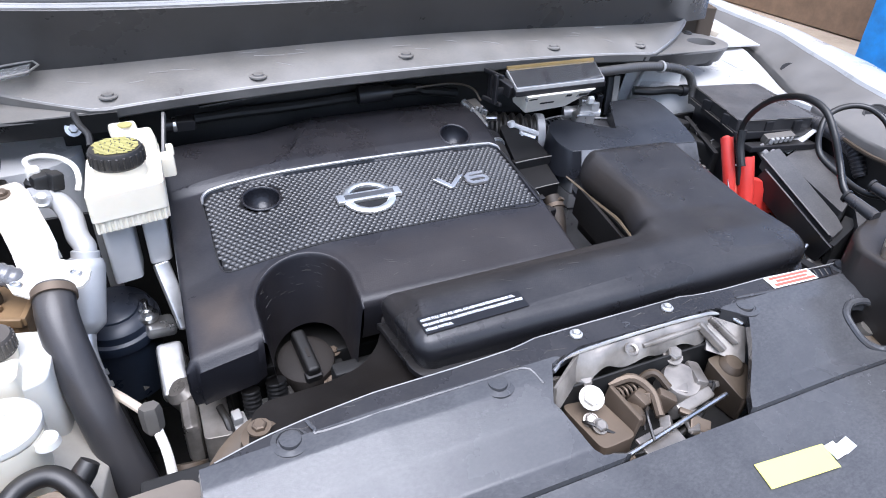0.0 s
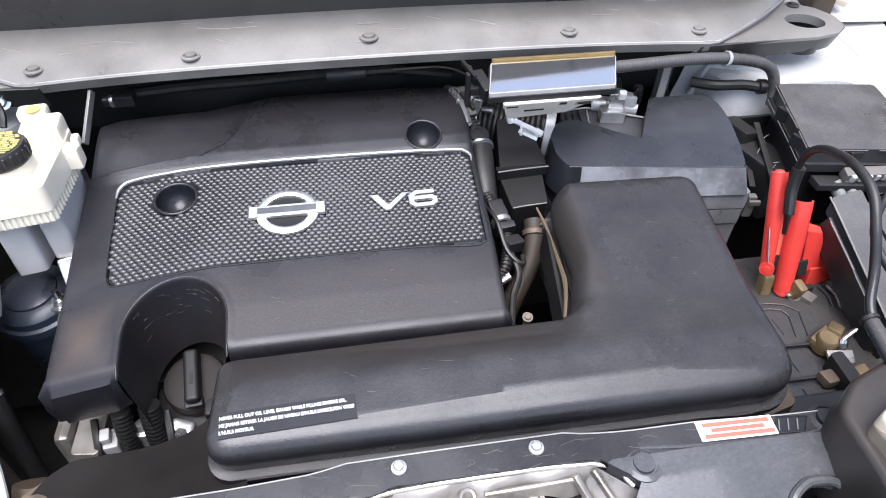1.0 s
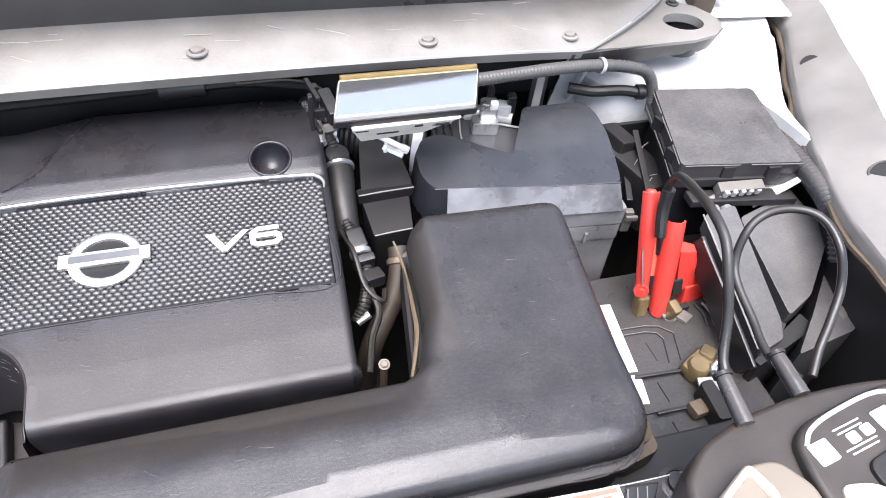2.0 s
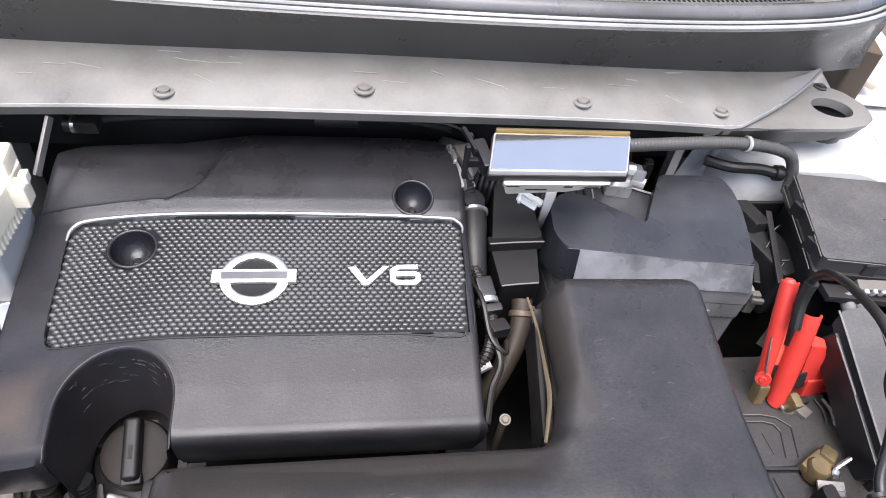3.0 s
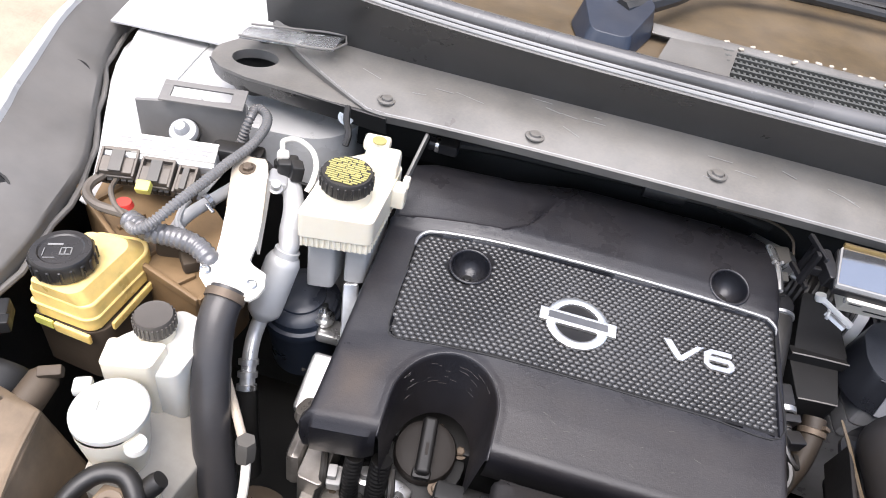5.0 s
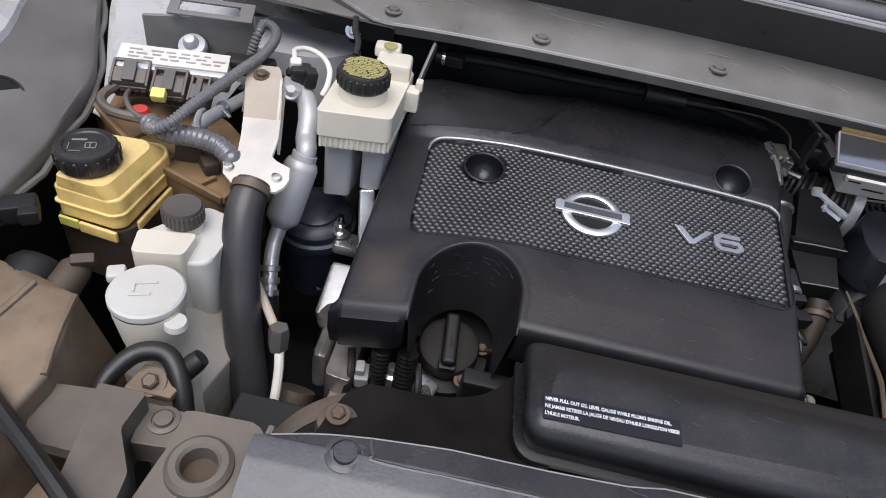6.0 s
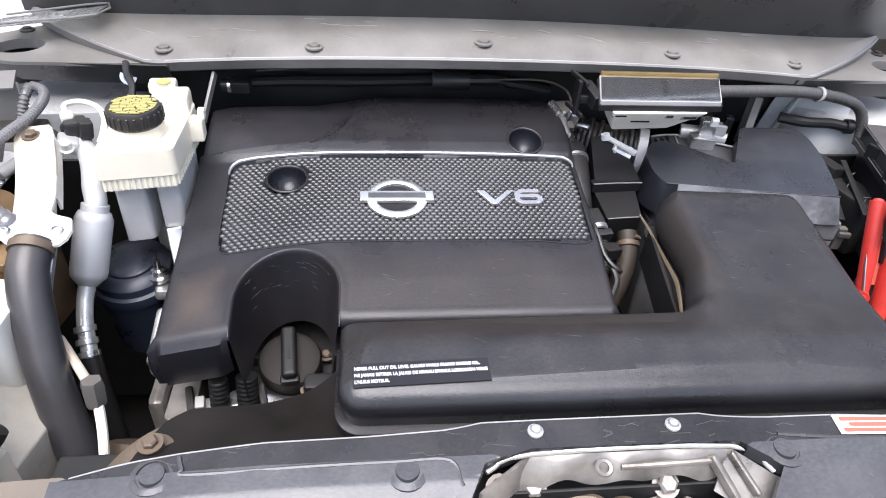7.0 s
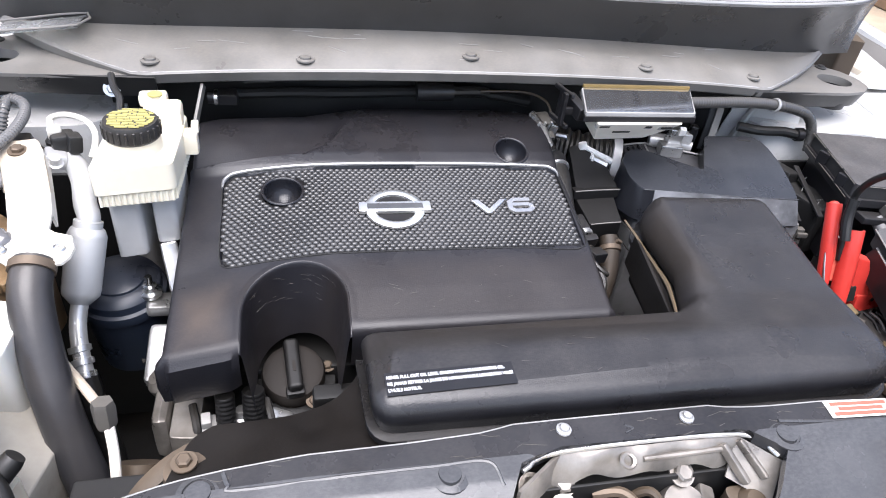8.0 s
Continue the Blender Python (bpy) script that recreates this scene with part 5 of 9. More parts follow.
part("seam_edge", tube([(0.2785, -0.026, 0.9405), (0.2815, -0.050, 0.9370), (0.2825, -0.076, 0.9345), (0.2805, -0.110, 0.9350), (0.2775, -0.141, 0.9368), (0.2690, -0.170, 0.9390), (0.2615, -0.191, 0.9405)], [0.0012, 0.0018, 0.0016, 0.0022, 0.0026, 0.0020, 0.0016], 6), TRAY, duct, "dust-coated brown seam edge")
# Thin pale tube paints the lit line on the duct's rear edge.
part("worn_lit_edge", tube([(x, -0.1924, duct_top(x, -0.1924) - 0.0088) for x in np.linspace(-0.035, 0.25, 20)], 0.0007, 6, 1), GREY, duct, "pale edge line for wear and edge light")
part("worn_lit_edge", tube([(x, -0.3043, duct_top(x, -0.304) - 0.0345) for x in np.linspace(-0.03, 0.40, 14)] + [(0.434, -0.292, duct_top(0.434, -0.292) - 0.0345), (0.4500, -0.265, duct_top(0.45, -0.265) - 0.0345), (0.4550, -0.19, duct_top(0.455, -0.19) - 0.0345)], 0.0007, 6, 2), HOSE, duct, "pale edge line for wear and edge light")
part("side_wall", band((0.284, -0.050, 0.915), (0.268, -0.178, 0.905), 0.006, 0.045, 0.002), SHADEPLATE, duct, "dusty brown inner wall")

random.seed(8)
for k in range(22):
    x, y = (random.uniform(-0.03, 0.40), random.uniform(-0.285, -0.235)) if k % 2 else (random.uniform(0.31, 0.42), random.uniform(-0.235, -0.05))
    w, h = random.uniform(0.002, 0.012), random.uniform(-0.003, 0.002)
    part("nick", tube([(x, y, duct_top(x, y) + 0.0001), (x + w, y + h, duct_top(x + w, y + h) + 0.0001)], 0.00016, 4, 1), GREY, duct, "pale scratch")

# warning label with its three printed lines
lab = thing("oil_gauge_label", (0.007, -0.288, 0.968), "black warning label with white print on the duct", "label")


def on_duct(x, y, lift=0.0006):
    e = 0.004
    sl = math.degrees(math.atan2(duct_top(x, y + e) - duct_top(x, y - e), 2 * e))
    return pose(x, y, duct_top(x, y) + lift, sl, 0, 1.8)


LM = on_duct(0.007, -0.2775, 0.0008)
part("ground", moved(block((0.1065, 0.0215, 0.0006), pose(0, 0, 0), 0.0), LM), INK, lab)
for k, words in enumerate(("NEVER PULL OUT OIL LEVEL GAUGE WHILE FILLING ENGINE OIL.", "NE JAMAIS RETIRER LA JAUGE DE NIVEAU D'HUILE LORSQU'ON VERSE", "L'HUILE MOTEUR.")):
    bm = lettering(words, 0.0040, pose(0, 0, 0), 0.0002, 0.00009)
    wide = max(v.co.x for v in bm.verts)
    full = (0.098, 0.1035, 0.0265)[k]
    bmesh.ops.scale(bm, vec=(full / wide, 1.0, 1), verts=bm.verts)
    part("print_line", moved(bm, LM @ pose(-0.0520, 0.0046 - 0.0060 * k, 0.0007)), WHITEINK, lab, "white printed words")

# ---- radiator cover along the front ----
def shroud_z(x, y):
    """Height of the front cover: flat strip, a roll down, then a shallow front panel."""
    base = interp(y, [-0.66, -0.56, -0.455, -0.437, -0.42, -0.39, -0.362, -0.345, -0.31], [0.865, 0.892, 0.9105, 0.916, 0.916, 0.936, 0.9475, 0.9505, 0.9545])
    return base - 0.055 * max(0.0, -0.11 - x) - 0.05 * max(0.0, x - 0.33) + (0.004 if -0.3440 < y else 0.0) * 0


def shroud_back(x):
    return interp(x, [-0.30, -0.246, -0.229, -0.20, -0.165, -0.11, -0.034, 0.025, 0.048, 0.10, 0.22, 0.237, 0.27, 0.33, 0.40, 0.50], [-0.344, -0.3435, -0.3395, -0.333, -0.329, -0.3255, -0.3242, -0.3215, -0.317, -0.3165, -0.3165, -0.320, -0.3222, -0.3226, -0.325, -0.325])


OPEN = [(0.047, -0.350), (0.082, -0.3395), (0.238, -0.3405), (0.268, -0.362), (0.252, -0.385), (0.238, -0.402), (0.208, -0.436), (0.09, -0.441), (0.052, -0.428), (0.030, -0.382)]

ACCESS = rounded([(0.379, -0.389), (0.397, -0.3780), (0.420, -0.3790), (0.436, -0.392), (0.446, -0.407), (0.442, -0.426), (0.402, -0.428), (0.383, -0.412)], 0.008, 3)


def build_shroud(x0, x1, y0, y1fun, holes=(), nx=120, ny=70, lift=0.0):
    bm = bmesh.new()
    g = {}
    for i in range(nx + 1):
        x = lerp(x0, x1, i / nx)
        for j in range(ny + 1):
            y = lerp(y0, y1fun(x), j / ny)
            g[i, j] = Vector((x, y, shroud_z(x, y) + lift))
    for hole in holes:
        for k, p in g.items():
            best, spot = 1e9, None
            for a in range(len(hole)):
                u, w = Vector(hole[a]), Vector(hole[(a + 1) % len(hole)])
                q = Vector((p.x, p.y))
                t = min(max((q - u).dot(w - u) / (w - u).length_squared, 0), 1)
                c = u.lerp(w, t)
                if (c - q).length < best:
                    best, spot = (c - q).length, c
            if best < 0.0028:
                p.x, p.y = spot
                p.z = shroud_z(p.x, p.y) + lift
    made = {}
    for i in range(nx):
        for j in range(ny):
            q = [(i, j), (i + 1, j), (i + 1, j + 1), (i, j + 1)]
            c = sum((g[k] for k in q), Vector()) / 4
            if any(inside(c.x, c.y, hole) for hole in holes):
                continue
            for k in q:
                if k not in made:
                    made[k] = bm.verts.new(g[k])
            bm.faces.new([made[k] for k in q])
    # rolled rims: drop every open edge
    rim_edges = [e for e in bm.edges if len(e.link_faces) == 1]
    out = bmesh.ops.extrude_edge_only(bm, edges=rim_edges)
    for v in (e for e in out["geom"] if isinstance(e, bmesh.types.BMVert)):
        v.co.z -= 0.012
    return bm


shroud = thing("radiator_cover", (0.1, -0.4, 0.88), "dusty grey-black plastic radiator cover with an opening", "radiator cover")
part("rear_strip", build_shroud(-0.246, 0.475, -0.3455, shroud_back, [OPEN], 200, 16), STRIPBLACK, shroud, "black rear strip")
part("worn_lit_edge", tube([(x, shroud_back(x) - 0.0004, shroud_z(x, shroud_back(x)) + 0.0002) for x in np.linspace(-0.235, 0.46, 50)], 0.0006, 6, 1), PLUG, shroud, "pale edge line for wear and edge light")
random.seed(17)
for k in range(20):
    x, y = random.uniform(-0.21, 0.34), random.uniform(-0.341, -0.322)
    run = [(x + 0.006 * a * random.uniform(0.6, 1.6), y + 0.0016 * math.sin(a * 1.7 + k), 0) for a in range(random.randint(2, 4))]
    part("scratch", tube([(p, q, shroud_z(p, q) + 0.0001) for p, q, r in run], 0.00018, 4, 1), GREY, shroud, "pale scratch")
for x0, x1, holes, n_ in ((-0.246, 0.150, [OPEN], 120), (0.150, 0.475, [OPEN, ACCESS], 100)):
    half = build_shroud(x0, x1, -0.437, lambda x: -0.3440, holes, n_, 48, 0.0022)
    # drop the slivers that the opening cuts off
    seen, pieces = set(), []
    for v in half.verts:
        if v in seen:
            continue
        group, todo = [], [v]
        seen.add(v)
        while todo:
            w = todo.pop()
            group.append(w)
            for e in w.link_edges:
                o = e.other_vert(w)
                if o not in seen:
                    seen.add(o)
                    todo.append(o)
        pieces.append(group)
    keep = max(pieces, key=len)
    bmesh.ops.delete(half, geom=[v for g in pieces if g is not keep for v in g], context='VERTS')
    part("panel", half, SHROUD, shroud, smooth=50)
part("front_panel", build_shroud(-0.246, 0.56, -0.66, lambda x: -0.4375, [], 60, 24, -0.004), SHROUD, shroud, smooth=50)
part("step_line", tube([(x, y, shroud_z(x, y) + 0.0016) for x, y in ((-0.1648, -0.3323), (-0.1610, -0.3420), (-0.1551, -0.3464), (-0.08, -0.3462), (-0.0166, -0.3457), (0.022, -0.3465), (0.030, -0.365))], 0.0016, 6), SHROUD, shroud)
part("step_line", tube([(0.275, -0.337, shroud_z(0.275, -0.337)), (0.33, -0.3425, shroud_z(0.33, -0.3425)), (0.42, -0.343, shroud_z(0.42, -0.343)), (0.43, -0.335, shroud_z(0.43, -0.335))], 0.0016, 6), SHROUD, shroud)
for x, y in ((-0.008, -0.3525), (0.274, -0.350), (-0.180, -0.3445), (0.441, -0.333)):
    part("push_clip", clip((x, y, shroud_z(x, y) - 0.0012), 0.0150), SHROUD if x < 0.4 else BLACK, shroud, "round black push clip")
for x, y in ((0.088, -0.3265), (0.195, -0.3262)):
    part("screw", join(clip((x, y, shroud_z(x, y) + 0.0002), 0.0060)), PALEALU, shroud, "bright round-headed screw")
part("rib", tube([(0.14, -0.327, shroud_z(0.14, -0.327)), (0.146, -0.3305, shroud_z(0.146, -0.33)), (0.138, -0.334, shroud_z(0.138, -0.334))], 0.0009, 5), SHROUD, shroud)

RECESS = [(0.3985, -0.3268), (0.4250, -0.3290), (0.4155, -0.3415), (0.3905, -0.3402)]
part("recess", prism(rounded(RECESS, 0.002), lambda x, y: shroud_z(x, y) - 0.004, lambda x, y: shroud_z(x, y) + 0.0005, 0.0), INK, shroud, "black glossy recess")
part("recess_rim", tube([(x, y, shroud_z(x, y) + 0.0007) for x, y in RECESS + RECESS[:1]], 0.0008, 6, 1, smooth=False), STRIPBLACK, shroud)
part("recess_bar", join(*[band((0.3985 + 0.008 * k, -0.3290 - 0.0006 * k, 0.9500 - 0.0004 * k), (0.3945 + 0.008 * k, -0.3385 - 0.0004 * k, 0.9487 - 0.0004 * k), 0.0012, 0.0012, 0.0003) for k in range(3)]), GREY, shroud)
tag = thing("caution_label", (0.36, -0.334, 0.951), "white caution label with orange print on the radiator cover", "label")
tm = pose(0.3595, -0.3325, shroud_z(0.36, -0.3325) + 0.0010, 6, 2.5, -0.6)
part("paper", moved(block((0.066, 0.0165, 0.0005), pose(0, 0, 0), 0.0), tm), PAPER, tag)
for k, (a, b) in enumerate(((0.058, 0.0048), (0.046, 0.0), (0.060, -0.0048))):
    part("print_bar", moved(block((a, 0.0034, 0.0003), pose(0.001, b, 0.0005), 0.0), tm), ORANGE, tag, "orange print bar")
sticker = thing("service_sticker", (0.21, -0.492, 0.9), "yellow paper sticker with white tab on the front panel", "sticker")
ym = pose(0.209, -0.4905, shroud_z(0.21, -0.4905) - 0.0022, 9.3, 0, -5)
part("paper", moved(block((0.074, 0.0225, 0.0005), pose(0, 0, 0), 0.0), ym), YELLOWLABEL, sticker)
part("tab", moved(join(block((0.012, 0.014, 0.0008), pose(0.044, 0.003, 0, 0, 0, 10), 0.0), block((0.016, 0.011, 0.0005), pose(0.058, 0.004, 0, 0, 0, 15), 0.0)), ym), PAPER, sticker)

# ---- bonnet latch in the opening ----
latch = thing("bonnet_latch", (0.15, -0.39, 0.82), "dusty steel bonnet latch with bolts and springs", "latch")
part("cross_member", sheet(lambda u, v: (lerp(lerp(0.083, 0.072, v), lerp(0.237, 0.240, v), u), lerp(-0.3412, -0.3530, v) - 0.002 * math.sin(u * 17) * v, 0.9445 - 0.006 * v - 0.014 * v ** 2.2 - 0.004 * math.sin(u * 23) * v), np.linspace(0, 1, 33), np.linspace(0, 1, 10), 0.003), DULL, latch, "dusty bright steel cross member")
part("pressed_rib", tube([(0.150, -0.3500, 0.9385), (0.185, -0.3495, 0.9385), (0.222, -0.3485, 0.9385)], 0.0024, 8), DULL, latch)
part("back_edge", tube([(0.048, -0.3530, 0.9445), (0.083, -0.3412, 0.9465), (0.236, -0.3422, 0.9465), (0.264, -0.3615, 0.940)], 0.0020, 8, 4), ALLOY, latch)
part("side_lip", sheet(lambda u, v: (lerp(0.083, 0.044, u) - 0.004 * v, lerp(-0.3415, -0.366, u) - 0.010 * v, lerp(0.9445, 0.938, u) - 0.022 * v), np.linspace(0, 1, 8), np.linspace(0, 1, 5), 0.003), DULL, latch)
part("cavity_wall", box(0.05, 0.26, -0.3575, -0.3545, 0.85, 0.922, 0.001), DARK, latch)
part("side_plate", sheet(lambda u, v: (lerp(0.236, 0.268, u) - 0.012 * v, lerp(-0.3415, -0.364, u) - 0.020 * v, lerp(0.9445, 0.936, u) - 0.026 * v), np.linspace(0, 1, 8), np.linspace(0, 1, 5), 0.003), DULL, latch)
part("side_rib", band((0.221, -0.3460, 0.941), (0.236, -0.372, 0.922), 0.006, 0.008, 0.002), DULL, latch)
part("base_plate", prism(rounded([(0.055, -0.362), (0.245, -0.362), (0.225, -0.445), (0.06, -0.445)], 0.01), 0.85, 0.868, 0.004), DARK, latch)
part("catch_plate", join(prism(rounded([(0.060, -0.356), (0.098, -0.362), (0.104, -0.412), (0.066, -0.414)], 0.008), 0.87, 0.902, 0.003), block((0.006, 0.045, 0.03), pose(0.106, -0.385, 0.900, 0, 12, 0), 0.002)), RUSTY, latch)
part("lock_plate", join(lathe((0.186, -0.372, 0.896), [(0, 0.010), (0.018, 0.010), (0.020, 0.005), (0.021, -0.01)], 22, (0, -0.3, 1)), block((0.05, 0.012, 0.018), pose(0.186, -0.392, 0.890, 30, 0, 10), 0.003), block((0.014, 0.03, 0.014), pose(0.206, -0.372, 0.900, 0, 15, -20), 0.003)), DULL, latch)
part("pawl", join(block((0.026, 0.018, 0.020), pose(0.136, -0.376, 0.898, 20, 10, 25), 0.005), block((0.014, 0.028, 0.014), pose(0.122, -0.386, 0.896, -15, 0, -20), 0.004), block((0.020, 0.012, 0.022), pose(0.156, -0.384, 0.896, 0, 25, -30), 0.003)), RUSTY, latch)
part("catch_cover", join(block((0.044, 0.026, 0.004), pose(0.128, -0.420, 0.890, 10, 0, 6), 0.001), block((0.020, 0.030, 0.004), pose(0.170, -0.412, 0.892, 5, 15, -15), 0.001)), DULL, latch)
for x, y, z in ((0.086, -0.350, 0.917), (0.189, -0.353, 0.917), (0.062, -0.348, 0.915)):
    part("bolt", bolt((x, y, z), 0.0078, (0, -0.5, 1), 1.4), DULL, latch, "dusty zinc bolt")
part("spring", tube([(0.112 + a * 0.0008, -0.366 + 0.0055 * math.cos(a), 0.903 + 0.0055 * math.sin(a)) for a in np.linspace(0, 44, 110)], 0.0013, 6, 1), RUSTY, latch)
part("lever", tube([(0.112, -0.356, 0.908), (0.134, -0.362, 0.914), (0.146, -0.378, 0.906), (0.140, -0.40, 0.898)], 0.0045, 8), RUSTY, latch)
part("hook", tube([(0.145, -0.358, 0.902), (0.158, -0.364, 0.914), (0.167, -0.378, 0.904)], 0.004, 8), BROWN, latch)
part("cable", tube([(0.20, -0.40, 0.892), (0.16, -0.415, 0.888), (0.10, -0.42, 0.888), (0.05, -0.40, 0.89)], 0.003, 8), RUBBER, latch)
part("rod", tube([(0.075, -0.426, 0.898), (0.215, -0.404, 0.902)], 0.0024, 8), STEEL, latch)
random.seed(44)
for k in range(16):
    x, y, z = random.uniform(0.066, 0.225), random.uniform(-0.424, -0.364), random.uniform(0.884, 0.908)
    if k % 4 == 0:
        part("wire", tube([(x, y, z), (x + random.uniform(-0.02, 0.02), y - 0.012, z + 0.008), (x + random.uniform(-0.03, 0.03), y - 0.030, z - 0.004)], 0.0016, 6), RUBBER, latch)
    elif k % 4 == 1:
        part("nut", bolt((x, y, z), random.uniform(0.0045, 0.0065), (random.uniform(-0.3, 0.3), -0.4, 1), 1.3), (STEEL, DULL)[k % 2], latch)
    else:
        part("tab", block((random.uniform(0.010, 0.026), random.uniform(0.006, 0.014), random.uniform(0.003, 0.012)), pose(x, y, z, random.uniform(-35, 35), random.uniform(-30, 30), random.uniform(-70, 70)), 0.0015), (DARK, RUSTY, DULL, BROWN)[(k * 3) % 4], latch)
part("lower_bolt", bolt((0.080, -0.372, 0.918), 0.0085, (-0.2, -0.5, 1), 1.35), BRACKET, latch, "white-coated bolt head")
part("side_rib", band((0.236, -0.3450, 0.943), (0.252, -0.372, 0.926), 0.005, 0.007, 0.002), DULL, latch)
part("hole_rim", lathe((0.137, -0.3500, 0.9385), [(0.004, -0.004), (0.004, 0.0005), (0.0062, 0.0012), (0.0072, 0.0)], 16, (0, -0.5, 1)), DULL, latch)
part("side_bracket", join(prism(rounded([(0.222, -0.366), (0.258, -0.366), (0.262, -0.40), (0.228, -0.415)], 0.006), 0.87, lambda x, y: 0.912 + 0.3 * (y + 0.366), 0.004), lathe((0.243, -0.380, 0.908), [(0, 0.006), (0.008, 0.006), (0.012, 0.002), (0.013, 0)], 18, (0, -0.3, 1))), BROWN, latch)
# access opening in the cover's front slope, with a rolled rim and the lamp adjuster below it
part("access_rim", tube([(x, y, shroud_z(x, y) + 0.0022) for x, y in ACCESS] + [(ACCESS[0][0], ACCESS[0][1], shroud_z(*ACCESS[0]) + 0.0022)], 0.0042, 10, 2), SHROUD, shroud, "rolled rim of the access opening")
adjuster = thing("lamp_adjuster", (0.415, -0.405, 0.84), "dusty brown headlamp adjuster below the radiator cover", "adjuster")
part("body", join(block((0.030, 0.050, 0.040), pose(0.424, -0.402, 0.885, 15, 10, 25), 0.008, 3), block((0.016, 0.030, 0.018), pose(0.404, -0.398, 0.895, 0, -15, 20), 0.004)), BROWN, adjuster)
part("screw", lathe((0.420, -0.392, 0.906), [(0, 0.008), (0.008, 0.007), (0.010, 0.0), (0.010, -0.02)], 16, (0.2, -0.4, 1)), GREY, adjuster)
part("web", band((0.386, -0.392, 0.905), (0.398, -0.425, 0.885), 0.010, 0.006, 0.002), DARK, adjuster)
rad = thing("radiator", (0.15, -0.32, 0.66), "dark radiator below the cover", "radiator")
part("core", box(-0.28, 0.58, -0.42, -0.262, 0.66, 0.835, 0.01), DARK, rad)
part("top_tank", box(-0.30, 0.6, -0.44, -0.25, 0.835, 0.846, 0.004), DARK, rad)

# ---- tray between duct and scoop ----
guard = thing("fan_shroud", (-0.15, -0.26, 0.80), "black plastic fan shroud edge with brown dust", "fan shroud")


def guard_plan():
    pts = [(-0.206, -0.300), (-0.198, -0.262), (-0.183, -0.246), (-0.12, -0.243), (-0.085, -0.232), (-0.062, -0.208), (-0.045, -0.17), (-0.03, -0.17), (-0.03, -0.340), (-0.212, -0.348)]
    return pts


part("plate", prism(rounded(guard_plan(), [0.005, 0.01, 0.004, 0.02, 0.03, 0.02, 0.0, 0.0, 0.0, 0.004], 4), 0.84, lambda x, y: 0.895 + 0.4 * max(0, -0.245 - y), 0.003), SHADEPLATE, guard)
part("arch", sheet(lambda u, v: (-0.262 + 0.095 * (1 - math.cos(u * 1.57)) + 0.004 * v, -0.338 + 0.085 * math.sin(u * 1.57) - 0.016 * v, 0.850 + 0.045 * math.sin(u * 1.57) - 0.004 * v * v), np.linspace(0, 1, 16), np.linspace(0, 1, 5), 0.003), BROWN, guard)
part("mount", lathe((-0.197, -0.300, 0.908), [(0, 0.014), (0.007, 0.014), (0.009, 0.008), (0.016, 0.006), (0.018, -0.01)], 18), RUSTY, guard)
part("mount_bolt", bolt((-0.197, -0.300, 0.922), 0.006), RUSTY, guard)

# ---- corner support with locating hole, front brake side ----
corner = thing("headlamp_support", (-0.32, -0.36, 0.82), "dusty grey-brown plastic headlamp support with a locating hole", "headlamp support")
part("plate", plate_with_hole([(-0.314, -0.3145), (-0.258, -0.3125), (-0.248, -0.320), (-0.249, -0.345), (-0.25, -0.47), (-0.330, -0.47), (-0.313, -0.35)], (-0.284, -0.3575), 0.0135, 0.0135, 0.006, lambda x, y: 0.904 - 0.06 * max(0, -0.36 - y)), DUSTGREY, corner)
part("plate_skirt", prism([(-0.314, -0.3150), (-0.258, -0.3130), (-0.258, -0.3170), (-0.314, -0.3190)], 0.86, 0.8985, 0.001), DUSTGREY, corner)
part("boss", lathe((-0.284, -0.3575, 0.903), [(0.013, -0.012), (0.0135, 0.005), (0.016, 0.0075), (0.021, 0.0075), (0.0245, 0.004), (0.0255, -0.004)], 32), DUSTGREY, corner)
part("boss_floor", lathe((-0.284, -0.3575, 0.893), [(0, 0.0), (0.014, 0.0), (0.014, -0.002), (0, -0.002)], 24), BROWN, corner)
part("recess", prism(rounded([(-0.348, -0.3120), (-0.3145, -0.3130), (-0.3135, -0.345), (-0.344, -0.348)], 0.003), 0.87, 0.8965, 0.002), DUSTGREY, corner)
part("recess_clip", clip((-0.3285, -0.3245, 0.8963), 0.0125), DUSTGREY, corner)
part("ridge", prism(rounded([(-0.343, -0.3165), (-0.381, -0.3175), (-0.3735, -0.350), (-0.366, -0.39), (-0.372, -0.47), (-0.316, -0.47), (-0.324, -0.380), (-0.346, -0.349)], 0.004), 0.86, lambda x, y: 0.9175 - 0.05 * max(0, -0.38 - y), 0.004, 3), DUSTGREY, corner)
part("wing", prism(rounded([(-0.379, -0.3165), (-0.434, -0.3200), (-0.411, -0.3680), (-0.372, -0.3700)], 0.004), 0.893, lambda x, y: 0.906 + 0.08 * (x + 0.40), 0.003), DUSTGREY, corner)
part("under_shelf", prism([(-0.43, -0.372), (-0.37, -0.372), (-0.38, -0.47), (-0.45, -0.47)], 0.80, 0.850, 0.003), TAN, corner)
part("edge_strip", tube([(-0.246, -0.312, 0.902), (-0.247, -0.345, 0.904), (-0.250, -0.40, 0.902), (-0.252, -0.45, 0.898)], 0.003, 8), PAINTIN, corner, "pale edge line for wear and edge light strip")

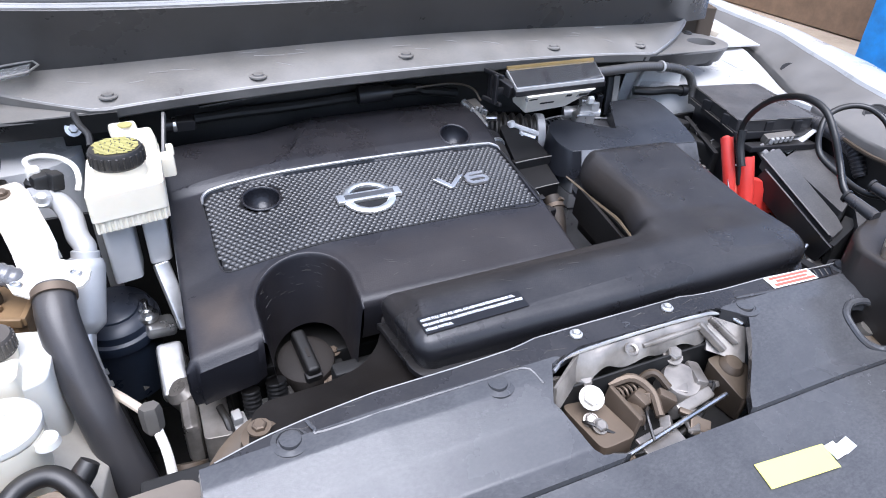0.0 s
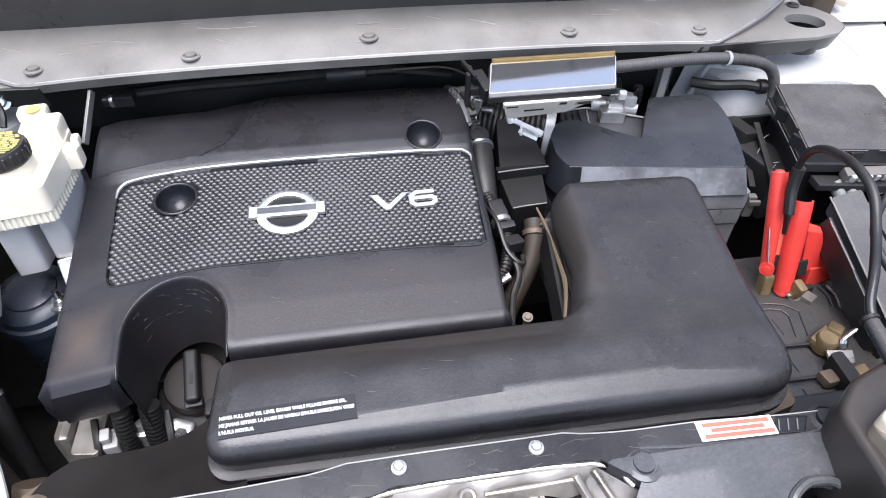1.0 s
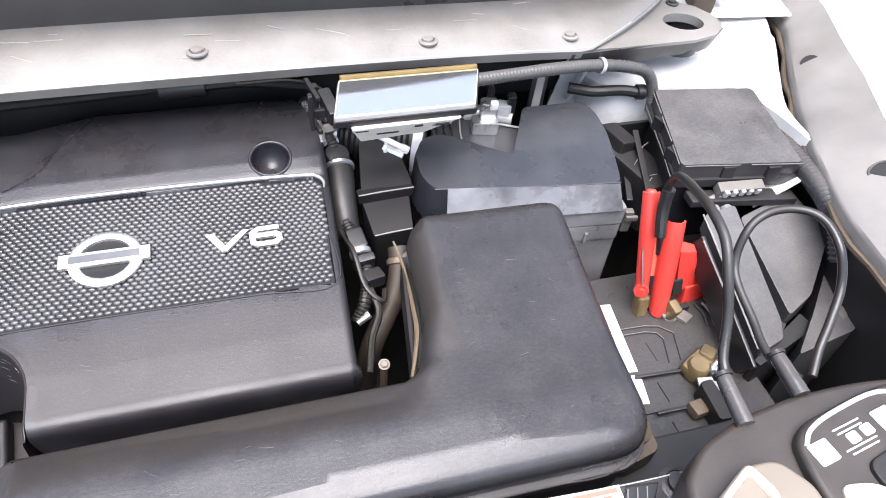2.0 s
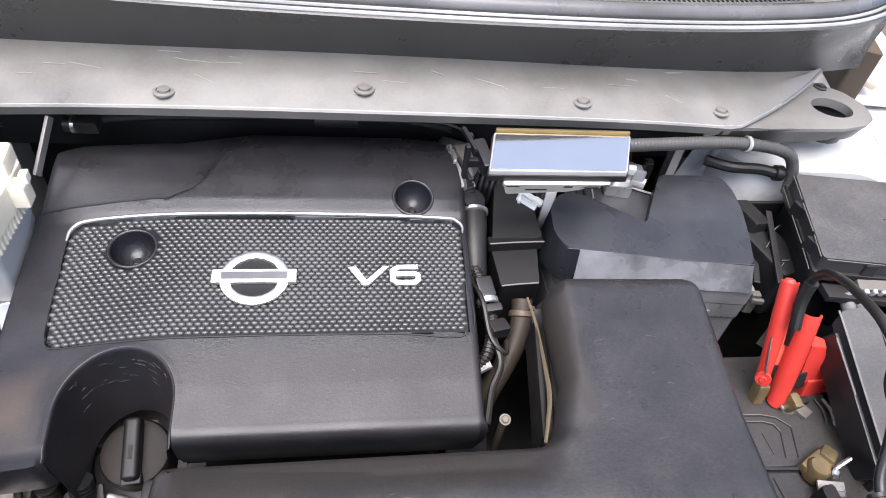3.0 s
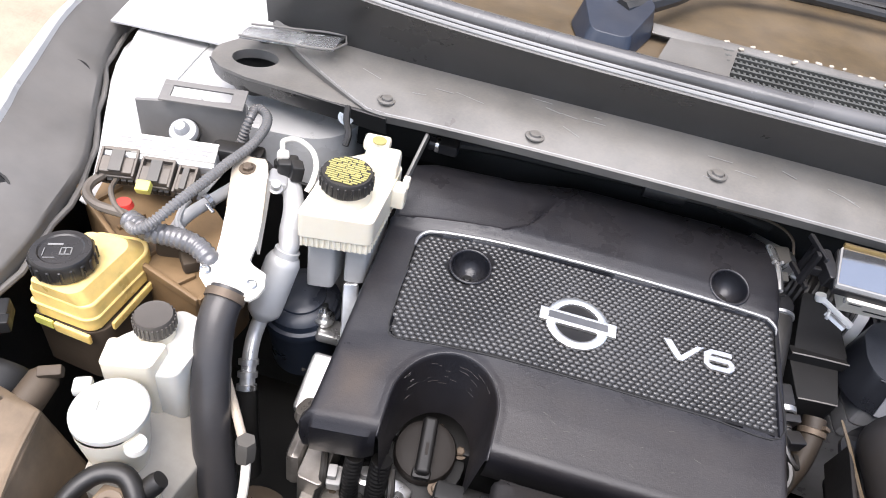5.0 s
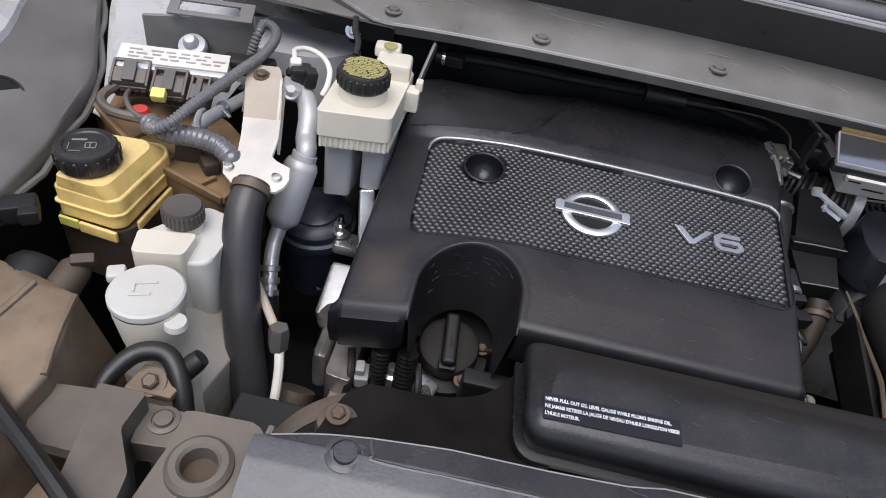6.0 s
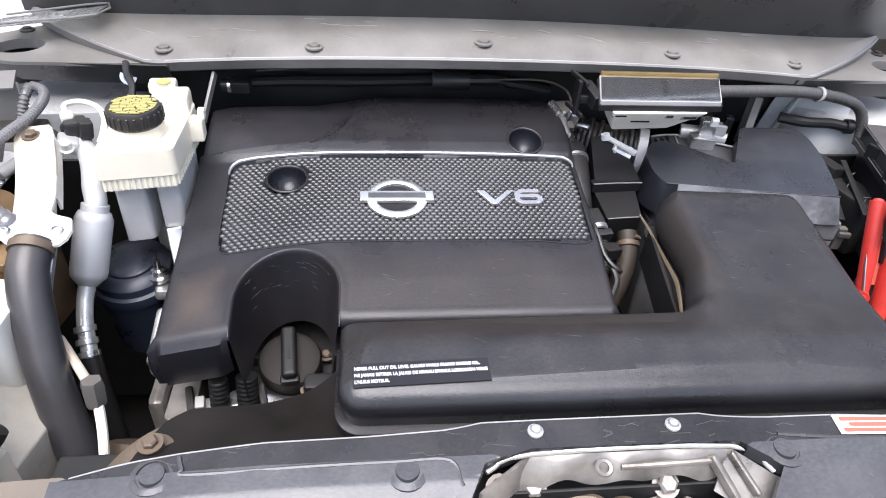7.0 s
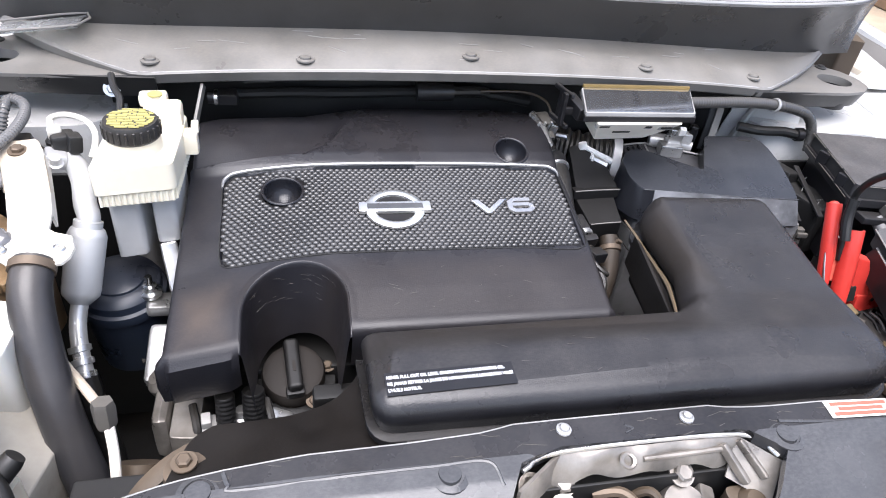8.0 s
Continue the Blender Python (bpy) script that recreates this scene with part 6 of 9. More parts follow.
lamp = thing("headlamp_housing", (-0.47, -0.30, 0.75), "tan dusty plastic headlamp housing", "headlamp")
HTOP = [(-0.417, -0.325), (-0.438, -0.246), (-0.479, -0.243), (-0.527, -0.226), (-0.585, -0.240), (-0.61, -0.42), (-0.43, -0.42)]
HLOW = [(-0.398, -0.320), (-0.405, -0.232), (-0.470, -0.212), (-0.527, -0.205), (-0.595, -0.225), (-0.62, -0.43), (-0.40, -0.43)]
part("housing", loft(HLOW, lambda x, y: 0.74, HTOP, lambda x, y: 0.925 + 0.05 * (y + 0.27) + 0.03 * (x + 0.45), 0.005, 3), TAN, lamp)
part("ridge", tube([(-0.477, -0.246, 0.9255), (-0.484, -0.285, 0.9225), (-0.50, -0.36, 0.919)], 0.004, 8), TAN, lamp)
part("ridge", tube([(-0.4385, -0.250, 0.9265), (-0.430, -0.290, 0.9240), (-0.4185, -0.325, 0.9225)], 0.003, 8), TAN, lamp)
part("bulb_cap", join(lathe((-0.462, -0.222, 0.915), [(0, 0.014), (0.010, 0.014), (0.014, 0.008), (0.015, -0.02)], 18, (0.1, 0.9, 0.3)), block((0.020, 0.010, 0.012), pose(-0.452, -0.214, 0.930, 20, 0, 25), 0.002)), BROWN, lamp)
part("back_cap", lathe((-0.50, -0.225, 0.90), [(0, 0.02), (0.02, 0.02), (0.026, 0.012), (0.028, -0.01)], 20, (0, 0.9, 0.3)), DARK, lamp)
part("connector", join(block((0.03, 0.022, 0.02), pose(-0.525, -0.185, 0.945, 0, 0, 30), 0.003), block((0.016, 0.012, 0.014), pose(-0.508, -0.195, 0.95, 0, 0, 30), 0.002)), DARK, lamp)
part("wire", tube([(-0.53, -0.19, 0.94), (-0.545, -0.22, 0.93), (-0.53, -0.25, 0.925)], 0.004, 8), DARK, lamp)
stay = thing("bonnet_stay", (-0.42, -0.38, 0.92), "black bonnet stay rod lying across the corner", "stay rod")
part("rod", tube([(-0.50, -0.315, 0.932), (-0.427, -0.361, 0.930), (-0.369, -0.397, 0.930), (-0.30, -0.442, 0.925)], 0.0065, 10), RUBBER, stay)

# ---- washer and coolant tanks ----
coolant = thing("coolant_tank", (-0.38, -0.16, 0.62), "milky white plastic coolant tank with a grey-brown cap", "coolant tank")
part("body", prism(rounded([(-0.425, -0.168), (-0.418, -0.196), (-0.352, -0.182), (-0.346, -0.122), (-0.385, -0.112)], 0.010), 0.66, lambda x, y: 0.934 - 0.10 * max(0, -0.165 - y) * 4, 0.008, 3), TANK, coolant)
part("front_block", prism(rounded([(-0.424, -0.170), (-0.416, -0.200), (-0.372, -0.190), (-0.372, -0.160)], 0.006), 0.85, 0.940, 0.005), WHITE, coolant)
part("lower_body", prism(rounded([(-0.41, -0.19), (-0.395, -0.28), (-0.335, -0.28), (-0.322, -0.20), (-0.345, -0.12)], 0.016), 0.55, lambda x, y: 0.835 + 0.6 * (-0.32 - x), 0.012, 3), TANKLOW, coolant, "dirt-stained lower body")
part("neck", lathe((-0.392, -0.146, 0.93), [(0.017, -0.01), (0.017, 0.012), (0.019, 0.013)], 20), WHITE, coolant)
cap = part("cap", lathe((-0.392, -0.146, 0.940), [(0.0178, 0.0), (0.0187, 0.004), (0.0184, 0.014), (0.0168, 0.0178), (0.0150, 0.0172), (0.0, 0.0178)], 32), CAPBROWN, coolant, "ribbed grey-brown screw cap")
for k in range(28):
    a = 2 * math.pi * k / 28
    part("rib", block((0.0016, 0.0022, 0.013), pose(-0.392 + 0.0186 * math.cos(a), -0.146 + 0.0186 * math.sin(a), 0.9485, 0, 0, math.degrees(a)), 0.0004, 1), CAPBROWN, cap)

washer = thing("washer_filler", (-0.385, -0.235, 0.70), "white washer filler neck with a wide flip lid", "washer filler")
part("funnel", lathe((-0.383, -0.236, 0.915), [(0.0300, 0.012), (0.0300, 0.004), (0.0265, -0.030), (0.022, -0.055), (0.021, -0.17)], 32), WHITE, washer)
lid = part("lid", lathe((-0.385, -0.232, 0.922), [(0.0, 0.0110), (0.027, 0.0110), (0.0298, 0.0116), (0.0318, 0.0098), (0.0322, 0.0050), (0.0310, 0.0020), (0.0, 0.0020)], 40), TANK, washer, "pale grey round flip lid")
part("lid_mark", join(*[block((0.018, 0.0022, 0.0012), pose(-0.388, -0.232 + dy, 0.934, 0, 0, 20), 0.0004, 1) for dy in (-0.007, 0.007)], block((0.0022, 0.012, 0.0012), pose(-0.396, -0.232, 0.934, 0, 0, 20), 0.0004, 1)), TANK, lid)
part("hinge", join(block((0.016, 0.016, 0.010), pose(-0.4225, -0.215, 0.924, 0, 0, 25), 0.003)), TANK, washer)
part("thumb_tab", lathe((-0.352, -0.250, 0.918), [(0, 0.006), (0.009, 0.006), (0.010, 0.0), (0, -0.002)], 16), TANK, washer)
part("foot", prism(rounded([(-0.372, -0.292), (-0.338, -0.285), (-0.330, -0.258), (-0.362, -0.256)], 0.006), 0.80, 0.868, 0.005), WHITE, washer)
part("foot_bolt", bolt((-0.356, -0.292, 0.892), 0.007, (0, -0.3, 1), 1.8), RUSTY, washer)
part("foot_bracket", prism([(-0.375, -0.302), (-0.335, -0.302), (-0.330, -0.275), (-0.37, -0.275)], 0.884, 0.892, 0.002), TAN, washer)
loop = thing("breather_hose", (-0.35, -0.28, 0.85), "short black rubber hose looped over the washer filler", "hose")
part("hose", tube([(-0.394, -0.315, 0.882), (-0.388, -0.294, 0.896), (-0.374, -0.275, 0.904), (-0.353, -0.269, 0.902), (-0.336, -0.283, 0.890), (-0.324, -0.305, 0.865)], 0.0084, 12), RUBBER, loop)
part("end_plug", lathe((-0.333, -0.267, 0.892), [(0, 0.012), (0.008, 0.011), (0.0095, 0.004), (0.0095, -0.012)], 16, (0.6, 0.5, 0.6)), RUBBER, loop)

# ---- amber power steering tank ----
amber = thing("fluid_tank", (-0.48, -0.12, 0.84), "amber plastic fluid tank with a black ribbed cap", "fluid tank")
part("body", prism(rounded([(-0.5175, -0.151), (-0.4585, -0.156), (-0.4500, -0.150), (-0.4440, -0.066), (-0.4560, -0.052), (-0.5060, -0.060)], [0.008, 0.005, 0.005, 0.008, 0.008, 0.008]), 0.914, 0.950, 0.006, 3), AMBER, amber)
part("shoulder", loft(rounded([(-0.5150, -0.150), (-0.4600, -0.155), (-0.4520, -0.149), (-0.4460, -0.068), (-0.4570, -0.056), (-0.5050, -0.063)], 0.006), lambda x, y: 0.948, rounded([(-0.5080, -0.154), (-0.4680, -0.157), (-0.4590, -0.151), (-0.4530, -0.084), (-0.4620, -0.074), (-0.5010, -0.078)], 0.006), lambda x, y: 0.9655, 0.003), AMBER, amber)
part("seam", prism(rounded([(-0.5195, -0.1525), (-0.4580, -0.158), (-0.4480, -0.151), (-0.4425, -0.064), (-0.4550, -0.050), (-0.5070, -0.058)], 0.007), 0.930, 0.9335, 0.001, 1), AMBER, amber)
# Brown of the base is dirt and the lower front's shade together.
part("base", prism(rounded([(-0.5230, -0.149), (-0.4605, -0.157), (-0.4460, -0.146), (-0.4415, -0.058), (-0.4560, -0.046), (-0.5090, -0.054)], 0.007), 0.84, 0.912, 0.004), BROWN, amber)
part("base_clip", join(block((0.040, 0.004, 0.012), pose(-0.474, -0.1585, 0.910, 0, 0, -6), 0.0015), block((0.004, 0.070, 0.010), pose(-0.4425, -0.105, 0.911, 0, 0, -3), 0.0015)), AMBER, amber)
acap = part("cap", lathe((-0.490, -0.126, 0.966), [(0.0262, 0.0), (0.0278, 0.003), (0.0278, 0.0175), (0.0255, 0.0212), (0.0200, 0.0216), (0.0185, 0.0205), (0.0, 0.0208)], 40), CAPBLACK, amber, "black screw cap with pale print")
for k in range(18):
    a = 2 * math.pi * k / 18
    part("rib", block((0.0030, 0.0036, 0.0145), pose(-0.490 + 0.0276 * math.cos(a), -0.126 + 0.0276 * math.sin(a), 0.976, 0, 0, math.degrees(a)), 0.001, 1), CAPBLACK, acap)
part("cap_print", moved(join(*[block((w, h, 0.0005), pose(x, y, 0), 0.0) for x, y, w, h in ((0.002, -0.003, 0.0010, 0.009), (0.006, -0.003, 0.0010, 0.007), (0.011, -0.003, 0.0010, 0.009), (0.0065, -0.0073, 0.0100, 0.0010), (0.0065, 0.0013, 0.0100, 0.0010), (-0.004, 0.006, 0.0130, 0.0024), (-0.012, -0.004, 0.0008, 0.010), (-0.006, -0.0115, 0.010, 0.0008))]), pose(-0.4915, -0.1265, 0.9872, 0, 0, 22)), PLUG, acap, "pale print on the cap")
part("level_tag", block((0.020, 0.003, 0.010), pose(-0.5045, -0.1560, 0.912, 0, 0, -6), 0.0005), YELLOWLABEL, amber, "small yellow tag")
FT = [(-0.57, 0.0), (-0.47, -0.07), (-0.375, -0.10), (-0.36, -0.02), (-0.43, 0.04), (-0.55, 0.05)]
ftray = thing("wiring_tray", (-0.46, -0.02, 0.82), "brown dusty plastic tray below the control unit", "tray")
part("body", prism(rounded(FT, 0.012), 0.82, lambda x, y: 0.935 + 0.05 * (-0.45 - x), 0.006), OCHRE, ftray)
for (xa, ya), (xb, yb) in zip(FT[:3], FT[1:4]):
    part("rim", band((xa, ya, 0.936 + 0.05 * (-0.45 - xa)), (xb, yb, 0.936 + 0.05 * (-0.45 - xb)), 0.006, 0.010, 0.002), OCHRE, ftray)
for k in range(4):
    x = -0.53 + 0.045 * k
    part("floor_rib", band((x, 0.02 - 0.03 * k, 0.9375 + 0.05 * (-0.45 - x)), (x - 0.012, -0.015 - 0.025 * k, 0.9375 + 0.05 * (-0.45 - x)), 0.005, 0.005, 0.001), OCHRE, ftray)

# ---- control unit, connectors and bracket, brake side ----
unit = thing("control_unit", (-0.49, 0.03, 0.93), "dusty silver control unit with grey plugs", "control unit")
um = pose(-0.492, 0.050, 0.978, 18, 0, 12)
part("body", moved(block((0.124, 0.036, 0.026), pose(0, 0, -0.001), 0.004), um), PALEALU, unit)
part("top_plate", moved(block((0.118, 0.026, 0.003), pose(0.002, 0.002, 0.0128), 0.001), um), BRACKET, unit, "pale printed label plate")
part("front_rail", moved(block((0.120, 0.004, 0.007), pose(0.0, -0.0185, -0.004), 0.001), um), DUSTGREY, unit)
random.seed(23)
for row, y in enumerate((0.0075, 0.0020, -0.0035)):
    x = -0.046
    while x < 0.046:
        w = random.uniform(0.005, 0.014)
        part("print_bar", moved(block((w, 0.0022, 0.0004), pose(x + w / 2, y, 0.0146), 0.0), um), PLUG, unit, "worn grey print bar")
        x += w + random.uniform(0.002, 0.010)


def wiring_plug(x, y, z, w, turn):
    """A multi-way plug: stepped housing, two side rails, a latch tongue and a row of wire holes."""
    m = pose(x, y, z, 24, 0, turn)
    body = moved(join(block((w, 0.036, 0.020), pose(0, 0, 0), 0.003), block((w * 0.86, 0.020, 0.010), pose(0, -0.006, 0.013), 0.002)), m)
    rails = moved(join(block((0.003, 0.034, 0.010), pose(-w * 0.46, -0.002, 0.013), 0.001), block((0.003, 0.034, 0.010), pose(w * 0.46, -0.002, 0.013), 0.001), block((w * 0.9, 0.004, 0.008), pose(0, 0.014, 0.013), 0.001)), m)
    latch_bm = moved(block((w * 0.34, 0.026, 0.004), pose(0, -0.003, 0.0200), 0.001), m)
    holes = moved(join(*[block((w * 0.13, 0.004, 0.008), pose(lerp(-0.36, 0.36, k / 4) * w, -0.0185, 0.003), 0.0) for k in range(5)]), m)
    return body, rails, latch_bm, holes


for x, y, z, w, turn in ((-0.5260, 0.0230, 0.968, 0.040, 14), (-0.4830, 0.0250, 0.966, 0.036, 12), (-0.4520, 0.0300, 0.962, 0.020, 10)):
    bodybm, railbm, latchbm, holebm = wiring_plug(x, y, z, w, turn)
    plug = part("plug", bodybm, DUSTGREY, unit, "dusty grey-brown wiring plug")
    part("rail", railbm, DUSTGREY, plug)
    part("latch", latchbm, GREY, plug, "darker latch tongue")
    part("wire_hole", holebm, DARK, plug)
part("yellow_lock", block((0.015, 0.013, 0.011), pose(-0.4820, -0.0070, 0.976, 24, 0, 12), 0.002), YELLOWLABEL, unit, "bright yellow lock tab")
part("red_lock", lathe((-0.492, -0.030, 0.964), [(0, 0.006), (0.008, 0.006), (0.010, 0.0), (0, -0.004)], 16), RED, unit, "small red plug")
part("boss", lathe((-0.4885, 0.0900, 0.986), [(0, 0.017), (0.0055, 0.016), (0.0085, 0.011), (0.0090, 0.007), (0.0150, 0.0050), (0.0165, 0.0015), (0.0165, -0.002), (0.008, -0.004), (0.008, -0.014)], 28, (0.05, -0.55, 1)), PALEALU, unit, "grey metal mounting boss")
part("boss_ring", lathe((-0.4885, 0.0910, 0.985), [(0.0165, -0.001), (0.0185, 0.0), (0.0185, -0.003), (0.0165, -0.004)], 28, (0.05, -0.55, 1)), RUBBER, unit)
slotted = thing("slotted_bracket", (-0.49, 0.10, 0.93), "grey pressed steel bracket with a long slot", "bracket")


def slotted_plate():
    """An upright plate that bends to a flat flange with a slot cut through it."""
    wall_ = prism([(-0.552, 0.098), (-0.425, 0.124), (-0.425, 0.128), (-0.552, 0.102)], lambda x, y: 0.95, lambda x, y: 1.022 - 0.06 * max(0, -0.515 - x) * 6, 0.002, 1)
    m = pose(-0.474, 0.117, 1.024, 14, 0, 12)
    bars = join(block((0.095, 0.008, 0.003), pose(0, 0.0125, 0), 0.001), block((0.095, 0.008, 0.003), pose(0, -0.0125, 0), 0.001),
                block((0.012, 0.018, 0.003), pose(-0.0415, 0, 0), 0.001), block((0.016, 0.018, 0.003), pose(0.0395, 0, 0), 0.001))
    return wall_, moved(bars, m)


wall_bm, flange_bm = slotted_plate()
part("plate", wall_bm, PAINTIN, slotted)
part("slotted_flange", flange_bm, PAINTIN, slotted)
single("foam_pad", block((0.06, 0.025, 0.02), pose(-0.415, 0.078, 0.985, 0, 0, 8), 0.006), RUBBER, "dark foam pad behind the pipes", "pad")

wires = thing("wiring_loom", (-0.43, 0.0, 0.94), "grey corrugated wiring loom with taped branch", "wiring loom")
part("corrugated_tube", tube([(-0.428, 0.108, 0.975), (-0.4215, 0.120, 1.004), (-0.4205, 0.140, 1.010), (-0.4040, 0.131, 1.010), (-0.3960, 0.108, 1.008), (-0.3965, 0.071, 1.006), (-0.4048, 0.035, 1.005), (-0.4124, -0.006, 1.004), (-0.4217, -0.045, 1.002), (-0.4330, -0.072, 0.994), (-0.4480, -0.076, 0.984), (-0.462, -0.066, 0.976)], 0.0046, 10, 8, 0.0013, 0.0042), LOOM, wires)
part("taped_branch", tube([(-0.472, -0.052, 0.970), (-0.444, -0.062, 0.972), (-0.418, -0.060, 0.972), (-0.394, -0.062, 0.970), (-0.374, -0.068, 0.960), (-0.362, -0.060, 0.94)], 0.0102, 14, 8, 0.0009, 0.0060), TAPE, wires, "shiny taped cable branch")
part("wire", tube([(-0.536, 0.004, 0.968), (-0.5410, -0.012, 0.966), (-0.5350, -0.028, 0.965), (-0.5150, -0.040, 0.965), (-0.482, -0.044, 0.967), (-0.462, -0.056, 0.972)], 0.0052, 8), DUSTGREY, wires)
part("wire", tube([(-0.520, 0.000, 0.968), (-0.512, -0.020, 0.972), (-0.498, -0.036, 0.970), (-0.478, -0.050, 0.972)], 0.0028, 8), DUSTGREY, wires)
part("wire", tube([(-0.440, 0.006, 0.960), (-0.432, -0.020, 0.972), (-0.425, -0.040, 0.968), (-0.400, -0.048, 0.962)], 0.0036, 8), PLUG, wires)
part("wire", tube([(-0.40, 0.06, 0.99), (-0.385, 0.075, 0.985), (-0.36, 0.06, 0.975)], 0.006, 8), RUBBER, wires)
joint = thing("hose_joint", (-0.42, -0.03, 0.92), "grey plastic hose joint and clamps", "hose joint")
part("elbow", tube([(-0.436, -0.040, 0.950), (-0.4265, -0.0225, 0.966), (-0.4124, 0.0097, 0.970), (-0.4000, 0.039, 0.972)], 0.0068, 12), PLUG, joint)
part("clamp", lathe((-0.4150, 0.004, 0.970), [(0.0075, -0.003), (0.0090, -0.0025), (0.0090, 0.0025), (0.0075, 0.003)], 16, (0.4, 0.9, 0.1)), ALLOY, joint)
part("clamp_tail", band((-0.412, -0.006, 0.976), (-0.402, -0.010, 0.970), 0.004, 0.003, 0.001), ALLOY, joint)
part("knuckle", join(block((0.03, 0.025, 0.025), pose(-0.432, -0.045, 0.945, 10, 10, 20), 0.006), block((0.018, 0.03, 0.016), pose(-0.408, -0.055, 0.94, 0, 0, 40), 0.004)), BROWN, joint)

# ---- air-conditioning bracket, pipes, hoses ----
abr = thing("pipe_bracket", (-0.36, -0.03, 0.94), "white zinc bracket carrying the cooling pipes", "bracket")
# one pressed strip: a tan dust-coated tab, a white strap that narrows, and a wide foot across the hose
STRIP = [(0.0600, -0.4020, -0.3740), (0.0540, -0.4045, -0.3690), (0.0400, -0.4040, -0.3625), (0.0080, -0.3930, -0.3520), (-0.0165, -0.3850, -0.3445), (-0.0420, -0.3775, -0.3380), (-0.0640, -0.3725, -0.3365),
         (-0.0690, -0.3820, -0.3300), (-0.0760, -0.3825, -0.3140), (-0.0900, -0.3770, -0.3095), (-0.1000, -0.3650, -0.3120), (-0.1060, -0.3560, -0.3180)]


def strip_z(x, y):
    return 1.0405 + 0.147 * x + 0.277 * y + 0.0035 * math.exp(-((y - 0.030) / 0.020) ** 2)


def strip_sheet(y0, y1):
    ys = sorted({y for y, _, _ in STRIP if y1 <= y <= y0} | set(np.linspace(y1, y0, 8)))
    back_y, lefts, rights = [r[0] for r in STRIP][::-1], [r[1] for r in STRIP][::-1], [r[2] for r in STRIP][::-1]
    return sheet(lambda u, v: (lerp(interp(u, back_y, lefts), interp(u, back_y, rights), v), u, strip_z(lerp(interp(u, back_y, lefts), interp(u, back_y, rights), v), u)), ys, np.linspace(0, 1, 7), 0.0032)


part("top_tab", strip_sheet(0.0600, -0.0165), CHALK, abr, "dust-coated tan top tab")
part("strap", strip_sheet(-0.0165, -0.1060), BRACKET, abr, "white strap with a wide foot")
part("side_fold", sheet(lambda u, v: (lerp(-0.4045, -0.3930, u) - 0.004 * v, lerp(0.050, 0.008, u), strip_z(-0.40, lerp(0.050, 0.008, u)) - 0.016 * v), np.linspace(0, 1, 6), np.linspace(0, 1, 4), 0.0025), CHALK, abr)
part("side_lip", sheet(lambda u, v: (lerp(-0.3620, -0.3400, u) + 0.003 * v, lerp(0.040, -0.040, u), strip_z(lerp(-0.3620, -0.3400, u), lerp(0.040, -0.040, u)) - 0.020 * v), np.linspace(0, 1, 8), np.linspace(0, 1, 4), 0.0025), BRACKET, abr)
part("top_fold", sheet(lambda u, v: (lerp(-0.4010, -0.3750, u), 0.060 + 0.006 * v, strip_z(-0.39, 0.060) - 0.012 * v * v), np.linspace(0, 1, 5), np.linspace(0, 1, 5), 0.0025), CHALK, abr)
part("bolt", bolt((-0.3865, 0.0420, 0.9975), 0.0062, (0, -0.1, 1), 1.5), RUSTY, abr)
for x, y, z in ((-0.3733, -0.0836, 0.9650), (-0.3217, -0.0907, 0.9705)):
    part("hole_rim", lathe((x, y, z), [(0.003, 0.0005), (0.0035, 0.0012), (0.0055, 0.0005)], 14, (0.3, 0, 1)), STEEL, abr)
big = thing("radiator_hose", (-0.32, -0.2, 0.70), "thick dark grey rubber radiator hose", "hose")
part("hose", tube([(-0.342, -0.098, 0.962), (-0.342, -0.124, 0.948), (-0.336, -0.152, 0.915), (-0.325, -0.182, 0.870), (-0.312, -0.206, 0.815), (-0.298, -0.225, 0.75), (-0.285, -0.24, 0.68)], [0.0175, 0.0180, 0.0185, 0.0185, 0.019, 0.0195, 0.02], 18, 6), HOSE, big)
part("hose_clamp", lathe((-0.342, -0.106, 0.960), [(0.0175, -0.004), (0.0195, -0.004), (0.0195, 0.004), (0.0175, 0.004)], 22, (0.0, 0.9, 0.45)), RUSTY, big)
part("lower_hose", tube([(-0.262, -0.205, 0.80), (-0.266, -0.235, 0.77), (-0.272, -0.27, 0.72)], 0.020, 14), BROWN, big, "brown dusty lower hose")
ac = thing("refrigerant_pipe", (-0.33, 0.0, 0.72), "grey aluminium air-conditioning pipe with a muffler can", "pipe")
can_t, can_b = Vector((-0.322, -0.010, 0.936)), Vector((-0.335, -0.040, 0.872))
up = (can_t - can_b).normalized()
part("muffler", lathe(can_b, [(0.0, -0.012), (0.010, -0.010), (0.0185, 0.0), (0.0192, 0.006), (0.0192, 0.064), (0.0165, 0.071), (0.011, 0.075), (0, 0.077)], 24, up), PALEALU, ac, "pale grey aluminium muffler can")
part("upper_pipe", tube([can_t, can_t + up * 0.012, (-0.3260, 0.0120, 0.952), (-0.3290, 0.0300, 0.968), (-0.3400, 0.0520, 0.977), (-0.3550, 0.0690, 0.978), (-0.364, 0.080, 0.970)], [0.0100, 0.0112, 0.0116, 0.0116, 0.0112, 0.0105, 0.0105], 16, 8), PALEALU, ac, "pale oxidised bent pipe")
part("collar", lathe(can_t + up * 0.004, [(0.0105, -0.004), (0.0140, -0.003), (0.0140, 0.004), (0.0105, 0.005)], 20, up), PALEALU, ac)
